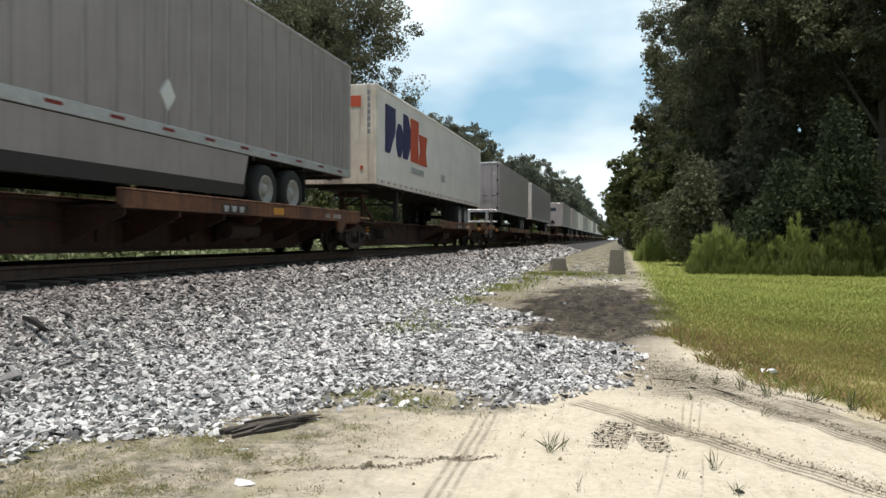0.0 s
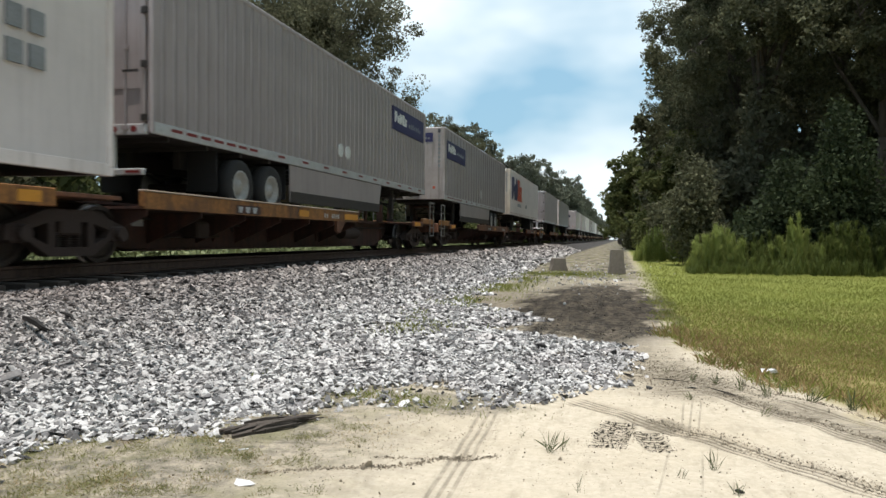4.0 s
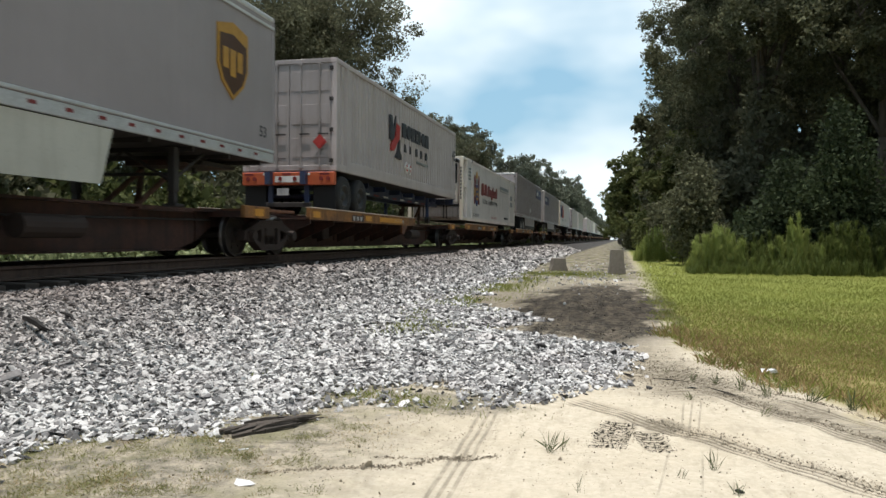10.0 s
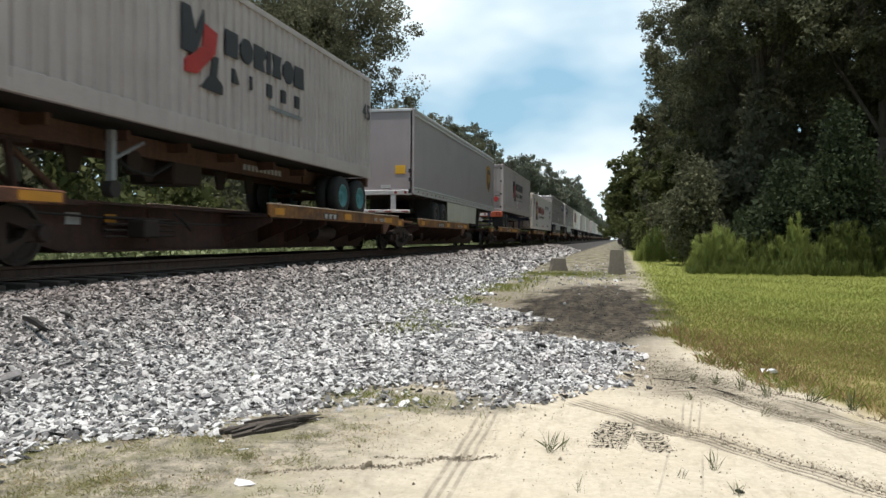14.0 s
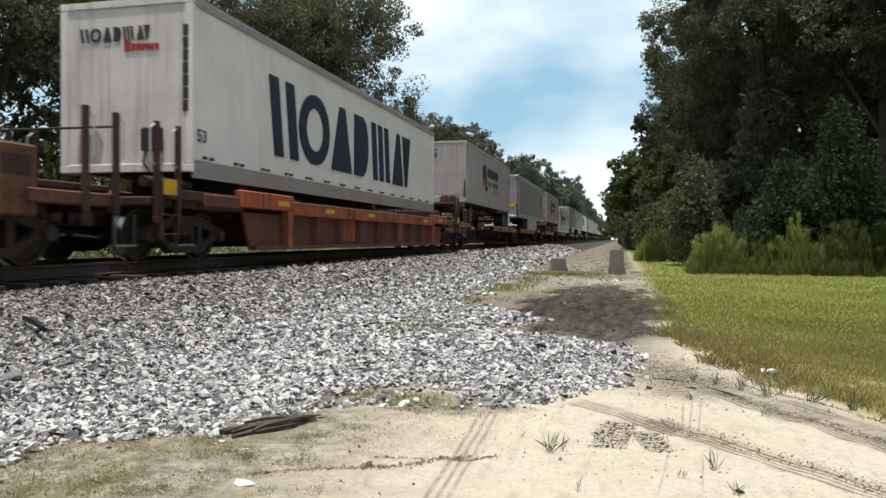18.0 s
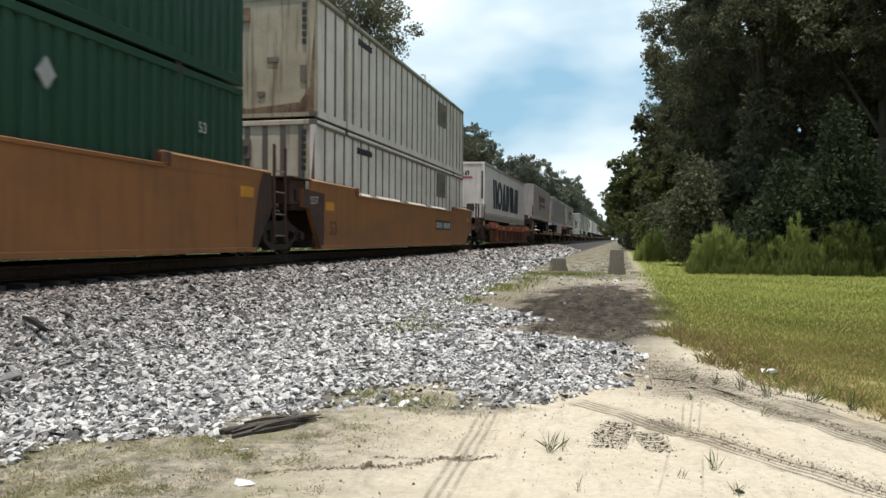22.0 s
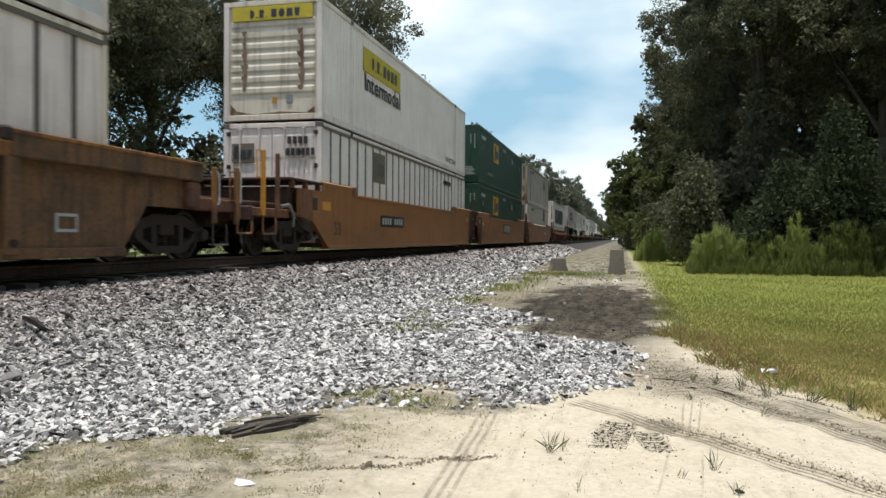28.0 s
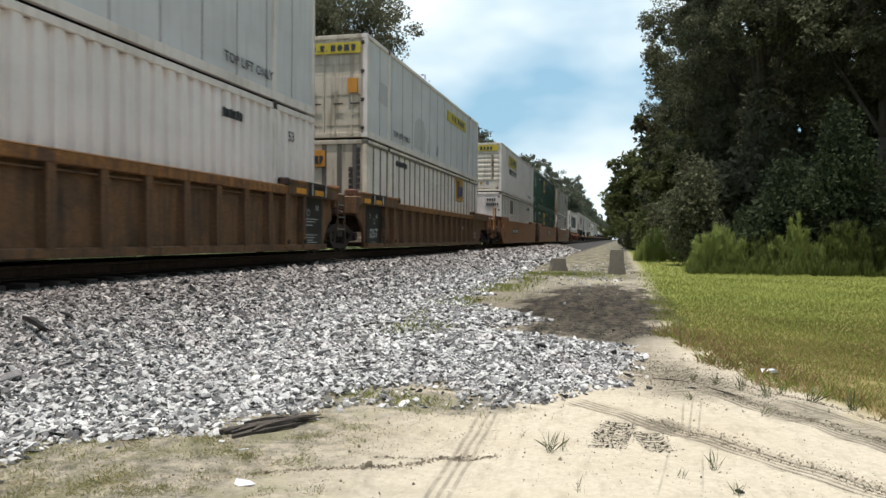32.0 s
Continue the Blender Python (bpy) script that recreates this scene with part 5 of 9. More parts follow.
                words("3", 0.15, "faint_ink", pn, on_side(1.353, 2.40, 0.96))
                words("4B", 0.15, "faint_ink", pn, on_side(1.353, 2.90, 0.96))
                lines = ((2.50, 0.42, 0.26), (2.50, 0.34, 0.22), (2.50, 0.30, 0.18))
            else:
                words("53", 0.15, "faint_ink", pn, on_side(1.353, q1 - 0.34, 1.02))
                lines = tuple((q0 + 0.24 + 0.03 * (j % 2), 0.62 - 0.13 * (j % 3), z) for j, z in enumerate((0.80, 0.74, 0.66, 0.44, 0.38, 0.32, 0.27)))
            for y, w, z in lines:
                part("stencil_line", Mesh().box(1.353, 1.357, y, y + w, z, z + 0.018), "faint_ink", pn)
            ring = Mesh().turned([(0.0, 0.075), (0.004, 0.085), (0.004, 0.055), (0.0, 0.065)], 1.353, q0 + 0.66 if q0 < 5 else q0 + 0.36, 0.86 if q0 < 5 else 0.95, 14, False)
            part("stencil_ring", ring, "grey_ink", pn)
    for y in (ya + 0.6, P / 2, yb - 0.6):
        part("floor_rack", Mesh().box(-1.25, 1.25, y - 0.2, y + 0.2, 0.14, 0.262), mat, car)
    for y0, way, outer, tc in ((ya, -1, False, tn), (yb, 1, far_end, tf)):
        e = tc + 1.75 if outer else tc - way * 0.30
        u, v = min(y0, e), max(y0, e)
        part("bulkhead", Mesh().box(-1.25, 1.25, y0 - 0.06, y0 + 0.06, 0.55, 1.22, 0.02), "spine", car)
        part("draft_sill", Mesh().box(-0.3, 0.3, u, v, 0.60, 1.0), "spine", car)
        part("end_platform", Mesh().box(-1.25, 1.25, u, v, 1.0, 1.10, 0.02), "spine", car)
        if outer:
            words("53", 0.30, "worn_ink", car, on_side(1.333, P - 2.85, 0.50))
            pl = part("stencil_label", Mesh().box(1.328, 1.337, P - 2.22, P - 1.84, 0.44, 0.68), "faint_ink", car, "small pale stencilled label")
            part("stencil_field", Mesh().box(1.337, 1.340, P - 2.18, P - 1.88, 0.48, 0.64), "well_brown", pl)
            part("end_box", Mesh().box(-1.25, 1.25, P - 0.6, P + 0.80, 1.10, 1.58, 0.04), mat, car)
            for x in (1, -1):
                part("end_casting", Mesh().box(x * 1.30, x * 1.46, P + 0.50, P + 0.86, 0.86, 1.30, 0.03), "spine_rust", car)
                part("side_beam", Mesh().box(x * 1.10, x * 1.34, P + 0.88, e, 0.84, 1.06, 0.02), "spine_rust", car)
            coupler(car, e - 0.5, 1)
            part("end_sill", Mesh().box(-1.30, 1.30, e - 0.08, e + 0.08, 0.72, 1.0, 0.02), "spine", car)
            for y, z1 in ((P + 1.42, 1.60), (e - 0.02, 1.66)):
                hand_rails(car, y, 1, "spine_worn", 0.62, z1, y < e - 0.1)
            part("crossover_rail", Mesh().path([(-1.30, e - 0.3, 1.50), (1.30, e - 0.3, 1.50)], 0.018), "dark_steel", car)
            continue
        b0, b1 = (1.02, 1.42) if way < 0 else (P - 0.40, P + 0.14)
        for x in (1, -1):
            part("end_casting", Mesh().box(x * 1.08, x * 1.46, b0, b1, 1.02 if way < 0 else 1.12, 1.50, 0.03), "well_brown", car, "brown end casting over the truck")
            part("lift_eye", Mesh().box(x * 1.44, x * 1.475, b0 + 0.24, b0 + 0.32, 1.1, 1.25), "spine", car)
            part("corner_post", Mesh().box(x * 1.10, x * 1.40, b0 + 0.05, b1 - 0.08, 1.50, 1.68, 0.03), "spine_rust", car)
        if way > 0:
            for x in (1.47, -1.47):
                lad = part("ladder", Mesh().tube((x, P - 0.30, 0.55), (x, P - 0.30, 1.5), 0.02).tube((x, P + 0.14, 0.55), (x, P + 0.14, 1.5), 0.02), "well_brown", car)
                for z in (0.6, 0.9, 1.2, 1.46):
                    part("rung", Mesh().tube((x, P - 0.30, z), (x, P + 0.14, z), 0.016), "ladder", lad)
        part("end_box", Mesh().box(-1.15, 1.15, min(y0, e) + 0.1, max(y0, e) - 0.1, 1.10, 1.46, 0.04), "spine", car)
        part("articulation_post", Mesh().box(-0.5, 0.5, e - 0.1, e + 0.1, 0.75, 1.3, 0.03), "truck", car)
        part("air_pipe", Mesh().path([(1.1, e, 0.95), (1.15, e - way * 0.3, 1.30), (1.1, e - way * 0.7, 1.2)], 0.03), "tyre", car)
    part("brake_pipe", Mesh().path([(1.30, ya, 0.55), (1.30, P * 0.5, 0.1), (1.30, yb, 0.55)], 0.02), "dark_steel", car)
    truck(car, tn)
    if far_end:
        truck(car, tf)
    return ride(car, s, CAR_Z)


def all_purpose_car(label, s, P):
    """The low orange-red car under the long white van box."""
    car = thing("container_car", label, "railway car")
    a, b = -0.85, P + 0.95
    y0, y1 = 2.0, P - 1.8
    for x in (1, -1):
        side = part("side_sill", Mesh().prism([(y0 + 0.3, 0.18), (y1 - 0.3, 0.18), (y1, 0.86), (y0, 0.86)], "x", x * 1.22, x * 1.28), "well_red_dark", car)
        part("top_beam", Mesh().box(x * 1.28, x * 1.46, 3.85, P - 3.85, 0.86, 1.14, 0.02), "well_red", side)
        for q0, q1 in ((1.65, 3.83), (P - 3.83, P - 1.65)):
            part("end_beam", Mesh().box(x * 1.28, x * 1.47, q0, q1, 0.94, 1.26, 0.02), "well_red", side)
        for q0, q1 in ((0.45, 1.63), (P - 1.63, P - 0.45)):
            part("end_beam", Mesh().box(x * 1.28, x * 1.44, q0, q1, 0.90, 1.12, 0.02), "well_red_dark", side)
        part("bottom_chord", Mesh().box(x * 1.22, x * 1.42, y0 + 0.3, y1 - 0.3, 0.14, 0.22, 0.01), "well_red_dark", side)
        for y in (3.73, P - 3.73):
            part("wide_post", Mesh().box(x * 1.28, x * 1.45, y - 0.13, y + 0.13, 0.16, 0.95, 0.01), "well_red", side)
        first = None
        for y in (5.2, 6.65, 8.1, P / 2 - 0.14, P / 2 + 0.14, P - 8.1, P - 6.65, P - 5.2):
            if first is None:
                first = part("side_rib", Mesh().prism([(x * 1.28, -0.07), (x * 1.42, -0.045), (x * 1.42, 0.045), (x * 1.28, 0.07)], "z", 0.2, 0.87), "well_red_dark", side)
                first.matrix_basis = pose(0, y, 0)
            else:
                share(first, pose(0, y, 0), side)
        for y in (P / 2 - 2.6, P / 2 + 1.6):
            part("red_patch", Mesh().box(x * 1.281, x * 1.286, y, y + 1.0, 0.3, 0.84), "well_red", side)
        part("beam_edge", Mesh().box(x * 1.34, x * 1.466, 3.85, P - 3.85, 1.138, 1.150, 0.003), "worn_edge", side, "worn pale top edge")
        for y, z in ((3.1, 1.03), (5.6, 0.96), (8.6, 0.96), (P - 5.2, 0.96), (P - 3.0, 1.03)):
            part("yellow_band", Mesh().box(x * 1.462, x * (1.472 if z > 1 else 1.466), y, y + 0.5, z, z + 0.1), "yellow_ink", side)
    part("deck", Mesh().box(-1.26, 1.26, y0 - 0.5, y1 + 0.6, 1.0, 1.06), "well_red_dark", car)
    for y in (y0 + 0.2, P / 2, y1 - 0.2):
        part("container_saddle", Mesh().box(-1.2, 1.2, y - 0.15, y + 0.15, 1.06, 1.475, 0.02), "spine", car)
    for yy, way in ((a, -1), (b, 1)):
        lo2, hi2 = (a, y0) if way < 0 else (y1, b)
        part("end_platform", Mesh().box(-1.30, 1.30, lo2, hi2, 0.86, 1.0, 0.02), "spine", car)
        part("draft_sill", Mesh().box(-0.3, 0.3, lo2, hi2, 0.55, 0.86), "spine", car)
        coupler(car, yy - way * 0.5, way)
        for dy in (0.1, 0.65):
            hand_rails(car, yy - way * dy, way, "spine", 0.6, 2.15, dy > 0.5)
        ladder(car, 1.42, yy - way * 0.15, 0.35, 1.35, "spine", -way)
        part("yellow_plate", Mesh().box(1.40, 1.43, min(yy - way * 0.18, yy - way * 0.52), max(yy - way * 0.18, yy - way * 0.52), 1.02, 1.28), "yellow_ink", car)
        for x in (1.2, -1.42):
            part("side_beam", Mesh().box(x, x + 0.22, lo2 + 0.3, hi2 - 0.3, 0.98, 1.14, 0.01), "spine", car)
        part("cushion_cylinder", Mesh().tube((1.05, min(yy, yy - way * 1.6) + 0.2, 1.25), (1.05, max(yy, yy - way * 1.6) - 0.2, 1.25), 0.09, 0.09, 12), "truck", car)
    truck(car, 0.45)
    truck(car, P - 0.25)
    return ride(car, s, CAR_Z)


def chassis(label, L, mat, rim, wheels_near, bar=None):
    """A bare container chassis; z = 0 is its top."""
    own = thing("container_chassis", label, "trailer chassis", "container chassis on the train")
    for x in (0.45, -0.45):
        part("main_beam", Mesh().box(x - 0.06, x + 0.06, 0.1, L - 0.1, -0.36, -0.04, 0.01), mat, own)
    for i in range(9):
        y = 0.3 + (L - 0.6) * i / 8
        part("cross_member", Mesh().box(-0.9, 0.9, y - 0.05, y + 0.05, -0.22, -0.06), mat, own)
    for y in (0.08, L - 0.08):
        part("bolster", Mesh().box(-1.22, 1.22, y - 0.08, y + 0.08, -0.24, 0.0, 0.01), mat, own)
    ax = (0.66, 1.86) if wheels_near else (L - 2.0, L - 0.75)
    running_gear(own, ax, rim, mat)
    ly = L - 3.0 if wheels_near else 3.2
    for x in (0.85, -0.85):
        g = part("landing_leg", Mesh().box(x - 0.055, x + 0.055, ly - 0.055, ly + 0.055, -0.95, -0.1, 0.01), "grey_ink" if not wheels_near else mat, own)
        part("brace", Mesh().tube((x, ly, -0.55), (x, ly + 0.75, -0.2), 0.03), "grey_ink" if not wheels_near else mat, g)
        part("foot", Mesh().tube((x - 0.08, ly, -0.98), (x + 0.08, ly, -0.98), 0.13, 0.13, 14), "dark_steel", g)
    if bar:
        for j in range(8):
            y = 4.2 + 0.95 * j
            part("reflector", Mesh().box(0.508, 0.516, y, y + 0.5, -0.34, -0.29), "red_tape" if j % 2 else "white_ink", own)
        for j in range(4):
            part("sign_block", Mesh().box(0.508, 0.516, 8.3 + 0.32 * j, 8.5 + 0.32 * j, -0.22, -0.06), "faint_ink", own)
        rb = part("rear_bar", Mesh().box(-1.27, 1.27, -0.06, 0.06, -0.36, -0.03, 0.015), bar, own, "orange rear bar with lamps")
        for x in (-1.1, -0.92, -0.2, 0.2, 0.92, 1.1):
            part("lamp", Mesh().tube((x, -0.09, -0.2), (x, -0.06, -0.2), 0.055, 0.055, 12), "red_tape", rb)
        for i in range(5):
            x = -1.2 + 0.52 * i
            part("reflector", Mesh().box(x, x + 0.25, -0.066, -0.058, -0.11, -0.05), "white_ink" if i % 2 else "red_tape", rb)
        part("number_board", Mesh().box(-0.35, 0.35, -0.07, -0.055, -0.29, -0.13), "white_ink", rb)
        g = part("underride_guard", Mesh().box(-0.62, 0.62, -0.04, 0.06, -0.92, -0.80, 0.01), "dark_steel", own)
        for x in (-0.5, 0.5):
            part("guard_post", Mesh().box(x - 0.06, x + 0.06, -0.02, 0.05, -0.8, -0.34), mat, g)
        part("plate", Mesh().box(-0.30, 0.02, -0.05, -0.03, -0.62, -0.44), "faint_ink", g)
        for x in (0.95, -0.95):
            part("mud_flap", Mesh().box(x - 0.3, x + 0.3, 0.05, 0.07, -0.95, -0.3), "tyre", own)
    return own


# ---- the train, from its far head to its tail; places along the track at the start ----
def make_train():
    rust, yel = "spine_rust", "spine_yellow"
    lab_r = "rusty brown spine car with worn side rails"
    lab_y = "dark rusty spine car with worn yellow side rails"
    # far head of the train
    far = [("ltgrey", 0), ("white", 0), ("grey_box", 1), ("ltgrey", 1), ("white", 0), ("grey_box", 0), ("white", 1), ("ltgrey", 0)]
    s, i = 107.9, 0
    while s < 430:
        last = i % 5 == 4
        spine_unit(lab_r if i % 2 else lab_y, s, 17.2, [(7.8, 16.6)], [(2.2, 1)], rust if i % 2 else yel, near_end=i % 5 == 0, far_end=last, simple=True)
        mat, kind = far[i % len(far)]
        t = trailer(("pale" if mat != "grey_box" else "grey") + " van trailer riding on a spine car", 16.1 if kind else 15.0, mat, 0.6 if mat == "grey_box" else 0.0, "nose", nose_far=False, axles=(11.2, 12.4), simple=True)
        ride(t, s + 0.7, 2.85)
        s += 17.2 + (4.0 if last else 0)
        i += 1
    # car with the grey and white van trailers
    spine_unit(lab_r, 39.0, 17.2, [(7.8, 16.6)], [(5.2, 1)], rust, near_end=True)
    spine_unit(lab_r, 56.2, 17.2, [(7.8, 16.6)], [(3.2, 1)], rust)
    spine_unit("empty rusty spine car platform", 73.4, 17.2, [(7.8, 16.6)], [], rust)
    spine_unit(lab_r, 90.6, 13.3, [(4.8, 12.6)], [(1.2, 1)], rust, far_end=True)
    spine_unit(lab_r, 18.0, 17.2, [(10.0, 16.6)], [(3.6, 1)], rust, far_end=True, near_truck=0.96)
    spine_unit(lab_r, 1.4, 16.6, [(7.5, 17.1)], [(2.0, 1)], rust, near_end=True, near_truck=1.4, far_truck=17.56)

    t = trailer("grey ribbed van trailer with purple panels and a pale skirt", 15.95, "grey_box", 0.60, "nose", "dirty_white", nose_far=False, axles=(11.3, 12.55), skirt=(3.1, 10.55))
    p = panel(t, "purple", 0.45, 3.98, 1.72, 2.46, "sign_panel", "purple sign panel")
    five = (("pennant", 0.26, 0.28, 1.0), ("drum", 0.24, 0.26, 0.72), ("half", 0.24, 0.27, 1.0), ("comb", 0.26, 0.27, 1.0), ("cross", 0.26, 0.3, 0.72))
    sign_row(p, "white_ink", 0.60, 2.00, 0.34, five, 1.312, 0.006)
    for j in range(8):
        part("sign_block", Mesh().box(1.305, 1.312, 2.12 + 0.19 * j, 2.22 + 0.19 * j, 2.02, 2.14 + 0.03 * (j % 3)), "grey_ink", p)
    ep = part("sign_panel", Mesh().box(-0.92, 0.80, -0.012, 0.02, 2.35, 2.72), "purple", t)
    sign_row(ep, "white_ink", -0.82, 2.43, 0.22, [(a, b * 0.66, c * 0.66, d) for a, b, c, d in five], -0.018, 0.008, True)
    for j in range(5):
        part("sign_block", Mesh().box(0.16 + 0.11 * j, 0.22 + 0.11 * j, -0.018, -0.01, 2.46, 2.53), "grey_ink", ep)
    part("paper_label", Mesh().prism([(-0.62, 0.72), (-0.44, 0.62), (-0.30, 0.74), (-0.40, 0.92), (-0.58, 0.90)], "y", -0.006, 0.02), "white_ink", t)
    part("paper_label", Mesh().prism([(-0.98, 0.60), (-0.80, 0.52), (-0.72, 0.72), (-0.90, 0.78)], "y", -0.006, 0.02), "faint_ink", t)
    part("strap", Mesh().box(-0.02, 0.02, -0.02, 0.01, 0.34, 0.72), "black", t)
    part("diamond_plate", Mesh().prism([(7.95, 0.42), (8.15, 0.67), (7.95, 0.92), (7.75, 0.67)], "x", 1.26, 1.305), "white_ink", t)
    end_bars(t, "dark_ink", 1.02, 2.72, 1, 0.09, 0.13, 0.05, -0.012)
    for j in range(8):
        part("marking", Mesh().box(1.02, 1.11, -0.012, 0.02, 2.52 - 0.17 * j, 2.63 - 0.17 * j), "grey_ink", t)
    ride(t, 2.2, 2.85)

    t = trailer("white van trailer with purple and orange sign blocks", 16.2, "white_clean", 0, "nose", "cream", nose_far=False, axles=(11.6, 12.8), rail="white")
    sign_row(t, "purple", 0.87, 1.05, 1.45, (("pennant", 0.98, 1.11, 1.0), ("drum", 0.70, 0.76, 0.72), ("half", 0.80, 0.9, 1.0)), 1.306, 0.04)
    sign_row(t, "orange_ink", 3.62, 1.05, 1.45, (("comb", 0.96, 1.02, 1.0), ("cross", 1.08, 1.1, 0.72)), 1.306, 0.04)
    bars(t, "faint_ink", 3.67, 0.66, 6, 0.2, 0.20, 0.08, name="small_marking")
    bars(t, "faint_ink", 8.0, 0.70, 2, 0.22, 0.26, 0.08, name="small_marking")
    end_bars(t, "orange_ink", 0.12, 2.28, 2, 0.32, 0.32, 0.06)
    for j in range(7):
        part("marking", Mesh().box(1.02, 1.11, -0.012, 0.02, 2.62 - 0.19 * j, 2.75 - 0.19 * j), "grey_ink", t)
    ride(t, 20.2, 2.85)

    t = trailer("grey van trailer with closed rear doors", 13.7, "ltgrey", 0, "doors", "grey_box", nose_far=False, axles=(10.0, 11.2))
    ride(t, 42.4, 2.85)
    t = trailer("grey van trailer with white corner posts", 16.1, "grey_box", 0, "nose", "white", nose_far=False, axles=(11.6, 12.8))
    ride(t, 58.4, 2.85)
    t = trailer("pale grey van trailer with a dark sign on its end", 13.4, "ltgrey", 0, "nose", "ltgrey", nose_far=False, axles=(10.0, 11.2))
    end_bars(t, "navy", -1.1, 1.9, 1, 1.5, 0.4, 0)
    ride(t, 91.2, 2.85)

    # second spine car
    spine_unit(lab_y, -19.3, 16.7, [(2.2, 11.2)], [(14.9, -1)], yel, far_end=True, bands=((5.31, 0.5), (8.00, 0.95)), near_truck=1.1, far_truck=17.8)
    spine_unit(lab_y, -36.0, 16.7, [(2.2, 10.75)], [], yel, near_truck=0.57, far_truck=17.8)
    spine_unit(lab_y, -53.0, 17.0, [(1.93, 10.59)], [(15.0, -1)], yel, bands=((0.15, 0.42), (3.70, 0.46), (4.90, 2.2)), near_truck=0.64, far_truck=17.57)
    spine_unit(lab_y, -70.6, 17.6, [(2.2, 10.6)], [(16.0, -1)], yel, near_truck=0.91, far_truck=18.24)
    spine_unit(lab_r, -88.2, 17.6, [(8.6, 17.2)], [(3.2, 1)], yel, near_end=True, near_truck=2.0, far_truck=18.51)

    t = trailer("grey ribbed van trailer with a purple sign panel", 15.95, "grey_box", 0.31, "doors", "grey_box", nose_far=True, axles=(2.75, 4.0), skirt=(4.8, 11.0))
    p = panel(t, "purple", 12.0, 15.6, 1.85, 2.58, "sign_panel", "purple sign panel")
    sign_row(p, "white_ink", 12.18, 2.10, 0.34, five, 1.312, 0.006)
    for j in range(7):
        part("sign_block", Mesh().box(1.305, 1.312, 13.75 + 0.22 * j, 13.86 + 0.22 * j, 2.12, 2.23 + 0.03 * (j % 3)), "grey_ink", p)
    for a in (7.7, 8.2):
        part("round_label", Mesh().tube((1.26, a, 0.66), (1.302, a, 0.66), 0.17, 0.17, 16), "white_ink", t)
    ride(t, -16.75, 2.85)

    t = container("white refrigerated container with a crest and maroon sign blocks", 15.6, "reefer_white", "flat", "none", post_mat="white", stack_at=(1.16, 13.35))
    x = WIDE / 2
    cr = outline(t, "blue_ink", [(2.40, 0.76), (2.62, 0.92), (2.74, 1.2), (2.74, 1.80), (2.06, 1.80), (2.06, 1.2), (2.18, 0.92)], "crest", label="blue and gold painted crest")
    for j in range(3):
        part("crest_bar", Mesh().box(x + 0.012, x + 0.018, 2.16, 2.64, 1.05 + 0.24 * j, 1.18 + 0.24 * j), "gold_ink", cr)
    for sgn in (-1, 1):
        c0 = 2.40 + sgn * 0.46
        outline(t, "maroon", [(c0 - 0.10, 1.62), (c0 + 0.10, 1.62), (c0 + sgn * 0.14, 2.1), (c0 + sgn * 0.05, 2.28), (c0 - sgn * 0.12, 1.95)], "crest_figure")
        outline(t, "gold_ink", [(c0 - 0.09, 1.22), (c0 + 0.09, 1.22), (c0 + 0.10, 1.64), (c0 - 0.10, 1.64)], "crest_figure")
        outline(t, "maroon", [(c0 - 0.08, 0.92), (c0 + sgn * 0.16, 0.86), (c0 + 0.08, 1.24), (c0 - 0.08, 1.24)], "crest_figure")
    outline(t, "grey_ink", [(2.22, 1.84), (2.58, 1.84), (2.62, 2.04), (2.40, 2.16), (2.18, 2.04)], "crest_helmet")
    outline(t, "gold_ink", [(2.26, 2.14), (2.54, 2.14), (2.50, 2.36), (2.40, 2.50), (2.28, 2.34)], "crest_top")
    for j, (a, wd, z0, z1) in enumerate(((3.70, 0.58, 1.36, 2.02), (4.36, 0.12, 1.42, 1.54), (4.58, 0.66, 1.40, 2.02), (5.32, 0.12, 1.42, 1.54), (5.52, 0.58, 1.40, 2.00), (6.16, 0.40, 1.42, 1.82), (6.62, 0.34, 1.28, 1.82), (7.02, 0.16, 1.42, 2.00), (7.24, 0.36, 1.42, 1.82), (7.66, 0.36, 1.42, 1.82), (8.06, 0.38, 1.42, 2.00))):
        outline(t, "maroon", [(a, z0 + 0.05), (a + 0.3 * wd, z0), (a + wd, z0 + 0.06), (a + 0.9 * wd, z1 - 0.08), (a + 0.4 * wd, z1), (a + 0.05 * wd, z1 - 0.08)], "sign_block")
    for j in range(1, 14):
        part("seam", Mesh().box(x - 0.034, x - 0.029, 1.3 + 0.93 * j, 1.31 + 0.93 * j, 0.17, 2.77), "faint_ink", t)
    words("GLOBAL TRANSPORTATION", 0.335, "dark_ink", t, on_side(x + 0.004, 3.98, 0.98))
    words("TOP LIFT ONLY", 0.20, "dark_ink", t, on_side(x + 0.004, 1.46, 0.24))
    bars(t, "grey_ink", 9.6, 2.06, 9, 0.27, 0.18, 0.09, name="small_marking")
    part("marking_line", Mesh().box(x - 0.03, x + 0.008, 9.6, 12.8, 1.95, 1.98), "grey_ink", t)
    words("HI-CUBE CHASSIS REQUIRED", 0.13, "red_ink", t, on_side(x + 0.004, 6.55, 0.27))
    bars(t, "dark_ink", 11.2, 0.34, 12, 0.08, 0.10, 0.04, name="small_marking")
    bars(t, "grey_ink", 13.75, 1.62, 2, 0.24, 0.28, 0.1, name="small_marking")
    bars(t, "grey_ink", 13.75, 1.2, 2, 0.24, 0.28, 0.1, name="small_marking")
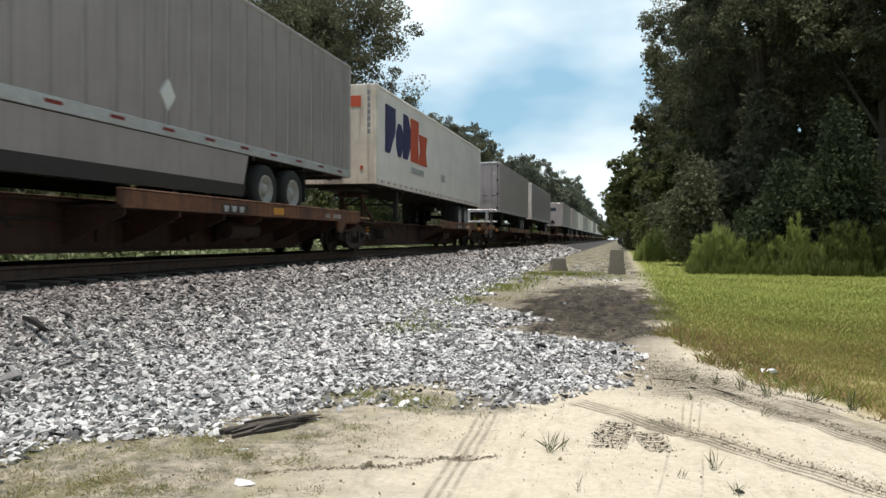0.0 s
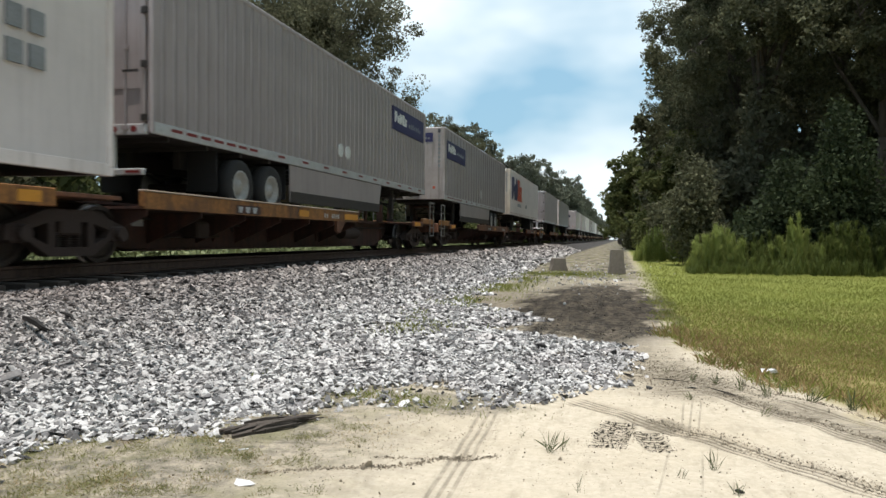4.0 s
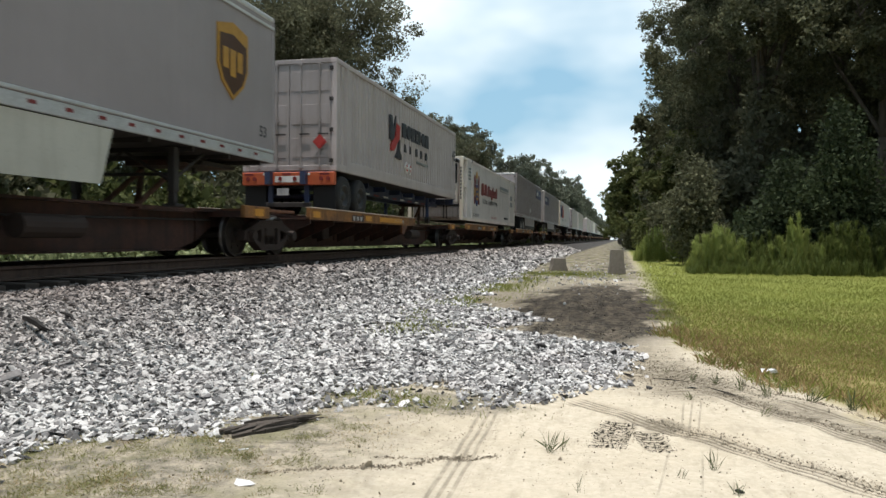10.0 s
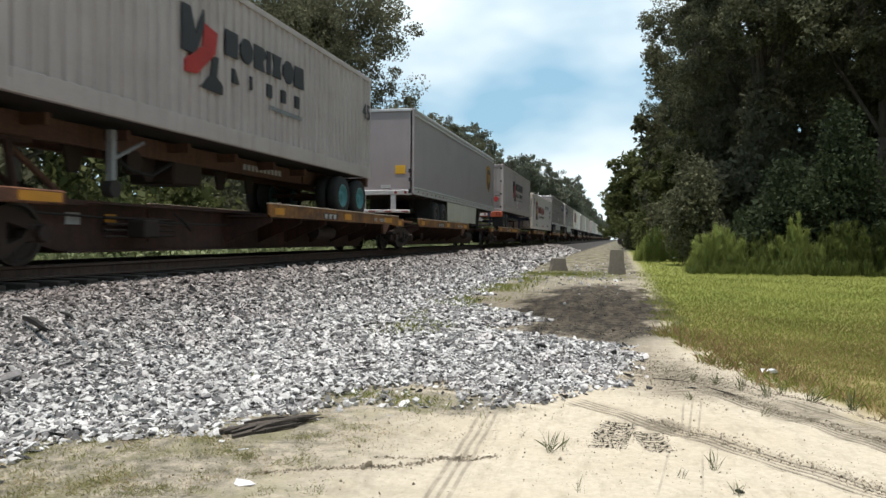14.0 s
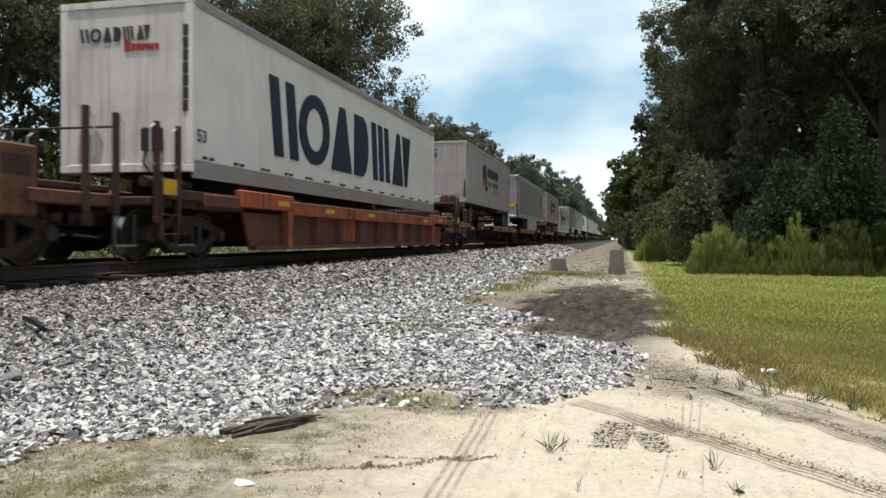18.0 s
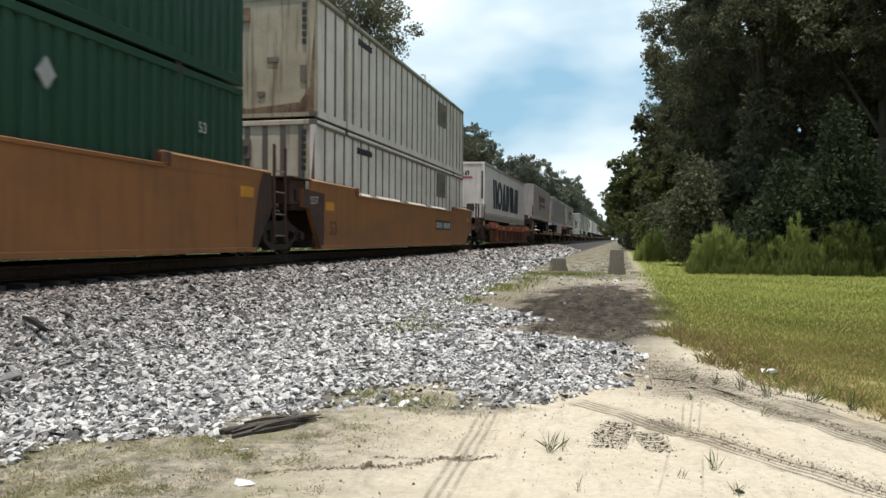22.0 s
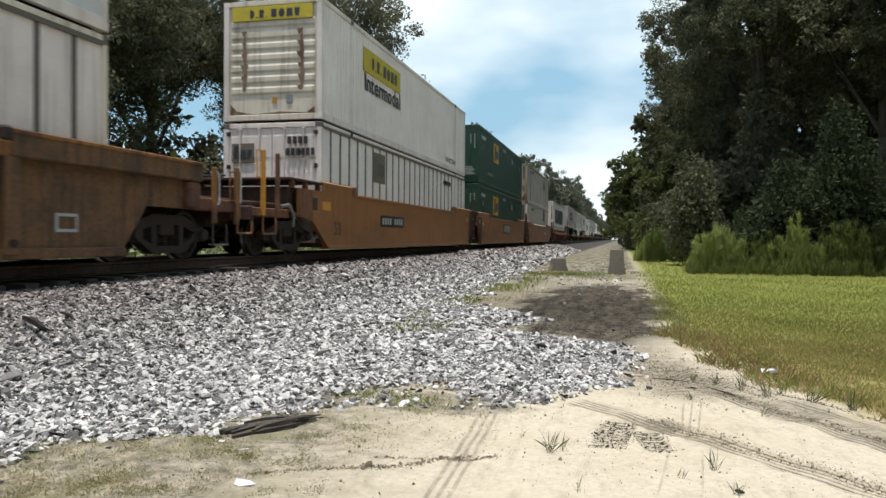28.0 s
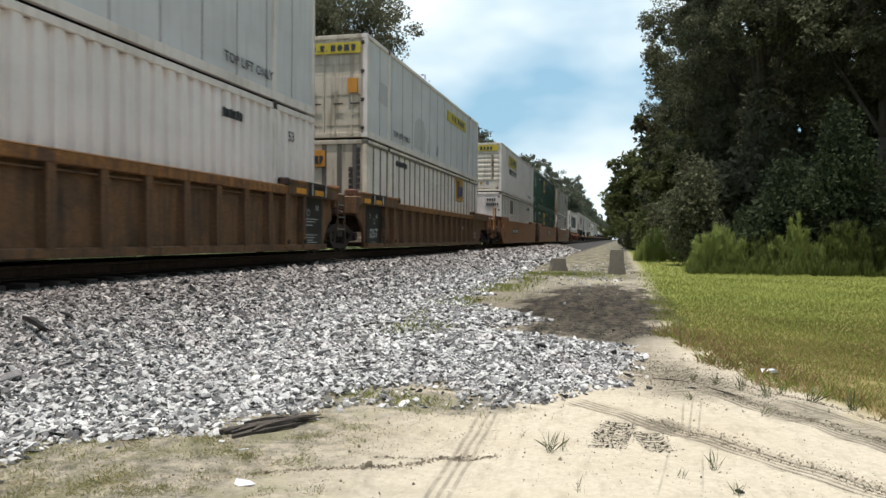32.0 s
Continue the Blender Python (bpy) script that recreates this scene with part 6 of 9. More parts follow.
    for j in range(4):
        bars(t, "grey_ink", 0.42, 2.40 - 0.16 * j, 3, 0.13, 0.09, 0.05, name="small_marking")
    un = part("cooling_unit", Mesh().box(-1.08, 0.98, -0.78, 0.02, 0.78, 2.66, 0.05), "white", t, "white cooling unit with a black grille")
    part("header", Mesh().box(-1.06, 1.0, -0.82, 0.0, 2.58, 2.82, 0.07), "black", un)
    part("grille", Mesh().box(0.44, 0.99, -0.82, -0.70, 1.66, 2.60, 0.05), "black", un)
    for k in range(7):
        part("grille_bar", Mesh().box(0.52, 0.92, -0.828, -0.81, 1.74 + 0.12 * k, 1.78 + 0.12 * k), "dark_steel", un)
    part("access_door", Mesh().box(-1.0, 0.40, -0.795, -0.77, 1.64, 2.52, 0.015), "white_clean", un)
    part("access_door", Mesh().box(-1.0, 0.40, -0.795, -0.77, 0.84, 1.58, 0.015), "white_clean", un)
    part("round_port", Mesh().tube((-0.30, -0.81, 1.05), (-0.30, -0.79, 1.05), 0.07, 0.07, 14), "black", un)
    for z in (1.34, 0.92):
        part("vent", Mesh().box(0.70, 0.92, -0.80, -0.77, z, z + 0.20, 0.01), "dark_steel", un)
    part("shelf", Mesh().box(-1.10, 1.05, -0.84, 0.02, 0.66, 0.76, 0.02), "black", t)
    for side in (1, -1):
        x0, x1 = sorted((side * 1.13, side * 1.29))
        part("end_frame_post", Mesh().box(x0, x1, -0.92, -0.78, 0.0, 2.88, 0.02), "cream_clean", t)
        for z0, z1 in ((0.0, 0.12), (2.76, 2.88)):
            part("end_frame_rail", Mesh().box(x0, x1, -0.80, 0.08, z0, z1, 0.015), "cream_clean", t)
        part("side_panel", Mesh().box(side * 1.10, side * 1.14, -0.50, 0.08, 0.12, 2.76), "white", t)
        part("brace", Mesh().tube((side * 1.22, -0.80, 0.40), (side * 1.22, -0.06, 1.46), 0.035), "cream_clean", t)
        part("brace", Mesh().tube((side * 1.22, -0.80, 1.55), (side * 1.22, -0.06, 1.50), 0.035), "cream_clean", t)
    part("top_bar", Mesh().box(-1.13, 1.13, -0.90, -0.82, 2.80, 2.87, 0.01), "cream_clean", t)
    for j in range(10):
        part("marking", Mesh().box(1.16, 1.23, -0.928, -0.90, 2.30 - 0.15 * j, 2.40 - 0.15 * j), "dark_ink", t)
    part("fuel_tank", Mesh().box(-1.05, 1.05, -0.76, 0.05, 0.10, 0.64, 0.06), "dirty_white", t, "dirty brownish fuel tank")
    for xx in (-0.62, -0.48, 0.34, 0.48):
        part("tank_strap", Mesh().box(xx, xx + 0.05, -0.775, 0.0, 0.08, 0.655), "dark_steel", t)
    part("end_wall", Mesh().box(-1.15, 1.15, 0.05, 0.09, 0.14, 2.78), "white", t)
    ride(t, -33.2, 2.13)

    def ship(label, far_doors, chs, haz):
        t = container(label, 13.5, "ltgrey", "wavy", "doors" if not far_doors else "nose", stack=False, height=2.82, end_mat="ltgrey" if far_doors else "ship_end")
        outline(t, "dark_ink", [(4.32, 2.12), (4.55, 2.12), (4.72, 1.70), (4.95, 2.18), (4.98, 1.94), (4.70, 1.36), (4.32, 1.36)], "sign_mark")
        outline(t, "red_ink", [(4.95, 1.95), (5.38, 1.88), (5.30, 1.50), (4.75, 1.05), (4.40, 1.02), (4.40, 1.22), (4.92, 1.55)], "sign_mark", x1=WIDE / 2 + 0.016)
        outline(t, "dark_ink", [(5.22, 1.46), (5.42, 1.46), (5.36, 1.12), (5.56, 1.0), (5.56, 0.84), (4.86, 0.86), (5.18, 1.12)], "sign_mark")
        sign_row(t, "dark_ink", 5.68, 1.60, 0.46, (("block", 0.42, 0.52, 1), ("drum", 0.46, 0.52, 1), ("flag", 0.46, 0.52, 1), ("block", 0.17, 0.24, 1), ("cross", 0.40, 0.50, 1), ("drum", 0.48, 0.54, 1), ("peak", 0.48, 0.5, 1)), thick=0.036)
        for j, wd in enumerate((0.22, 0.06, 0.22, 0.18, 0.20)):
            a = 5.92 + 0.66 * j
            outline(t, "dark_ink", [(a, 1.14), (a + wd, 1.14), (a + (wd if j != 0 else 0.07), 1.40), (a, 1.40)], "sign_block")
        for side in (1, -1):
            part("lower_rail", Mesh().box(side * (WIDE / 2 - 0.03), side * (WIDE / 2 + 0.004), 0.90, 13.35, 0.02, 0.30, 0.01), "ltgrey", t)
            part("frame_post", Mesh().box(side * (WIDE / 2 - 0.05), side * (WIDE / 2 + 0.008), 0.70, 0.88, 0.0, 2.74, 0.01), "ltgrey", t)
            part("frame_post", Mesh().box(side * (WIDE / 2 - 0.05), side * (WIDE / 2 + 0.008), 12.62, 12.80, 0.0, 2.74, 0.01), "ltgrey", t)
        bars(t, "grey_ink", 7.4, 0.90, 14, 0.07, 0.09, 0.04, name="small_marking")
        words("45", 0.58, "dark_ink", t, on_side(WIDE / 2 + 0.006, 12.82, 1.62))
        if haz:
            for a in (6.17, 6.58):
                d = outline(t, "white_ink", [(a, 0.44), (a + 0.19, 0.64), (a, 0.84), (a - 0.19, 0.64)], "hazard_diamond", label="red hazard diamond with a white border")
                outline(d, "red_ink", [(a, 0.49), (a + 0.145, 0.64), (a, 0.79), (a - 0.145, 0.64)], "diamond_face", x1=WIDE / 2 + 0.016)
                part("band", Mesh().box(1.306, 1.314, a - 0.1, a + 0.1, 0.60, 0.68), "white_ink", d)
            for xx in (-0.82, 0.86):
                d = part("hazard_diamond", Mesh().prism([(xx - 0.19, 0.72), (xx, 0.91), (xx + 0.19, 0.72), (xx, 0.53)], "y", -0.055, -0.04), "red_ink" if xx > 0 else "white_ink", t, "hazard diamond")
                part("diamond_face", Mesh().prism([(xx - 0.13, 0.72), (xx, 0.85), (xx + 0.13, 0.72), (xx, 0.59)], "y", -0.06, -0.054), "red_ink", d)
            part("vent_cover", Mesh().box(-0.9, -0.7, -0.05, -0.03, 1.42, 1.75), "grey_ink", t)
        else:
            words("45", 0.52, "dark_ink", t, on_end(-0.62, -0.012, 2.08))
            for i in range(9):
                x = -1.10 + 0.245 * i
                part("end_rib", Mesh().prism([(x, 0.02), (x + 0.03, -0.008), (x + 0.13, -0.008), (x + 0.16, 0.02)], "z", 0.36, 2.66), "ltgrey", t)
            part("rust_streak", Mesh().prism([(1.16, 0.25), (1.28, 0.2), (1.27, 0.9), (1.20, 1.15)], "y", -0.008, 0.0), "rust_chassis", t)
        return t

    t = ship("light grey corrugated shipping container with rear doors", False, None, True)
    ride(t, -49.2, 2.98)
    ride(chassis("blue container chassis with an orange rear bar", 13.5, "blue_chassis", "dark_rim", True, "orange"), -49.2, 2.975)

    t = trailer("grey van trailer with silver rails and a brown shield", 16.25, "ups_grey", 0, "roll", "ups_grey", height=2.98, nose_far=True, rim="dark_rim", axles=(3.35, 4.55), skirt=(5.15, 11.35), skirt_mat="skirt_white", roof_trim=True)
    for z0, z1 in ((2.72, 2.78), (0.22, 0.27)):
        part("silver_rail", Mesh().box(WIDE / 2 - 0.02, WIDE / 2 + 0.012, 0.05, 16.2, z0, z1, 0.008), "silver", t)
    sh = outline(t, "gold_ink", [(14.04, 2.30), (14.56, 2.42), (15.10, 2.30), (15.10, 1.60), (14.95, 1.30), (14.57, 1.02), (14.19, 1.30), (14.04, 1.60)], "shield", label="brown and gold shield mark")
    outline(sh, "brown_ink", [(14.10, 2.14), (14.56, 2.20), (15.04, 2.06), (15.04, 1.62), (14.90, 1.34), (14.57, 1.10), (14.24, 1.34), (14.10, 1.62)], "shield_field", x0=WIDE / 2 + 0.012, x1=WIDE / 2 + 0.016)
    for j in range(3):
        part("sign_block", Mesh().box(1.311, 1.315, 14.2 + 0.25 * j, 14.39 + 0.25 * j, 1.55 - 0.12 * (j == 1), 1.92), "gold_ink", sh)
    part("yellow_label", Mesh().box(0.62, 0.98, 0.0, 0.03, 0.72, 1.02), "yellow_ink", t)
    words("53", 0.30, "dark_ink", t, on_side(WIDE / 2 - 0.018, 15.62, 0.50))
    ride(t, -68.8, 2.79)

    t = ship("light grey corrugated container on a rusty chassis", True, None, False)
    ride(t, -86.8, 2.98)
    t = chassis("rusty red-brown container chassis with grey landing legs", 13.5, "rust_chassis", "teal_rim", False)
    part("sign_strip", Mesh().box(0.512, 0.52, 7.6, 9.6, -0.30, -0.12), "rust_chassis", t)
    for j in range(10):
        part("sign_block", Mesh().box(0.52, 0.525, 7.7 + 0.18 * j, 7.82 + 0.18 * j, -0.27, -0.15), "faint_ink", t)
    gen = part("generator", Mesh().box(-0.98, 0.92, -0.40, 0.0, -0.14, -0.03, 0.02), "dark_steel", t, "dark clip-on frame with small boxes")
    for x0, x1, z1, mm in ((-0.85, -0.22, 0.22, "black"), (-0.20, 0.16, 0.27, "faint_ink"), (0.20, 0.72, 0.30, "rust_chassis"), (0.74, 0.88, 0.26, "blue_chassis")):
        part("box", Mesh().box(x0, x1, -0.36, -0.05, -0.03, z1, 0.03), mm, gen)
    part("lamp", Mesh().tube((0.60, -0.39, 0.2), (0.60, -0.36, 0.2), 0.045, 0.045, 10), "orange_ink", gen)
    part("slung_box", Mesh().box(-0.45, 0.50, 5.3, 6.2, -0.74, -0.30, 0.04), "truck", t)
    part("hose_reel", Mesh().tube((0.40, 4.2, -0.48), (0.52, 4.2, -0.48), 0.20, 0.20, 16), "truck", t)
    part("hanging_hose", Mesh().path([(0.5, 3.6, -0.36), (0.56, 4.0, -0.62), (0.54, 4.6, -0.66), (0.5, 5.2, -0.40)], 0.03), "tyre", t)
    for y in (3.0, 3.9, 4.8, 7.2, 8.4):
        part("hanger", Mesh().prism([(y, -0.2), (y + 0.5, -0.2), (y + 0.35, -0.72), (y + 0.15, -0.72)], "x", 0.1, 0.16), "truck", t)
    ride(t, -86.8, 2.975)

    # single orange-red car with the long white box
    all_purpose_car("orange-red flat container car with ribbed sides", -109.2, 19.6)
    t = container("long white van container with navy sign blocks", 16.15, "white_clean", "flat", "nose", height=2.93, stack=False, post_mat="white_clean", end_mat="white")
    sign_row(t, "navy", 2.76, 0.60, 1.62, (("slant", 0.64, 0.74, 1), ("slant", 0.64, 0.68, 1), ("ring", 1.72, 1.70, 1), ("cone", 1.72, 1.76, 1), ("rounded", 1.08, 1.36, 1), ("slant", 0.56, 0.58, 1), ("slant", 0.56, 0.58, 1), ("slant", 0.56, 0.72, 1), ("cone", 1.36, 1.16, 1), ("dart", 0.86, 1, 1)), thick=0.034, label="large navy sign shape")
    words("53", 0.30, "dark_ink", t, on_side(WIDE / 2 + 0.006, 0.14, 0.52))
    for side in (1,):
        part("grey_rail", Mesh().box(WIDE / 2 - 0.05, WIDE / 2 + 0.008, 0.05, 16.1, -0.10, 0.20), "grey_box", t)
        first = None
        for j in range(15):
            for k in range(2):
                y = 0.35 + 1.05 * j + 0.22 * k
                if first is None:
                    first = part("reflector", Mesh().box(WIDE / 2 - 0.03, WIDE / 2 + 0.010, 0, 0.11, 0.240, 0.285), "red_tape", t)
                    first.matrix_basis = pose(0, y, 0)
                elif y < 15.9:
                    share(first, pose(0, y, 0), t)
    sign_row(t, "dark_ink", -0.90, 2.24, 0.24, (("slant", 0.086, 0.10, 1), ("slant", 0.086, 0.10, 1), ("ring", 0.23, 0.24, 1), ("cone", 0.22, 0.23, 1), ("rounded", 0.15, 0.18, 1), ("slant", 0.072, 0.075, 1), ("slant", 0.072, 0.075, 1), ("slant", 0.072, 0.10, 1), ("cone", 0.19, 0.16, 1), ("dart", 0.12, 0.2, 1)), 0.004, 0.03, True)
    sign_row(t, "red_ink", -0.02, 2.06, 0.15, (("comb", 0.13, 0.14, 1.2), ("cross", 0.09, 0.10, 0.8), ("drum", 0.08, 0.10, 0.9), ("flag", 0.07, 0.08, 0.8), ("drum", 0.08, 0.09, 0.8), ("block", 0.07, 0.09, 0.75), ("drum", 0.07, 0.1, 0.8)), 0.004, 0.03, True)
    part("grime", Mesh().prism([(-0.95, 0.16), (-0.5, 0.16), (-0.42, 0.5), (-0.55, 0.74), (-0.74, 0.62), (-0.9, 0.7)], "y", 0.012, 0.03), "dirty_white", t, "grey grime on the white end")
    part("top_trim", Mesh().box(WIDE / 2 - 0.03, WIDE / 2 + 0.006, 0.05, 16.1, 2.78, 2.935, 0.008), "grey_box", t)
    for j in range(7):
        part("number_tile", Mesh().box(1.12, 1.22, -0.012, 0.02, 2.26 - 0.21 * j, 2.45 - 0.21 * j), "dark_ink", t)
    gb = part("gladhand_box", Mesh().box(0.35, 0.75, -0.08, 0.02, 0.35, 0.75, 0.03), "dark_steel", t)
    part("hose", Mesh().path([(0.5, -0.1, 0.4), (0.45, -0.12, 0.15), (0.55, -0.1, 0.0)], 0.02), "tyre", gb)
    ride(t, -108.9, 2.38)

    # three-unit yellow well car, stacked two high
    lab_w = "yellow-orange well car with smooth sides"
    well_unit(lab_w, -132.9, 20.3, far_end=True, lips=True)
    well_unit(lab_w, -152.6, 19.7)
    well_unit(lab_w, -172.98, 20.4, near_end=True)
    lab_b = "faded brown well car with ribbed sides"
    ribbed_unit(lab_b, -196.18, 19.8, far_end=True)
    ribbed_unit(lab_b, -215.98, 19.8)
    for ob, s0, _ in MOVERS[-5:]:
        wall = ob.children[0]
        if s0 == -132.9:
            nb = part("number_board", Mesh().box(1.418, 1.43, 13.2, 15.65, 0.72, 1.08), "black", wall, "black board with white marks")
            for j in range(10):
                if j != 4:
                    part("number_mark", Mesh().box(1.43, 1.434, 13.3 + 0.23 * j, 13.47 + 0.23 * j, 0.79, 1.0), "faint_ink", nb)
        if s0 == -152.6:
            nb = part("sign_board", Mesh().box(1.418, 1.43, 9.55, 12.15, 0.70, 1.26), "black", wall, "dark board with pale blocks")
            sign_row(nb, "faint_ink", 9.78, 0.78, 0.40, (("twin", 0.60, 0.76, 1), ("twin", 0.60, 0.76, 1), ("cross", 0.64, 0.7, 1)), 1.436, 0.008)
        if s0 == -172.98:
            nb = part("number_board", Mesh().box(1.418, 1.43, 6.9, 9.2, 0.72, 1.05), "black", wall, "black board with white marks")
            for j in range(9):
                if j != 4:
                    part("number_mark", Mesh().box(1.43, 1.434, 7.05 + 0.23 * j, 7.2 + 0.23 * j, 0.79, 0.98), "faint_ink", nb)
        if s0 == -196.18:
            for j in range(9):
                if j != 4:
                    part("number_mark", Mesh().box(1.33, 1.346, 14.08 + 0.16 * j, 14.19 + 0.16 * j, 0.80, 0.95), "faint_ink", wall)
        if s0 > -190:
            words("53", 0.46, "worn_ink", wall, on_side(1.426, 3.33 if s0 == -172.98 else 2.84, 0.46))

    def emp(t, y0, y1, z0, z1, side=True):
        if side:
            p = panel(t, {"pale": "gold_ink", "grey": "faded_panel"}.get(side, "yellow_ink"), y0, y1, z0, z1, "sign_panel", "yellow sign panel with dark and blue blocks")
            w = y1 - y0
            h = z1 - z0
            pale = side != "grey"
            sign_row(p, "dark_ink" if pale else "post_grey", y0 + 0.09 * w, z0 + 0.10 * h, 0.78 * h, (("comb", 0.27 * w, 0, 1),), 1.313, 0.008)
            sign_row(p, "blue_ink" if pale else "faded_blue", y0 + 0.40 * w, z0 + 0.20 * h, 0.46 * h, (("peak", 0.29 * w, 0.32 * w, 1), ("pennant", 0.20 * w, 0, 1)), 1.313, 0.008)

    def emp_end(t, x0, z0, faded):
        p = part("sign_panel", Mesh().box(x0, x0 + 0.58, -0.03, 0.03, z0, z0 + 0.46), "faded_panel" if faded else "worn_yellow", t)
        sign_row(p, "dark_ink", x0 + 0.06, z0 + 0.08, 0.32, (("comb", 0.14, 0.17, 1), ("peak", 0.17, 0.19, 0.7), ("pennant", 0.12, 0, 0.7)), -0.038, 0.01, True)

    def marks(t, y, z, n=10, mm="dark_ink"):
        bars(t, mm, y, z, n, 0.065, 0.17, 0.055, name="small_marking", taper=0.12)

    for s0, rows in ((-130.65, "E"), (-150.3, "G"), (-170.15, "J"), (-193.88, "K"), (-213.78, "L")):
        L = 16.4 if rows in "EJ" else 16.3
        zb, zt = 1.16, 4.125
        if rows == "E":
            lo = container("white 53-foot container with dark grey side posts", L, "white", "posts", "posts", end_mat="stained_white", post_mat="white")
            up = container("white 53-foot container with dark posts and a stained end", L, "white", "posts", "nose", end_mat="stained_cream", post_mat="stained_cream")
            emp(lo, 11.65, 12.95, 1.75, 2.68, "grey")
            emp(up, 11.75, 13.0, 1.60, 2.5, "grey")
            marks(lo, 2.85, 2.42)
            marks(up, 2.9, 2.4, 9)
            emp_end(lo, -0.95, 2.0, True)
            part("sign_panel", Mesh().box(-0.9, -0.4, -0.012, 0.02, 2.3, 2.62), "stain", up, "faded brown sign panel")
            part("rust_stain", Mesh().prism([(-1.15, 0.10), (1.26, 0.10), (1.28, 2.3), (1.20, 1.4), (1.16, 0.7), (0.9, 0.34), (0.3, 0.28), (-0.4, 0.22), (-1.1, 0.30)], "y", -0.006, 0.03), "stain", up, "brown rust along the lower edge")
            for x0, x1, z0, z1 in ((-0.2, 0.0, 0.5, 0.62), (-0.85, -0.6, 0.55, 0.9), (0.05, 0.35, 1.3, 1.42), (0.9, 1.05, 0.8, 1.2)):
                part("grime", Mesh().box(x0, x1, -0.002, 0.03, z0, z1), "faded_panel", up)
            part("rust_stain", Mesh().prism([(1.10, 0.14), (1.28, 0.14), (1.28, 2.6), (1.22, 1.8), (1.15, 0.9)], "y", -0.010, 0.0), "stain", lo)
            for j in range(6):
                part("marking", Mesh().box(0.95, 1.05, -0.012, 0.02, 2.55 - 0.17 * j, 2.66 - 0.17 * j), "dark_ink", up)
                part("marking", Mesh().box(0.95, 1.05, -0.02, 0.02, 2.55 - 0.17 * j, 2.66 - 0.17 * j), "dark_ink", lo)
        elif rows == "G":
            lo = container("dark green corrugated container with a yellow sign panel", L, "green", "wavy", "doors")
            up = container("dark green corrugated container stacked above another", L, "green", "wavy", "doors")
            for t in (lo, up):
                emp(t, 4.36, 5.93, 1.46, 2.50)
                emp_end(t, -0.03, 1.92, False)
                marks(t, 0.75, 2.30, 9, "pale_ink")
                marks(t, 7.75, 2.42, 8, "faint_ink")
                words("53", 0.26, "pale_ink", t, on_side(WIDE / 2 + 0.004, 1.08, 1.86))
                words("53", 0.26, "faint_ink", t, on_side(WIDE / 2 + 0.004, L - 1.5, 1.9))
                outline(t, "faint_ink", [(11.45, 1.95), (11.60, 2.15), (11.45, 2.36), (11.30, 2.15)], "diamond_plate")
                for xx, cnt in ((0.84, 4), (1.04, 6)):
                    for j in range(cnt):
                        part("marking", Mesh().box(xx, xx + 0.05, -0.06, 0.0, 2.34 - 0.125 * j, 2.42 - 0.125 * j), "faint_ink", t)
                if t is lo:
                    part("diamond_plate", Mesh().prism([(-0.62, 2.10), (-0.42, 2.32), (-0.22, 2.10), (-0.42, 1.88)], "y", -0.06, -0.03), "faint_ink", t)
                else:
                    part("pale_label", Mesh().box(-0.44, -0.02, -0.06, -0.03, 0.32, 0.58), "white_ink", t)
            words("TOP LIFT ONLY", 0.22, "faint_ink", up, on_side(WIDE / 2 + 0.004, 2.45, 0.57))
            for j in range(6):
                part("small_table", Mesh().box(0.58, 1.08 - 0.07 * (j % 3), -0.06, 0.0, 0.40 + 0.07 * j, 0.435 + 0.07 * j), "faint_ink", up)
        elif rows == "J":
            lo = container("white 53-foot container with dark side posts and doors", L, "white_clean", "posts", "doors", end_mat="white", post_mat="white")
            up = container("white ribbed-nose container with a yellow sign panel", L, "white_clean", "fine", "ribs", end_mat="cream_clean", post_mat="white")
            emp(lo, 3.75, 4.8, 1.75, 2.6, "grey")
            emp_end(lo, -1.05, 1.95, True)
            marks(lo, 12.4, 2.3, 10)
            end_bars(lo, "dark_ink", 0.44, 2.38, 4, 0.08, 0.17, 0.06, -0.06)
            end_bars(lo, "dark_ink", 0.40, 2.10, 6, 0.075, 0.17, 0.055, -0.06)
            p = panel(up, "lemon", 2.92, 6.3, 1.80, 2.45, "sign_panel", "yellow sign panel with dark blocks")
            hunt = (("half", 0.20, 0.30, 1), ("block", 0.06, 0.14, 0.2), ("flag", 0.24, 0.32, 1), ("block", 0.06, 0.26, 0.2), ("block", 0.26, 0.36, 1), ("drum", 0.28, 0.36, 1), ("peak", 0.30, 0.38, 1), ("twin", 0.26, 0.3, 1))
            sign_row(p, "dark_ink", 3.55, 1.95, 0.34, hunt, 1.312, 0.008)
            words("Intermodal", 0.72, "dark_ink", up, on_side(WIDE / 2 + 0.006, 2.95, 1.28))
            p = part("sign_panel", Mesh().box(-1.05, 1.05, -0.012, 0.03, 2.42, 2.76), "lemon", up)
            sign_row(p, "dark_ink", -0.58, 2.47, 0.20, [(a, b * 0.55, c * 0.55, d) for a, b, c, d in hunt], -0.018, 0.01, True)
            for xx, top in ((-0.73, 1.95), (0.78, 2.02)):
                pts = [(xx - 0.05, top), (xx + 0.01, top + 0.1), (xx + 0.04, top - 0.3), (xx + 0.035, 1.4), (xx + 0.06, 1.05), (xx + 0.02, 0.74), (xx - 0.03, 0.70), (xx - 0.06, 0.98), (xx - 0.03, 1.35), (xx - 0.06, 1.6)]
                part("rust_streak", Mesh().prism(pts, "y", 0.020, 0.030), "stain", up, "brown rust streak down the end")
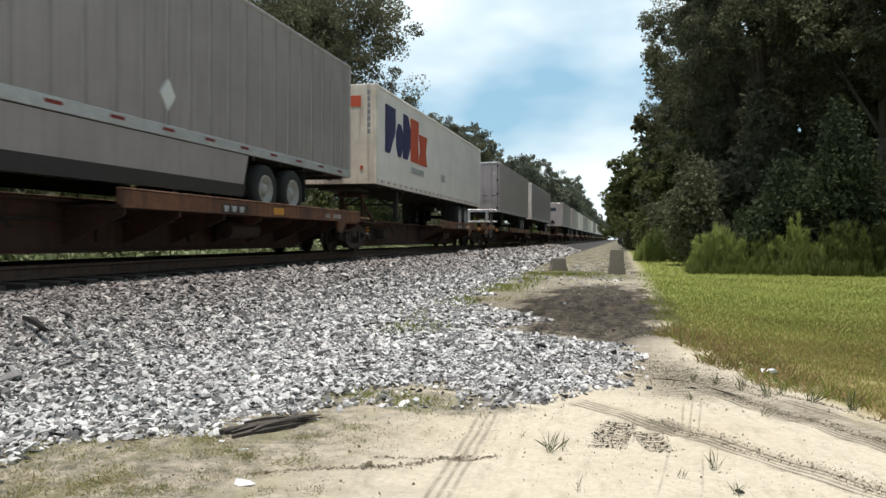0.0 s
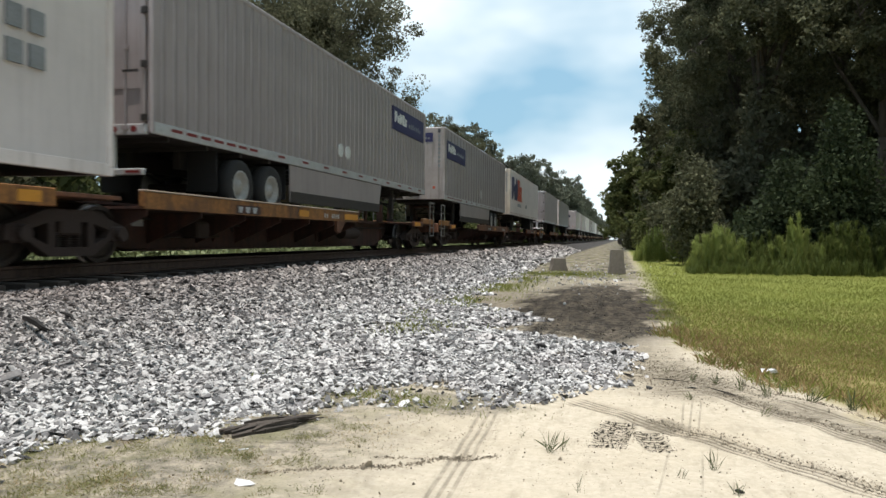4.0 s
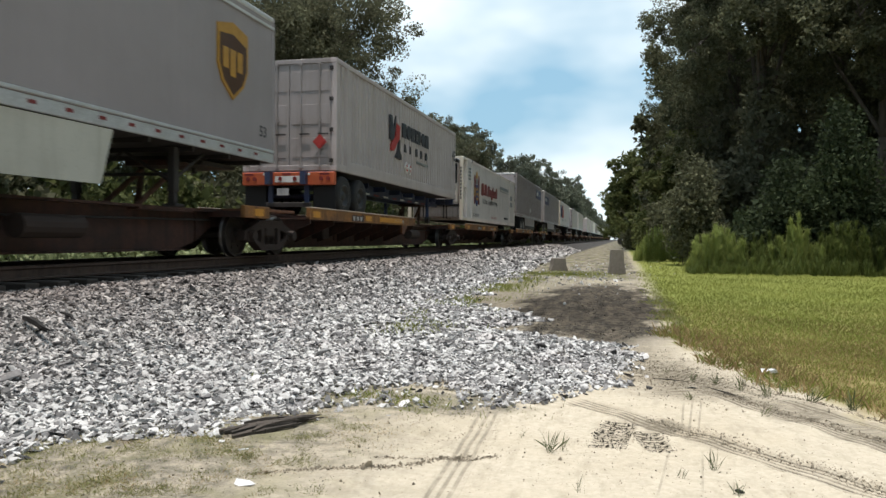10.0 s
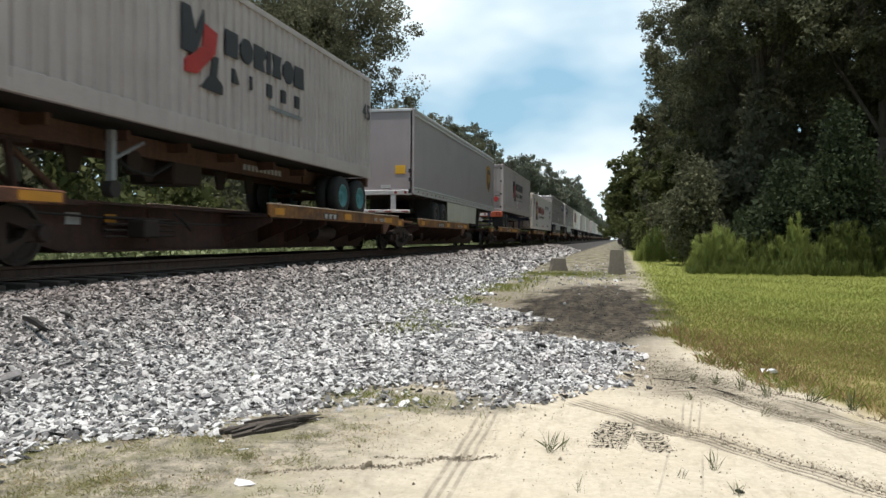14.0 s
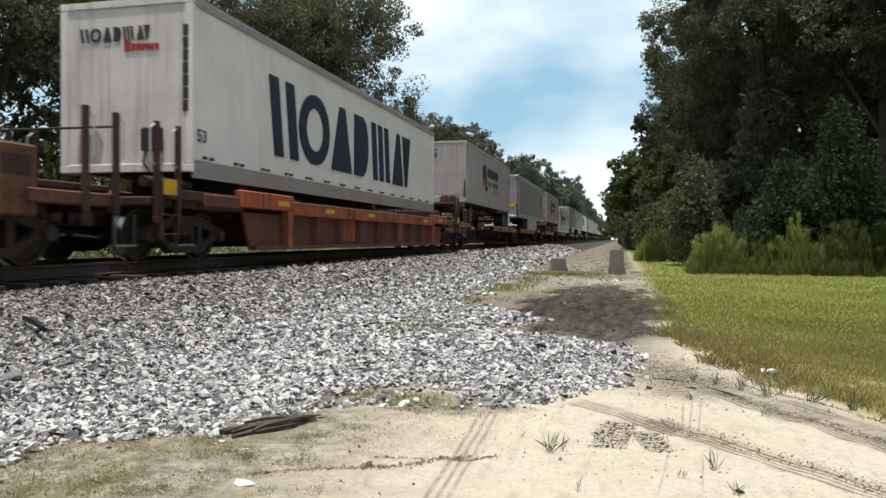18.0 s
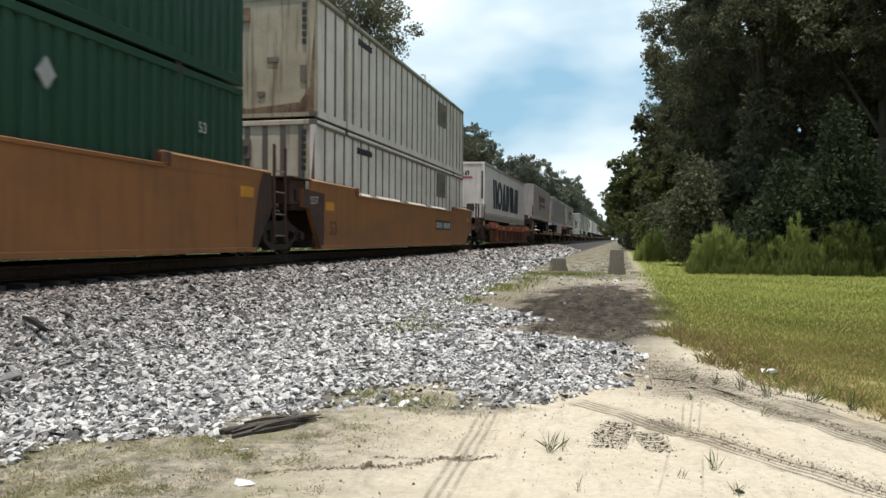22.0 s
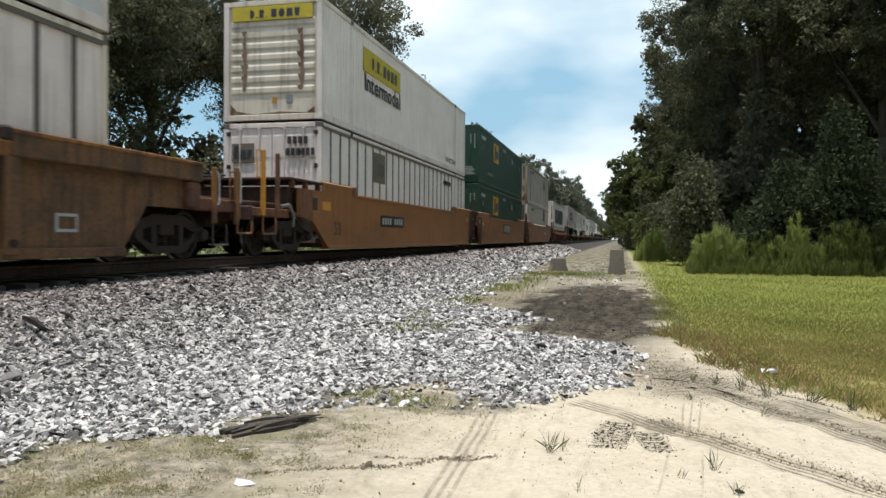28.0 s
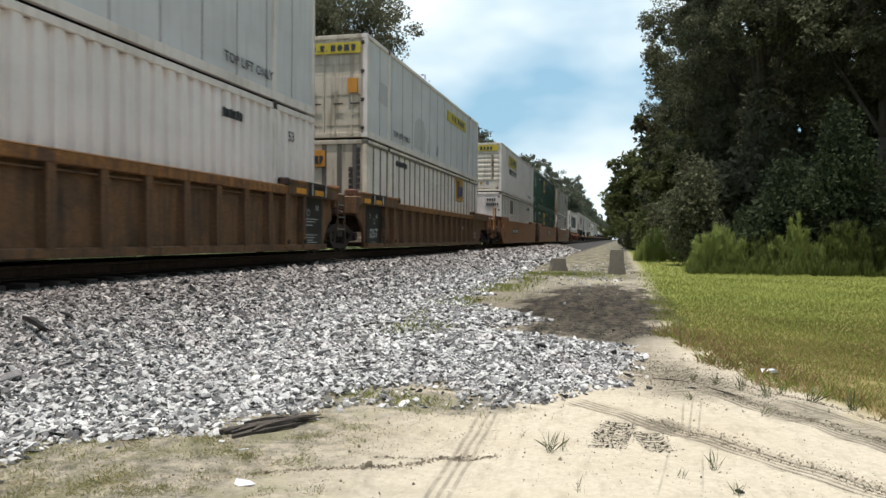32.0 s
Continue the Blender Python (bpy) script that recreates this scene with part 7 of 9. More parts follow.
            part("rust_stain", Mesh().prism([(-1.12, 0.02), (1.12, 0.02), (1.10, 0.30), (0.9, 0.16), (0.2, 0.20), (-0.5, 0.15), (-0.95, 0.24), (-1.1, 0.4)], "y", 0.010, 0.03), "stain", up)
            rr = random.Random(8)
            for xx in (-0.75, 0.72):
                for k in range(6):
                    z, hw = 0.68 + 0.27 * k, rr.uniform(0.05, 0.11)
                    part("rust_patch", Mesh().prism([(xx - hw, z + 0.14), (xx - 0.4 * hw, z + rr.uniform(0.0, 0.05)), (xx + rr.uniform(0.2, 0.9) * hw, z + 0.03), (xx + hw, z + 0.15)], "y", 0.018, 0.028), "stain", up)
            end_bars(up, "gold_ink", 0.0, 0.42, 1, 0.12, 0.14, 0, 0.03)
            end_bars(up, "grey_ink", 0.36, 0.40, 1, 0.16, 0.2, 0, 0.03)
            words("TOP LIFT ONLY", 0.26, "dark_ink", up, on_side(WIDE / 2 + 0.006, 12.6, 0.30))
        elif rows == "K":
            lo = container("white 53-foot container with dark side posts, stained end", L, "white", "posts", "posts", end_mat="stained_white", post_mat="cream")
            up = container("pale blue-grey seamed container with a narrow yellow sign", L, "pale_grey", "seams", "doors", end_mat="stained_white", post_mat="white")
            emp(lo, 11.5, 12.8, 1.78, 2.75, "pale")
            emp_end(lo, -0.55, 2.15, False)
            marks(lo, 2.8, 2.42)
            for j in range(7):
                part("marking", Mesh().box(0.98, 1.08, -0.03, 0.02, 2.55 - 0.17 * j, 2.67 - 0.17 * j), "dark_ink", lo)
                if j < 4:
                    part("marking", Mesh().box(0.76, 0.86, -0.03, 0.02, 2.0 - 0.17 * j, 2.12 - 0.17 * j), "dark_ink", lo)
            p = panel(up, "lemon", 9.8, 13.35, 2.02, 2.42, "sign_panel", "yellow sign panel with dark blocks")
            sign_row(p, "dark_ink", 10.55, 2.10, 0.24, hunt, 1.312, 0.008)
            for pts in ([(4.9, 0.30), (6.35, 0.26), (6.4, 0.95), (6.1, 1.40), (5.5, 1.42), (5.0, 1.2)], [(6.7, 0.3), (7.05, 0.28), (7.0, 0.75), (6.72, 0.7)], [(1.0, 1.2), (2.3, 1.1), (2.2, 1.75), (1.2, 1.8)]):
                outline(up, "patch_grey", pts, "paint_patch", WIDE / 2 - 0.034, WIDE / 2 - 0.028, "repainted grey patch")
            outline(up, "grey_ink", [(8.0, 0.35), (8.28, 0.32), (8.36, 0.62), (8.2, 0.82), (8.04, 0.66)], "label", WIDE / 2 - 0.034, WIDE / 2 - 0.026)
            p = part("sign_panel", Mesh().box(-1.12, 1.10, -0.05, -0.03, 2.36, 2.66), "lemon", up)
            sign_row(p, "dark_ink", -0.35, 2.42, 0.18, [(a, b * 0.55, c * 0.55, d) for a, b, c, d in hunt], -0.058, 0.01, True)
            part("yellow_label", Mesh().box(0.72, 1.02, -0.06, -0.03, 1.25, 1.65), "worn_yellow", up)
            words("TOP LIFT ONLY", 0.26, "dark_ink", up, on_side(WIDE / 2 + 0.006, 2.4, 0.35))
        else:
            lo = container("white corrugated container in a brown well car", L, "white_clean", "deep", "doors", post_mat="white")
            up = container("pale seamed container with dark edge stains", L, "pale_grey", "seams", "doors", end_mat="stained_white", post_mat="white")
            marks(lo, 12.3, 2.3, 6)
            words("TOP LIFT ONLY", 0.26, "dark_ink", up, on_side(WIDE / 2 + 0.006, 12.3, 0.35))
            words("53", 0.30, "dark_ink", lo, on_side(WIDE / 2 + 0.006, 14.9, 2.2))
        for x in (1.2, -1.2):      # locks between the stacked boxes
            for y in (2.0, L - 2.0):
                part("twist_lock", Mesh().box(x - 0.07, x + 0.07, y - 0.08, y + 0.08, 2.895, zt - zb, 0.01), "dark_steel", lo)
        ride(lo, s0, zb)
        ride(up, s0, zt)


make_train()


# ---- the ground ----
def smooth(a, b, v):
    t = np.clip((v - a) / (b - a), 0, 1)
    return t * t * (3 - 2 * t)


def bank(x, y):
    """Height of the ground: flat sand, rising to the ballast bank under the track."""
    d = np.abs(x - TRACK_X)
    near = smooth(4.5, 1.45, d)
    z = 0.60 * near
    z = z + 0.012 * np.sin(1.7 * x + 0.6 * y) * np.sin(0.9 * y - 0.4 * x) * (1 - near)
    return z + 0.10 * smooth(-13, -17, x)


rng = np.random.default_rng(5)


def grid_axis(spans):
    out = []
    for a, b, step in spans:
        out += list(np.arange(a, b, step))
    return np.array(out + [spans[-1][1]])


def sheet_mesh(name, xs, ys, mat, lift=0.0, height=None):
    X, Y = np.meshgrid(xs, ys)
    Z = (height or bank)(X, Y) + lift
    v = np.stack([X, Y, Z], -1).reshape(-1, 3)
    nx, ny = len(xs), len(ys)
    i, j = np.meshgrid(np.arange(nx - 1), np.arange(ny - 1))
    a = (j * nx + i).reshape(-1)
    f = np.stack([a, a + 1, a + 1 + nx, a + nx], -1)
    me = bpy.data.meshes.new(name)
    me.from_pydata(v.tolist(), [], f.tolist())
    me.materials.append(mat)
    me.polygons.foreach_set("use_smooth", [True] * len(me.polygons))
    return new(name, me)


# tyre tracks: from, to, half width, spacing of the tread lines (0: one line), lines across the track, depth
TYRES = [((-0.93, 5.40), (-0.84, 2.60), 0.085, 0.056, 0, 0.007), ((-0.36, 5.96), (1.80, 3.62), 0.115, 0.050, 0, 0.017), ((0.74, 6.55), (1.88, 4.70), 0.105, 0.052, 0, 0.013), ((0.92, 6.95), (2.05, 5.24), 0.090, 0.060, 0, 0.012), ((0.10, 7.75), (0.85, 6.45), 0.16, 0.060, 0, 0.008),
         ((0.42, 5.22), (0.50, 6.05), 0.007, 0, 0, 0.0055), ((0.45, 5.05), (0.58, 6.18), 0.007, 0, 0, 0.0055), ((0.50, 4.98), (0.65, 6.20), 0.007, 0, 0, 0.0055), ((0.31, 4.70), (0.19, 3.80), 0.006, 0, 0, 0.004), ((0.50, 4.68), (0.42, 3.90), 0.006, 0, 0, 0.004),
         ((0.02, 5.30), (-0.07, 4.66), 0.105, 0.046, 1, 0.018), ((0.16, 5.06), (0.25, 4.66), 0.085, 0.046, 1, 0.018), ((0.45, 7.3), (1.0, 6.9), 0.15, 0.055, 1, 0.008)]


def ground_material():
    """Sand with footworn dirt, lawn soil, ballast dust darkened as gap shadow and a patch of dark mud, each where it
    lies on the plan.
    """
    m, n, l, p = nodes_of("ground_soil")
    tc = n.new("ShaderNodeTexCoord").outputs["Object"]
    sep = n.new("ShaderNodeSeparateXYZ")
    l.new(tc, sep.inputs[0])
    fine = noise_node(n, l, tc, 22, 6, 0.65)
    mid = noise_node(n, l, tc, 2.3, 6, 0.6)
    wide = noise_node(n, l, tc, 0.55, 4)
    px, py = sep.outputs[0], sep.outputs[1]

    def math_node(op, a, b=0.0):
        q = n.new("ShaderNodeMath")
        q.operation = op
        for i, v in enumerate((a, b)):
            if isinstance(v, (int, float)):
                q.inputs[i].default_value = v
            else:
                l.new(v, q.inputs[i])
        return q.outputs[0]

    def add(a, b):
        return math_node("ADD", a, b)

    def mul(a, b):
        return math_node("MULTIPLY", a, b)

    x = add(px, mul(math_node("SUBTRACT", mid, 0.5), 1.3))
    y = add(py, mul(math_node("SUBTRACT", mid, 0.5), 2.5))
    # pale sand with damp streaks
    sand = mix_node(n, l, ramp_node(n, l, fine, 0.3, 0.75), (0.56, 0.495, 0.395), (0.42, 0.368, 0.285))
    sand = mix_node(n, l, ramp_node(n, l, wide, 0.45, 0.72), sand, (0.46, 0.395, 0.295))
    streak = noise_node(n, l, stretch(n, l, tc, (5.0, 1.4, 1.0)), 1.7, 8, 0.7)
    sand = mix_node(n, l, mul(ramp_node(n, l, streak, 0.52, 0.68), 0.7), sand, (0.36, 0.31, 0.235))
    speck = ramp_node(n, l, noise_node(n, l, tc, 60, 3, 0.6), 0.66, 0.78)
    sand = mix_node(n, l, mul(speck, 0.7), sand, (0.18, 0.155, 0.12))
    tread = ramp_node(n, l, noise_node(n, l, tc, 5.0, 9, 0.8), 0.50, 0.66)
    sand = mix_node(n, l, mul(tread, 0.45), sand, (0.33, 0.285, 0.215))
    # dirt with thin weeds, nearer the track
    dirt = mix_node(n, l, ramp_node(n, l, noise_node(n, l, tc, 6.5, 8, 0.75), 0.40, 0.62), (0.36, 0.315, 0.245), (0.12, 0.11, 0.088))
    dirt = mix_node(n, l, mul(ramp_node(n, l, noise_node(n, l, stretch(n, l, tc, (1.0, 1.0, 0.0)), 2.4, 8, 0.75), 0.47, 0.62), 0.6), dirt, (0.155, 0.150, 0.070))
    dirt = mix_node(n, l, mul(ramp_node(n, l, noise_node(n, l, tc, 34, 4, 0.7), 0.55, 0.68), 0.7), dirt, (0.10, 0.09, 0.068))
    spot = add(math_node("POWER", math_node("ABSOLUTE", mul(add(px, 1.6), 1.0)), 2.0), math_node("POWER", math_node("ABSOLUTE", mul(add(py, -5.6), 2.2)), 2.0))
    spot = ramp_node(n, l, add(spot, mul(math_node("SUBTRACT", mid, 0.5), 1.6)), 1.1, 0.5)
    col = mix_node(n, l, math_node("MAXIMUM", spot, ramp_node(n, l, x, -0.9, -2.2)), sand, dirt)
    foot = n.new("ShaderNodeTexVoronoi")
    foot.inputs["Scale"].default_value = 4.2
    l.new(stretch(n, l, tc, (1.0, 0.62, 1.0)), foot.inputs["Vector"])
    prints = mul(ramp_node(n, l, foot.outputs["Distance"], 0.22, 0.05), ramp_node(n, l, noise_node(n, l, tc, 1.7, 3), 0.5, 0.62))
    col = mix_node(n, l, mul(prints, 0.35), col, (0.30, 0.26, 0.20))
    # tyre tracks
    groove = None
    broken = ramp_node(n, l, noise_node(n, l, tc, 7, 6, 0.65), 0.34, 0.56)
    for (x0, y0), (x1, y1), half, pitch, across, depth in TYRES:
        L = math.hypot(x1 - x0, y1 - y0)
        cx, cy = (x1 - x0) / L, (y1 - y0) / L
        u = add(mul(math_node("SUBTRACT", px, x0), cx), mul(math_node("SUBTRACT", py, y0), cy))
        d = add(mul(math_node("SUBTRACT", px, x0), cy), mul(math_node("SUBTRACT", py, y0), -cx))
        inside = mul(ramp_node(n, l, math_node("ABSOLUTE", d), half * 1.12, half * 0.9), mul(ramp_node(n, l, u, -0.05, 0.1), ramp_node(n, l, u, L + 0.05, L - 0.2)))
        if pitch:
            wave = ramp_node(n, l, math_node("SINE", mul(u if across else d, 2 * math.pi / pitch)), -0.1, 0.75)
            inside = mul(inside, add(mul(wave, 0.8), 0.2))
        inside = mul(inside, min(1.0, depth * 75) if not across else 1.6)
        groove = inside if groove is None else math_node("MAXIMUM", groove, inside)
    col = mix_node(n, l, math_node("MINIMUM", mul(groove, add(mul(broken, 0.65), 0.35)), 0.95), col, (0.115, 0.099, 0.077))
    # trodden, darker soil where the wheels turn off
    trod = None
    for (x0, y0), (x1, y1), half in (((-0.3, 9.4), (0.80, 6.3), 0.80), ((0.8, 6.65), (2.0, 5.0), 0.36), ((0.1, 5.45), (0.6, 4.85), 0.16), ((-1.2, 9.9), (0.1, 8.2), 0.6)):
        L = math.hypot(x1 - x0, y1 - y0)
        cx, cy = (x1 - x0) / L, (y1 - y0) / L
        u = add(mul(math_node("SUBTRACT", px, x0), cx), mul(math_node("SUBTRACT", py, y0), cy))
        d = add(mul(math_node("SUBTRACT", px, x0), cy), mul(math_node("SUBTRACT", py, y0), -cx))
        d = add(math_node("ABSOLUTE", d), mul(math_node("SUBTRACT", mid, 0.5), 0.7))
        z = mul(ramp_node(n, l, d, half, half * 0.3), mul(ramp_node(n, l, u, -0.2, 0.2), ramp_node(n, l, u, L + 0.2, L - 0.2)))
        trod = z if trod is None else math_node("MAXIMUM", trod, z)
    turned = n.new("ShaderNodeMapping")
    turned.inputs["Rotation"].default_value = (0, 0, radians(-55))
    turned.inputs["Scale"].default_value = (1.2, 6.0, 1.0)
    l.new(tc, turned.inputs[0])
    ridge = ramp_node(n, l, noise_node(n, l, turned.outputs[0], 3.5, 8, 0.72), 0.40, 0.60)
    col = mix_node(n, l, mul(trod, add(mul(ridge, 0.6), 0.4)), col, (0.165, 0.142, 0.107))
    # lawn soil, greener away from the sand
    green = mix_node(n, l, ramp_node(n, l, mid, 0.3, 0.7), (0.166, 0.190, 0.044), (0.200, 0.208, 0.060))
    dry = mix_node(n, l, ramp_node(n, l, mid, 0.3, 0.7), (0.31, 0.24, 0.115), (0.245, 0.215, 0.085))
    lawn = mix_node(n, l, mul(ramp_node(n, l, add(wide, mul(mid, 0.3)), 0.50, 0.66), ramp_node(n, l, y, 17, 8)), green, dry)
    edge = math_node("SUBTRACT", x, mul(math_node("MAXIMUM", math_node("SUBTRACT", 9.5, py), 0.0), 0.30))
    col = mix_node(n, l, ramp_node(n, l, edge, 0.55, 1.05), col, lawn)
    # the dirt track beyond, with puddle stains and thin grass
    far = mix_node(n, l, ramp_node(n, l, noise_node(n, l, stretch(n, l, tc, (1.6, 0.35, 1)), 1.1, 8, 0.7), 0.40, 0.60), (0.27, 0.24, 0.19), (0.095, 0.083, 0.065))
    far = mix_node(n, l, mul(ramp_node(n, l, noise_node(n, l, stretch(n, l, tc, (1.2, 0.4, 1)), 2.1, 6, 0.7), 0.52, 0.6), 0.7), far, (0.17, 0.175, 0.06))
    col = mix_node(n, l, mul(ramp_node(n, l, y, 20, 25), ramp_node(n, l, edge, 0.9, 0.5)), col, far)
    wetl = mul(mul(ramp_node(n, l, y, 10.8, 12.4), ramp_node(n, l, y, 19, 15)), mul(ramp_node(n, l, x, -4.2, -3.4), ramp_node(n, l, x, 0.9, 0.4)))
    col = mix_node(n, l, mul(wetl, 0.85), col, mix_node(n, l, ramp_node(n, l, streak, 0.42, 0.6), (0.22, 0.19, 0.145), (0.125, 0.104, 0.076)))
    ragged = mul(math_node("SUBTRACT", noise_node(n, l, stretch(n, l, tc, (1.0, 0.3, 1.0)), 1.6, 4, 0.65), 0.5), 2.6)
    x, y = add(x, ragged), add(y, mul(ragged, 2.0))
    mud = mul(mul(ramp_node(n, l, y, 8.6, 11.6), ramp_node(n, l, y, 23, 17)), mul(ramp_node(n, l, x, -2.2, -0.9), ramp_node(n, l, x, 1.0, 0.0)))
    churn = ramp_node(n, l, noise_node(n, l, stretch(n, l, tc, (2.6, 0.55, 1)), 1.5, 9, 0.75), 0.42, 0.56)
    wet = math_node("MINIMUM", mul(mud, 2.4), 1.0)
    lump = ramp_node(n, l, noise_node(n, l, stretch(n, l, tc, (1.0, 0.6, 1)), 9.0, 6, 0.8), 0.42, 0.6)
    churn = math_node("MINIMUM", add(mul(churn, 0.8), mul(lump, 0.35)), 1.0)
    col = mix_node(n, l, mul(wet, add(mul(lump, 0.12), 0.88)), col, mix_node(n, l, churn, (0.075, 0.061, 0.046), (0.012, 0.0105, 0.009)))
    left = ramp_node(n, l, px, -12.4, -13.4)
    col = mix_node(n, l, left, col, (0.07, 0.10, 0.025))
    # Bed between the ballast stones, darkened to paint shadow into the gaps.
    bal = mix_node(n, l, ramp_node(n, l, fine, 0.3, 0.7), (0.09, 0.086, 0.083), (0.030, 0.028, 0.027))
    gap = math_node("ABSOLUTE", math_node("SUBTRACT", px, TRACK_X))
    col = mix_node(n, l, ramp_node(n, l, gap, 4.6, 4.0), col, bal)
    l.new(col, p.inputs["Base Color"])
    p.inputs["Roughness"].default_value = 0.95
    p.inputs["Specular IOR Level"].default_value = 0.08
    bump_node(n, l, p, math_node("SUBTRACT", add(fine, mul(mid, 1.5)), mul(groove, 0.6)), 0.55, 0.03)
    return m


M["soil"] = ground_material()
gx = grid_axis([(-1500, -60, 90), (-60, -16, 4), (-16, -12, 0.5), (-12, -3, 0.3), (-3, -1.2, 0.12), (-1.2, 2.3, 0.016), (2.3, 4, 0.2), (4, 12, 0.8), (12, 60, 6), (60, 1500, 90)])
gy = grid_axis([(-600, -10, 40), (-10, 2.5, 1.2), (2.5, 3.2, 0.05), (3.2, 7.4, 0.018), (7.4, 10, 0.2), (10, 30, 0.5), (30, 120, 4), (120, 2600, 80)])


def ruts(x, y):
    """Tyre tracks pressed into the sand, and lumps."""
    z = bank(x, y)
    for (x0, y0), (x1, y1), half, pitch, across, depth in TYRES:
        L = math.hypot(x1 - x0, y1 - y0)
        cx, cy = (x1 - x0) / L, (y1 - y0) / L
        u = (x - x0) * cx + (y - y0) * cy
        d = (x - x0) * cy - (y - y0) * cx
        inside = smooth(-0.1, 0.2, u) * smooth(L + 0.1, L - 0.2, u)
        cut = smooth(1.15 * half, 0.85 * half, np.abs(d)) * depth
        if pitch:
            cut = cut * (0.65 + 0.45 * np.sin((u if across else d) * 2 * math.pi / pitch))
        rim = np.exp(-((np.abs(d) - 1.3 * half) / (0.012 + 0.22 * half)) ** 2) * depth * 0.9 * (0.6 + 0.4 * np.sin(9 * u) * np.sin(23 * u + 1))
        z = z + inside * (rim - cut)
    lump = 0.010 * np.sin(5.1 * x + 2 * np.sin(3 * y)) * np.sin(4.3 * y + 2 * np.sin(2.2 * x)) + 0.005 * np.sin(13 * x + 3 * y) * np.sin(11 * y - 2 * x)
    return z + lump * smooth(4.6, 5.5, np.abs(x - TRACK_X)) * smooth(12, 8, y)


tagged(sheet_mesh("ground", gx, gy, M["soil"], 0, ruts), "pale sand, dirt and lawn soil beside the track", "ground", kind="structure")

# ---- the track ----
track = tagged(new("railway_track"), "rusty steel rails on dark wooden ties", "railway track", kind="structure")
RAIL = [(-0.036, 0), (0.036, 0), (0.036, -0.035), (0.010, -0.05), (0.010, -0.145), (0.070, -0.16), (0.070, -0.178), (-0.070, -0.178), (-0.070, -0.16), (-0.010, -0.145), (-0.010, -0.05), (-0.036, -0.035)]
for sx in (0.7525, -0.7525):
    part("rail", Mesh().prism([(TRACK_X + sx + a, RAIL_Z + b) for a, b in RAIL], "y", -80, 900), "rail", track)
tie = None
for i in range(230):
    y = -4 + 0.52 * i
    if tie is None:
        tie = part("tie", Mesh().box(-1.30, 1.30, -0.11, 0.11, -0.19, 0, 0.012), "tie", track)
        tie.matrix_basis = pose(TRACK_X, y, RAIL_Z - 0.19)
    else:
        share(tie, pose(TRACK_X, y, RAIL_Z - 0.19, 0, 0, 0.6 * math.sin(i * 7.3)), track)

# ---- ballast stones ----
def rock_shapes(k):
    """Angular broken stones: hulls of a few points."""
    out = []
    for s in range(k):
        r = random.Random(s)
        b = bmesh.new()
        ax = (r.uniform(1.0, 1.6), r.uniform(0.7, 1.0), r.uniform(0.32, 0.56))
        for _ in range(11):
            q = Vector((r.gauss(0, 1), r.gauss(0, 1), r.gauss(0, 1))).normalized() * r.uniform(0.8, 1.1)
            b.verts.new((q.x * ax[0], q.y * ax[1], q.z * ax[2]))
        hull = bmesh.ops.convex_hull(b, input=b.verts[:])
        bmesh.ops.delete(b, geom=list(set(e for e in hull["geom_interior"] + hull["geom_unused"] if isinstance(e, bmesh.types.BMVert))), context="VERTS")
        bmesh.ops.triangulate(b, faces=b.faces[:])
        b.verts.index_update()
        out.append((np.array([w.co[:] for w in b.verts]), np.array([[w.index for w in f.verts] for f in b.faces])))
        b.free()
    return out


def scatter(name, pts, sizes, shapes, mat, label, category, tilt=0.6, kind="stuff", squash=1.0):
    """Many small pieces joined into one mesh."""
    V, F, k = [], [], 0
    pick = rng.integers(0, len(shapes), len(pts))
    ang = rng.uniform(0, 2 * math.pi, (len(pts), 3))
    for s, (sv, sf) in enumerate(shapes):
        idx = np.nonzero(pick == s)[0]
        if not len(idx):
            continue
        a, b, c = ang[idx, 0], (ang[idx, 1] - math.pi) * tilt / 3, (ang[idx, 2] - math.pi) * tilt / 3
        ca, sa, cb, sb, cc, sc = np.cos(a), np.sin(a), np.cos(b), np.sin(b), np.cos(c), np.sin(c)
        R = np.stack([np.stack([ca * cb, ca * sb * sc - sa * cc, ca * sb * cc + sa * sc], -1),
                      np.stack([sa * cb, sa * sb * sc + ca * cc, sa * sb * cc - ca * sc], -1),
                      np.stack([-sb, cb * sc, cb * cc], -1)], 1)
        v = np.einsum("nij,vj->nvi", R, sv) * sizes[idx, None, None] + pts[idx, None, :]
        f = sf[None] + (np.arange(len(idx)) * len(sv))[:, None, None] + k
        k += v.shape[0] * v.shape[1]
        V.append(v.reshape(-1, 3))
        F.append(f.reshape(-1, sf.shape[1]))
    V, F = np.concatenate(V), np.concatenate(F)
    return tagged(raw(name, V, F, mat), label, category, kind=kind)


def raw(name, V, F, mat):
    me = bpy.data.meshes.new(name)
    me.vertices.add(len(V))
    me.vertices.foreach_set("co", V.astype(np.float32).ravel())
    n = F.shape[1]
    me.loops.add(F.size)
    me.loops.foreach_set("vertex_index", F.astype(np.int32).ravel())
    me.polygons.add(len(F))
    me.polygons.foreach_set("loop_start", np.arange(0, F.size, n, dtype=np.int32))
    me.update(calc_edges=True)
    me.shade_flat()
    me.materials.append(mat)
    return new(name, me)


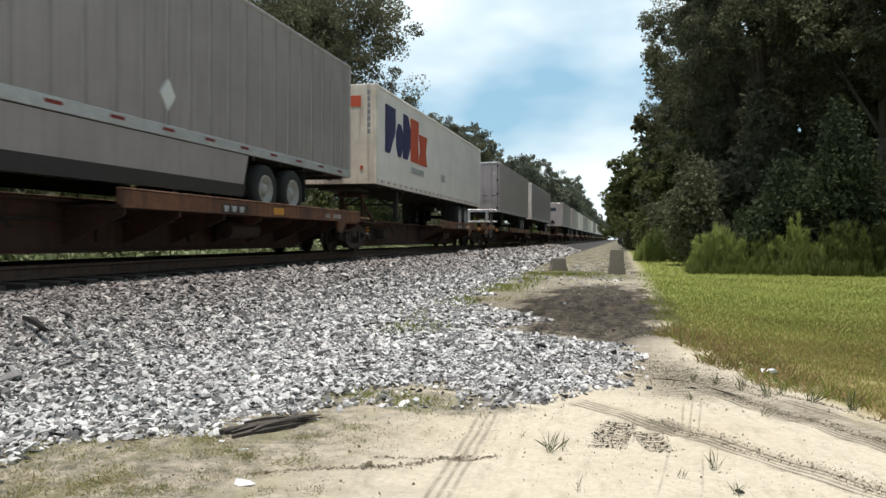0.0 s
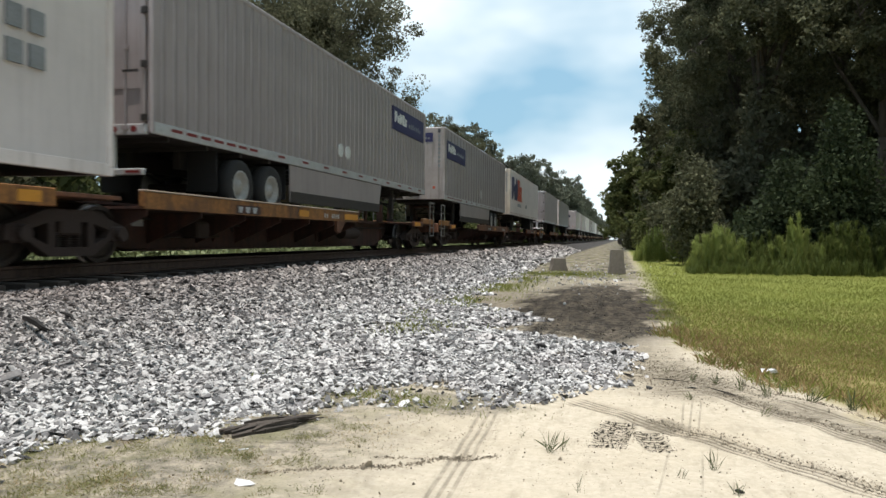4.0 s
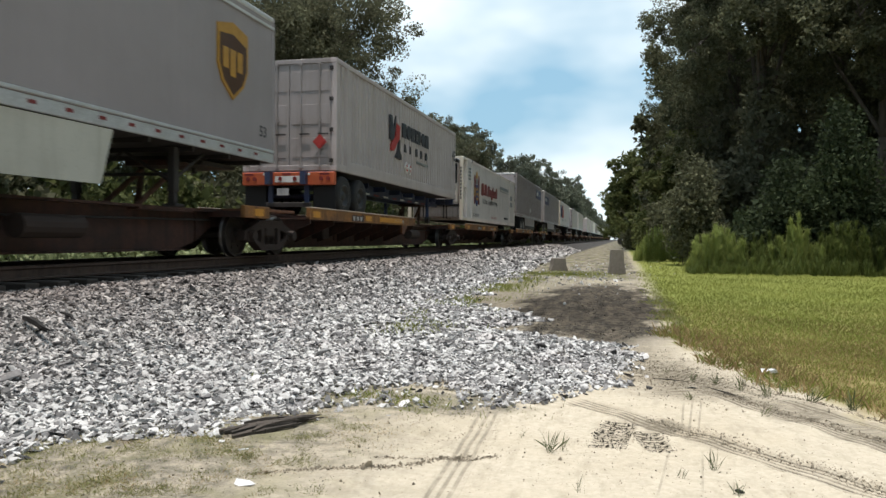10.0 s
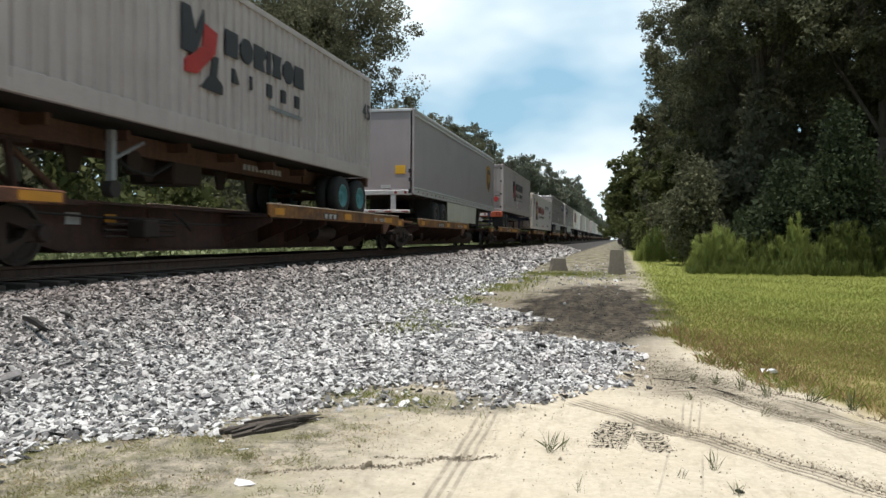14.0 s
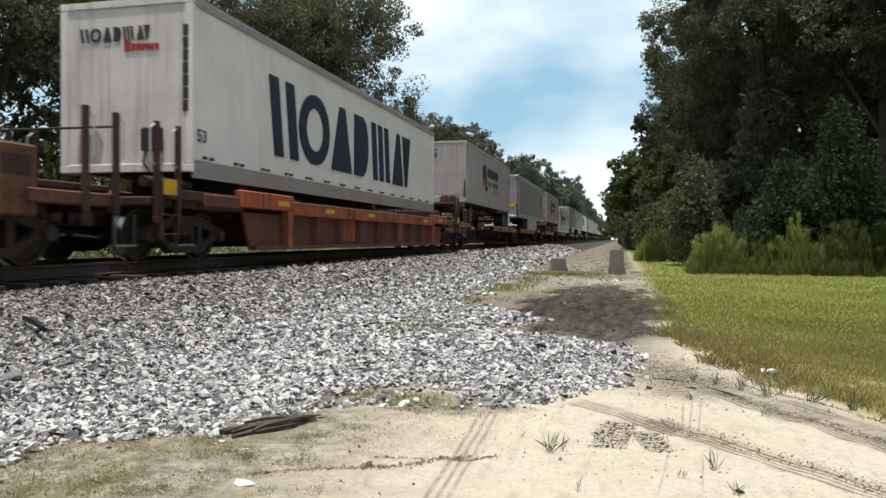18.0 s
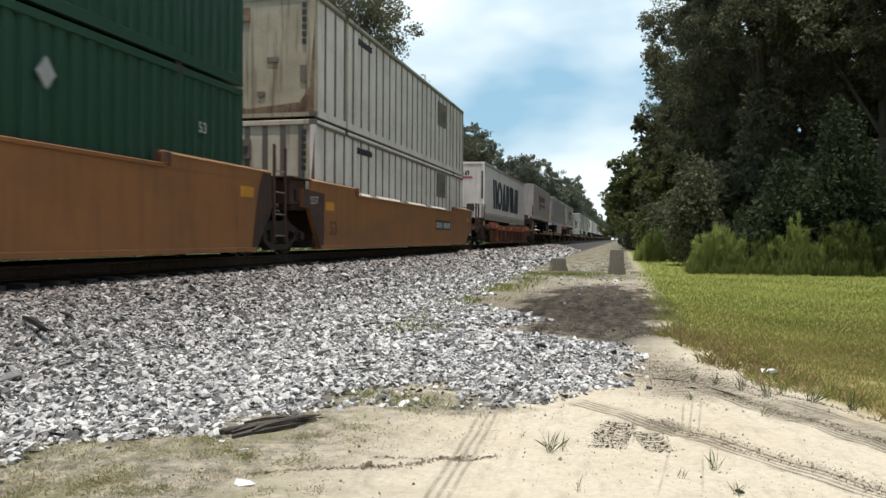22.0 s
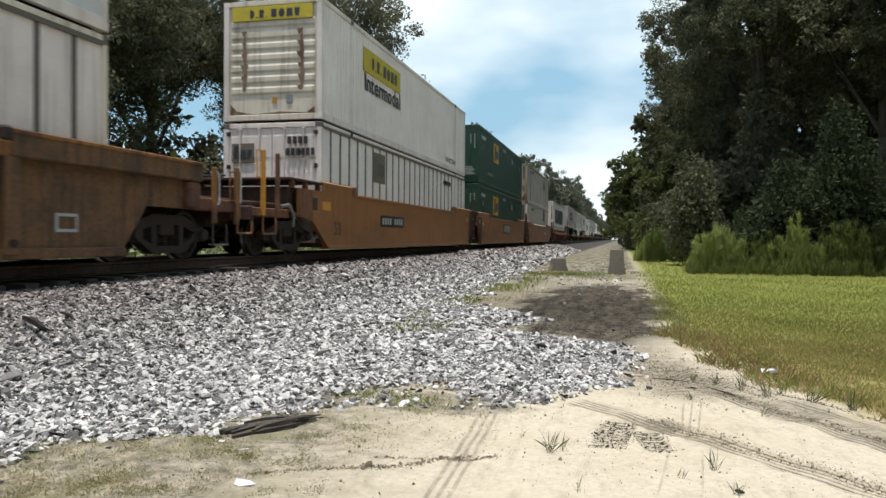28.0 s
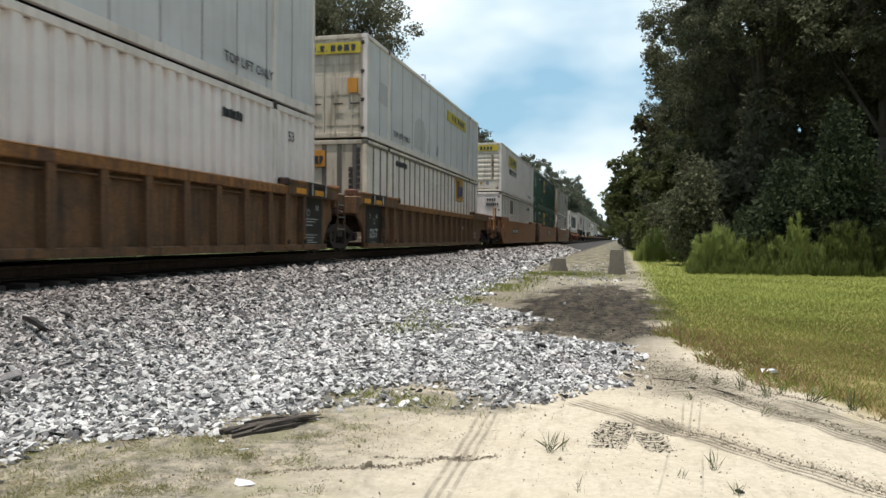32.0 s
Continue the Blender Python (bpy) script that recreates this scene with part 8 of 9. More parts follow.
def toe(y):
    """How far the gravel spreads from the track towards the camera's side."""
    return np.interp(y, [2, 3.7, 4.4, 4.9, 5.3, 5.55, 6.2, 7.8, 9.2, 9.7, 10.2, 10.8, 11.8, 13.0, 14.2, 21, 40, 80, 300],
                     [-4.2, -3.55, -2.9, -2.5, -2.2, -1.0, -0.55, -0.05, -0.2, -1.0, -2.0, -1.7, -1.5, -2.1, -3.2, -3.6, -4.2, -4.6, -4.8])


def stones(y0, y1, per, size, name):
    n = int((y1 - y0) * 8 * per)
    x, y = rng.uniform(-7.1, 0.3, n), rng.uniform(y0, y1, n)
    lobe = 0.25 * np.sin(3.1 * y + 2 * x) + 0.18 * np.sin(7.7 * y)
    out = x - toe(y) - lobe * 0.6
    bare = np.exp(-(((x + 1.62) / 0.98) ** 2 + ((y - 5.68 + 0.12 * np.sin(5 * x)) / 0.60) ** 2) ** 2)     # bare, weedy patch
    bare = np.maximum(bare, 0.85 * np.exp(-(((x + 3.1) / 1.0) ** 2 + ((y - 10.15) / 0.32) ** 2) ** 2))
    keep = rng.uniform(0, 1, n) < np.clip(0.85 - out * 2.2, 0, 1) * (1 - 0.95 * bare)
    keep |= (rng.uniform(0, 1, n) < 0.0025) & (out < 0.9)
    keep &= x > -1.12 * y - 0.6
    x, y = x[keep], y[keep]
    s = size * rng.lognormal(0, 0.30, len(x))
    z = bank(x, y) + 0.18 * s + rng.uniform(0, 1.15, len(x)) * size * (x < toe(y) - 0.15)
    return scatter(name, np.stack([x, y, z], -1), s, ROCKS, M["stone"], "crushed grey granite ballast stones", "gravel", 0.75)


ROCKS = rock_shapes(14)
stones(2.6, 8, 1800, 0.0245, "ballast_stones")
stones(8, 14, 850, 0.031, "ballast_stones")
stones(14, 30, 260, 0.041, "ballast_stones")
stones(30, 80, 40, 0.08, "ballast_stones")

# ---- grass and weeds ----
THIN = [(np.array([(-0.014, 0, 0), (0.014, 0, 0), (0.011, 0.06 + 0.06 * k, 0.6), (0.0, 0.14 + 0.13 * k, 1.0)]), np.array([[0, 1, 2, 3]])) for k in range(4)]
BLADES = [(np.array([(-0.035, 0, 0), (0.035, 0, 0), (0.03, 0.14 + 0.06 * k, 0.55), (0.0, 0.40 + 0.14 * k, 0.95)]), np.array([[0, 1, 2, 3]])) for k in range(4)]


def grass(name, n, x0, x1, y0, y1, keep, hmin, hmax, mat, label, category="grass", height=None):
    x, y = rng.uniform(x0, x1, n), rng.uniform(y0, y1, n)
    ok = rng.uniform(0, 1, n) < keep(x, y)
    x, y = x[ok], y[ok]
    s = rng.uniform(hmin, hmax, len(x))
    return scatter(name, np.stack([x, y, (height or bank)(x, y) - 0.01], -1), s, BLADES, M[mat], label, category, 0.5)


def lawn_edge(y):
    return np.interp(y, [5.0, 5.8, 6.4, 7.6, 8.55, 10, 15, 23, 28.5, 34], [2.3, 1.9, 1.5, 1.1, 0.72, 0.6, 0.5, 0.5, 0.45, 1.0])


def on_lawn(x, y, soft=0.35):
    w = 0.12 * np.sin(2.3 * y) + 0.1 * np.sin(5.9 * y + x)
    return np.clip((x - lawn_edge(y) - w) / soft, 0, 1)


def patch(x, y):
    return 0.5 + 0.5 * np.sin(0.9 * x + 1.3 * np.sin(0.5 * y)) * np.sin(0.7 * y + x * 0.3)


def lawn(name, n, keep, size, mat, label):
    """Grass that thins out and lengthens with distance from the sand."""
    u = rng.uniform(0, 1, n)
    y = 1 / (1 / 5.5 - u * (1 / 5.5 - 1 / 46))
    x = rng.uniform(0, 1, n) * (0.36 * y + 1.6 - 0.3) + 0.3
    ok = rng.uniform(0, 1, n) < on_lawn(x, y) * keep(x, y)
    x, y = x[ok], y[ok]
    s = size * rng.uniform(0.45, 1.1, len(x)) * (y / 9) ** 0.45
    scatter(name, np.stack([x, y, bank(x, y) - 0.008], -1), s, BLADES, M[mat], label, "grass", 0.5)


lawn("lawn_grass", 210000, lambda x, y: 0.45 + 0.5 * smooth(7, 12, y), 0.055, "grass", "short green lawn grass")
lawn("dry_grass", 150000, lambda x, y: (0.06 + 0.94 * smooth(19, 8, y)) * (0.10 + 0.50 * patch(1.1 * x + 2, 1.1 * y) ** 2 + 0.60 * np.exp(-(((x - 2.7) / 1.2) ** 2 + ((y - 9.6) / 1.7) ** 2)) + 0.35 * np.exp(-(((x - 1.5) / 0.7) ** 2 + ((y - 9.3) / 1.2) ** 2))), 0.055, "dry_grass", "dry straw-coloured grass")
grass("tall_grass_edge", 9000, 0.4, 4, 5.4, 12, lambda x, y: on_lawn(x, y, 0.1) * np.clip(1 - (x - lawn_edge(y)) / 0.5, 0, 1), 0.05, 0.14, "grass", "taller grass along the sand's edge")
grass("dry_grass_edge", 9000, 0.4, 4.2, 5.4, 11, lambda x, y: on_lawn(x, y, 0.1) * np.clip(1 - (x - lawn_edge(y)) / 0.8, 0, 1), 0.05, 0.16, "dry_grass", "dry reddish grass along the sand's edge")
grass("track_weeds", 14000, -4.6, -1.4, 9, 24, lambda x, y: np.exp(-(((x + 2.9 + 0.02 * (y - 14)) / 0.55) ** 2)) * (patch(3 * x, 2 * y) > 0.45), 0.05, 0.14, "grass", "thin weeds at the gravel's edge")
grass("block_grass", 10000, -4.0, 0.2, 24.5, 29.5, lambda x, y: np.exp(-(((x + 2.0) / 1.5) ** 2 + ((y - 27) / 1.6) ** 2)), 0.05, 0.11, "grass", "grass round the concrete blocks")
grass("dry_weeds", 16000, -3.2, -0.4, 5.0, 6.6, lambda x, y: np.exp(-(((x + 1.65) / 0.85) ** 2 + ((y - 5.62) / 0.40) ** 2)) * patch(6 * x, 7 * y), 0.012, 0.045, "low_weed", "dry weeds on a bare patch in the gravel")
grass("green_weeds", 7000, -3.6, -0.6, 5.0, 6.6, lambda x, y: np.exp(-(((x + 1.84) / 0.34) ** 2 + ((y - 5.60) / 0.17) ** 2)) + 0.4 * np.exp(-(((x + 1.35) / 0.22) ** 2 + ((y - 5.36) / 0.14) ** 2)) + 0.5 * np.exp(-(((x + 3.25) / 0.12) ** 2 + ((y - 6.1) / 0.12) ** 2)), 0.025, 0.085, "grass", "small green weeds in the gravel")


def clumps(name, n, per, x0, x1, y0, y1, keep, spread, hmin, hmax, mat, label):
    """Low weeds that grow in small clumps."""
    cx, cy = rng.uniform(x0, x1, n), rng.uniform(y0, y1, n)
    ok = rng.uniform(0, 1, n) < keep(cx, cy)
    cx, cy = np.repeat(cx[ok], per), np.repeat(cy[ok], per)
    r = spread * rng.lognormal(0, 0.5, len(cx))
    a = rng.uniform(0, 2 * math.pi, len(cx))
    x, y = cx + r * np.cos(a), cy + r * np.sin(a)
    s = rng.uniform(hmin, hmax, len(x))
    scatter(name, np.stack([x, y, bank(x, y) - 0.002], -1), s, BLADES, M[mat], label, "weeds", 1.3)


def dirt_side(x, y):
    return (0.25 * smooth(-1.0, -1.6, x) + 0.75 * smooth(-1.5, -2.3, x)) * smooth(-0.15, 0.15, x - toe(y))


clumps("weeds", 330, 130, -4.4, -1.4, 2.6, 5.0, dirt_side, 0.055, 0.008, 0.030, "low_weed", "low olive weeds in clumps on the dirt")
clumps("weeds", 60, 110, -4.4, -2.3, 2.6, 5.0, dirt_side, 0.06, 0.008, 0.034, "low_weed", "small clumps of green weeds on the dirt")
clumps("dry_weeds", 160, 60, -4.4, -1.2, 2.6, 5.0, dirt_side, 0.07, 0.008, 0.030, "dry_grass", "thin dry weeds on the dirt")
clumps("weeds", 26, 90, -6.0, -2.2, 4.4, 7.0, lambda x, y: 0.5 + 0 * x, 0.07, 0.02, 0.055, "low_weed", "sparse weeds growing through the ballast")
grass("far_bank_grass", 16000, -17, -12.6, -2, 60, lambda x, y: 0.8 + 0 * x, 0.2, 0.6, "weed", "sunlit weeds on the far side of the track")


def crumbs(name, line, n, spread, size, mat, label):
    """Clods of soil strewn along a line."""
    t = rng.uniform(0, len(line) - 1.001, n)
    i = t.astype(int)
    P = np.array(line, float)
    p = P[i] + (P[i + 1] - P[i]) * (t - i)[:, None] + rng.normal(0, 1, (n, 2)) * np.array(spread)
    z = ruts(p[:, 0], p[:, 1])
    s = size * rng.lognormal(0, 0.5, n)
    scatter(name, np.stack([p[:, 0], p[:, 1], z + 0.2 * s], -1), s, ROCKS, M[mat], label, "soil", 2.0)


crumbs("soil_clods", [(-1.95, 3.62), (-1.6, 3.82), (-1.25, 3.9), (-0.88, 4.33)], 900, (0.018, 0.016), 0.0045, "clod", "thin line of dark crumbled soil across the sand")
crumbs("soil_clods", [(-1.4, 4.05), (-0.95, 4.2), (-0.7, 4.3)], 400, (0.016, 0.016), 0.004, "clod", "thin line of dark crumbled soil across the sand")
crumbs("soil_clods", [(0.2, 5.44), (0.75, 4.86), (1.3, 4.28), (1.8, 3.75)], 3600, (0.045, 0.045), 0.0031, "clod", "crust of dark soil along a tyre track")
crumbs("soil_clods", [(0.82, 6.52), (1.3, 5.8), (1.9, 4.9)], 1500, (0.03, 0.03), 0.004, "clod", "crust of dark soil along a tyre track")
crumbs("soil_clods", [(1.1, 6.95), (1.6, 6.25), (2.1, 5.5)], 900, (0.03, 0.03), 0.004, "clod", "crust of dark soil along a tyre track")
crumbs("soil_clods", [(-0.4, 8.6), (0.4, 7.6), (0.9, 6.5)], 7000, (0.4, 0.45), 0.0042, "clod", "loose crumbled soil at the gravel's tip")
crumbs("soil_clods", [(-3.6, 3.0), (-2.4, 3.4), (-1.4, 4.6), (-1.3, 5.3)], 3600, (0.5, 0.45), 0.0030, "clod", "loose crumbs of soil on the sand")
crumbs("soil_clods", [(-0.6, 4.0), (0.0, 4.6), (0.9, 3.9), (1.3, 5.2)], 1100, (0.5, 0.5), 0.0028, "clod", "scattered crumbs of soil on the sand")
for k in range(8):
    crumbs("soil_clods", [(-0.10 - 0.011 * k, 5.28 - 0.085 * k), (0.12 - 0.011 * k, 5.22 - 0.085 * k)], 190, (0.022, 0.020), 0.0030, "mud", "dark ribs of soil in a tyre print")
for k in range(5):
    crumbs("soil_clods", [(0.10 + 0.02 * k, 5.00 - 0.085 * k), (0.27 + 0.02 * k, 5.04 - 0.085 * k)], 150, (0.022, 0.020), 0.0030, "mud", "dark ribs of soil in a tyre print")
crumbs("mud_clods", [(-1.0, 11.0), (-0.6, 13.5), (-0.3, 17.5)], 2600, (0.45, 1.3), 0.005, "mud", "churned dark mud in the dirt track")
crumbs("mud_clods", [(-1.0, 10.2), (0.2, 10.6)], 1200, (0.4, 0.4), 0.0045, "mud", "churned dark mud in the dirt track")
crumbs("gravel_scatter", [(-2.3, 22), (-1.2, 26), (-0.6, 40)], 900, (1.2, 3.0), 0.022, "stone", "loose stones on the dirt track")


def tuft(x, y, n, h, mat="thin_grass"):
    a = rng.uniform(0, 2 * math.pi, n)
    r = rng.uniform(0, 0.035, n)
    p = np.stack([x + r * np.cos(a), y + r * np.sin(a), np.full(n, -0.005)], -1)
    scatter("grass_tuft", p, h * rng.uniform(0.4, 1.1, n), THIN, M[mat], "small tuft of thin grass growing in the sand", "grass", 0.5, "")


for x, y, n, h in ((-0.40, 4.47, 20, 0.15), (-0.33, 4.52, 8, 0.12), (0.52, 4.35, 16, 0.12), (0.34, 4.15, 9, 0.09), (0.56, 6.2, 22, 0.10), (1.03, 5.73, 10, 0.13), (1.20, 6.55, 22, 0.15), (1.02, 6.75, 18, 0.14), (0.85, 6.95, 20, 0.12), (1.35, 6.7, 18, 0.13), (1.5, 6.35, 30, 0.16), (1.75, 6.2, 30, 0.16), (0.60, 3.95, 16, 0.08), (-0.19, 3.8, 6, 0.10), (-0.62, 4.75, 6, 0.06), (0.66, 7.05, 18, 0.1), (0.45, 7.4, 14, 0.09)):
    tuft(x, y, n, h)

# ---- trees ----
def leaf_cloud(centres, radii, per, size, r):
    """Leaves in clumps: kites of two triangles, turned at random."""
    n = len(centres) * per
    c = np.repeat(centres, per, 0)
    rad = np.repeat(radii, per)
    d = r.normal(0, 1, (n, 3))
    d /= np.linalg.norm(d, axis=1)[:, None] + 1e-9
    p = c + d * (rad * r.uniform(0.25, 1.0, n) ** 0.6)[:, None] * np.array([1, 1, 0.75])
    u = r.normal(0, 1, (n, 3)) + np.array([0, 0, -0.4])
    u /= np.linalg.norm(u, axis=1)[:, None]
    w = np.cross(u, r.normal(0, 1, (n, 3)))
    w /= np.linalg.norm(w, axis=1)[:, None] + 1e-9
    s = size * r.lognormal(0, 0.35, n)[:, None]
    V = np.stack([p, p + u * s * 0.5 + w * s * 0.30, p + u * s, p + u * s * 0.45 - w * s * 0.30], 1).reshape(-1, 3)
    F = np.arange(n * 4).reshape(-1, 4)
    return V, F


def crown_mesh(name, seed, h, rad, base, clumps, per, size, mat, droop=0.0, lean=(0, 0)):
    r = np.random.default_rng(seed)
    lobes = []
    k = 9
    for i in range(k):
        a = 2 * math.pi * i / k + r.uniform(-0.4, 0.4)
        q = r.uniform(0.30, 0.62) * rad
        z = base + (h - base) * r.uniform(0.18, 0.80)
        lobes.append((q * math.cos(a), q * math.sin(a), z, rad * r.uniform(0.36, 0.52)))
    lobes.append((lean[0], lean[1], h - rad * 0.45, rad * 0.48))
    lobes.append((0, 0, base + (h - base) * 0.5, rad * 0.5))
    L = np.array(lobes)
    pick = r.integers(0, len(L), clumps)
    d = r.normal(0, 1, (clumps, 3))
    d /= np.linalg.norm(d, axis=1)[:, None]
    c = L[pick, :3] + d * (L[pick, 3] * r.uniform(0.55, 1.03, clumps))[:, None] * np.array([1, 1, 0.8])
    c[:, 2] = np.maximum(c[:, 2], base * 0.7)
    V, F = leaf_cloud(c, np.full(clumps, rad * 0.095) * r.uniform(0.6, 1.5, clumps), per, size, r)
    ob = raw(name, V, F, M[mat])
    return ob, L


def tree(name, label, seed, h, rad, base, clumps, per, size, mat, trunk=0.32):
    own = thing(name, label, "tree", "trees along the railway")
    crown, L = crown_mesh("crown", seed, h, rad, base, clumps, per, size, mat)
    crown.parent = own
    r = random.Random(seed)
    t = Mesh()
    pts = [Vector((0, 0, -0.3))]
    for i in range(5):
        pts.append(Vector((pts[-1].x + r.uniform(-0.3, 0.3), pts[-1].y + r.uniform(-0.3, 0.3), (h * 0.62) * (i + 1) / 5)))
    for i in range(5):
        t.tube(pts[i], pts[i + 1], trunk * (1 - 0.16 * i) * (1.3 if i == 0 else 1), trunk * (1 - 0.16 * (i + 1)), 9)
    part("trunk", t, "bark", own, smooth=True)
    for i in range(len(L)):
        a = pts[2 + i % 3]
        b = Vector(L[i][:3])
        mid = a.lerp(b, 0.5) + Vector((r.uniform(-0.4, 0.4), r.uniform(-0.4, 0.4), 0.4))
        g = Mesh().tube(a, mid, trunk * 0.38, trunk * 0.26, 6).tube(mid, b, trunk * 0.26, trunk * 0.1, 6)
        for _ in range(3):
            e = b + Vector((r.uniform(-1, 1), r.uniform(-1, 1), r.uniform(-0.3, 0.9))) * L[i][3] * 0.8
            g.tube(mid.lerp(b, r.uniform(0.4, 1)), e, trunk * 0.1, 0.02, 5)
        part("limb", g, "bark", own)
    return own


protos = [
    tree("oak_tree", "broad oak tree with grey-green leaves", 1, 24.0, 8.6, 5.0, 900, 130, 0.16, "oak_grey", 0.45),
    tree("oak_tree", "dark green woodland tree with a ragged crown", 2, 26.0, 6.4, 1.6, 400, 170, 0.15, "forest"),
    tree("oak_tree", "tall dark woodland tree with dense leaves", 3, 29.0, 6.6, 2.0, 440, 170, 0.15, "forest"),
    tree("oak_tree", "round oak tree with mid-green leaves", 4, 15.5, 5.6, 2.0, 250, 140, 0.155, "oak_grey"),
    tree("oak_tree", "distant oak tree, haze put into its pale leaves", 5, 21.0, 7.2, 2.5, 300, 80, 0.36, "hazed_oak"),
    tree("oak_tree", "dark green tree of a distant woodland edge, and unseen to block skylight", 6, 18.0, 6.0, 1.5, 220, 60, 0.36, "forest"),
    tree("oak_tree", "small distant green tree in a woodland edge", 7, 13.5, 5.0, 1.2, 200, 56, 0.36, "oak"),
]
# x, y, kind of tree, turn
SPOTS_LEFT = [(-22, 4, 3, 0), (-23, 13, 3, 40), (-22, 21, 3, 100), (-26, 30, 0, 200), (-21.7, 47, 0, 20, 0.95), (-30, 17, 0, 80), (-30, 42, 0, 150), (-28.5, 64, 0, 250), (-22, 80, 3, 300, 1.04), (-25, 88, 3, 60, 1.05), (-21.0, 98, 3, 15, 1.04),
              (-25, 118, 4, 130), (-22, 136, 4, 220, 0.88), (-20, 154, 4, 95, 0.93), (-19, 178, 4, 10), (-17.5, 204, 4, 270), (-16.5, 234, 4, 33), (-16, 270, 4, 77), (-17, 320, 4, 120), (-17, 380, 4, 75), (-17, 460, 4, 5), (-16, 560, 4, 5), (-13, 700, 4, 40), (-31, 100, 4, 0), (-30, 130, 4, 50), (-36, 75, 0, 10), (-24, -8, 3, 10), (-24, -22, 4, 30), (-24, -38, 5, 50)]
SPOTS_RIGHT = [(7.6, 43, 2, 0), (12.5, 40, 1, 50), (17.5, 37.5, 2, 100), (23, 36, 1, 150), (29, 34, 2, 210), (7.6, 53, 1, 260), (14, 48, 2, 310), (21, 46, 1, 20), (28, 45, 2, 90), (8.0, 64, 2, 70), (14, 62, 1, 120),
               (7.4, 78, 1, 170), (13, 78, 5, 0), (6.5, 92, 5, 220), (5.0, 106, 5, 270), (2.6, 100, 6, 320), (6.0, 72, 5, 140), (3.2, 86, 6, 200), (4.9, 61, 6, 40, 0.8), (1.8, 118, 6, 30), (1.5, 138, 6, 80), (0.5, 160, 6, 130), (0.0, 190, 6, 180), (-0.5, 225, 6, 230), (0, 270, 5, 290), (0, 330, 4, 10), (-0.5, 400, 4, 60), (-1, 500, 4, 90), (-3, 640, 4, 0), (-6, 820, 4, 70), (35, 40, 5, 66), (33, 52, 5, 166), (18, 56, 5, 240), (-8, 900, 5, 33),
               # Unseen trees beside and behind the camera, added to hold back skylight.
               (24, 24, 5, 10), (22, 12, 5, 60), (21, 0, 5, 120), (22, -12, 5, 200), (20, -24, 5, 260), (10, -30, 5, 300), (0, -34, 5, 20), (-12, -40, 5, 80)]
used = set()
for x, y, k, rz, *grown in SPOTS_LEFT + SPOTS_RIGHT:
    m = pose(x, y, float(bank(np.array(x), np.array(y))), 0, 0, rz) @ Matrix.Scale(grown[0] if grown else 1.0, 4)
    if k not in used:
        used.add(k)
        protos[k].matrix_basis = m
    else:
        copy_thing(protos[k], m)


def bush(name, label, seed, w, d, h, clumps, per, size, mat, x, y):
    own = thing(name, label, "bush", "bushes at the wood's edge")
    r = np.random.default_rng(seed)
    c = np.stack([r.uniform(-w / 2, w / 2, clumps), r.uniform(-d / 2, d / 2, clumps), np.zeros(clumps)], -1)
    top = h * (0.62 + 0.38 * np.sin(c[:, 0] * 1.9 + seed) * np.sin(c[:, 0] * 0.7 + 1)) * np.sqrt(np.clip(1 - (2 * c[:, 1] / d) ** 2 * 0.5, 0, 1))
    c[:, 2] = r.uniform(0.05, 1, clumps) ** 0.7 * top
    V, F = leaf_cloud(c, np.full(clumps, 0.30 + 0.06 * h) * r.uniform(0.6, 1.3, clumps), per, size, r)
    o = raw("foliage", V, F, M[mat])
    o.parent = own
    for _ in range(2):
        sx, sy = r.uniform(-w / 3, w / 3), r.uniform(-d / 3, d / 3)
        part("stem", Mesh().tube((sx, sy, -0.1), (sx + r.uniform(-0.4, 0.4), sy, h * 0.6), 0.03, 0.012, 5), "bark", own)
    own.matrix_basis = pose(x, y, 0)
    return own


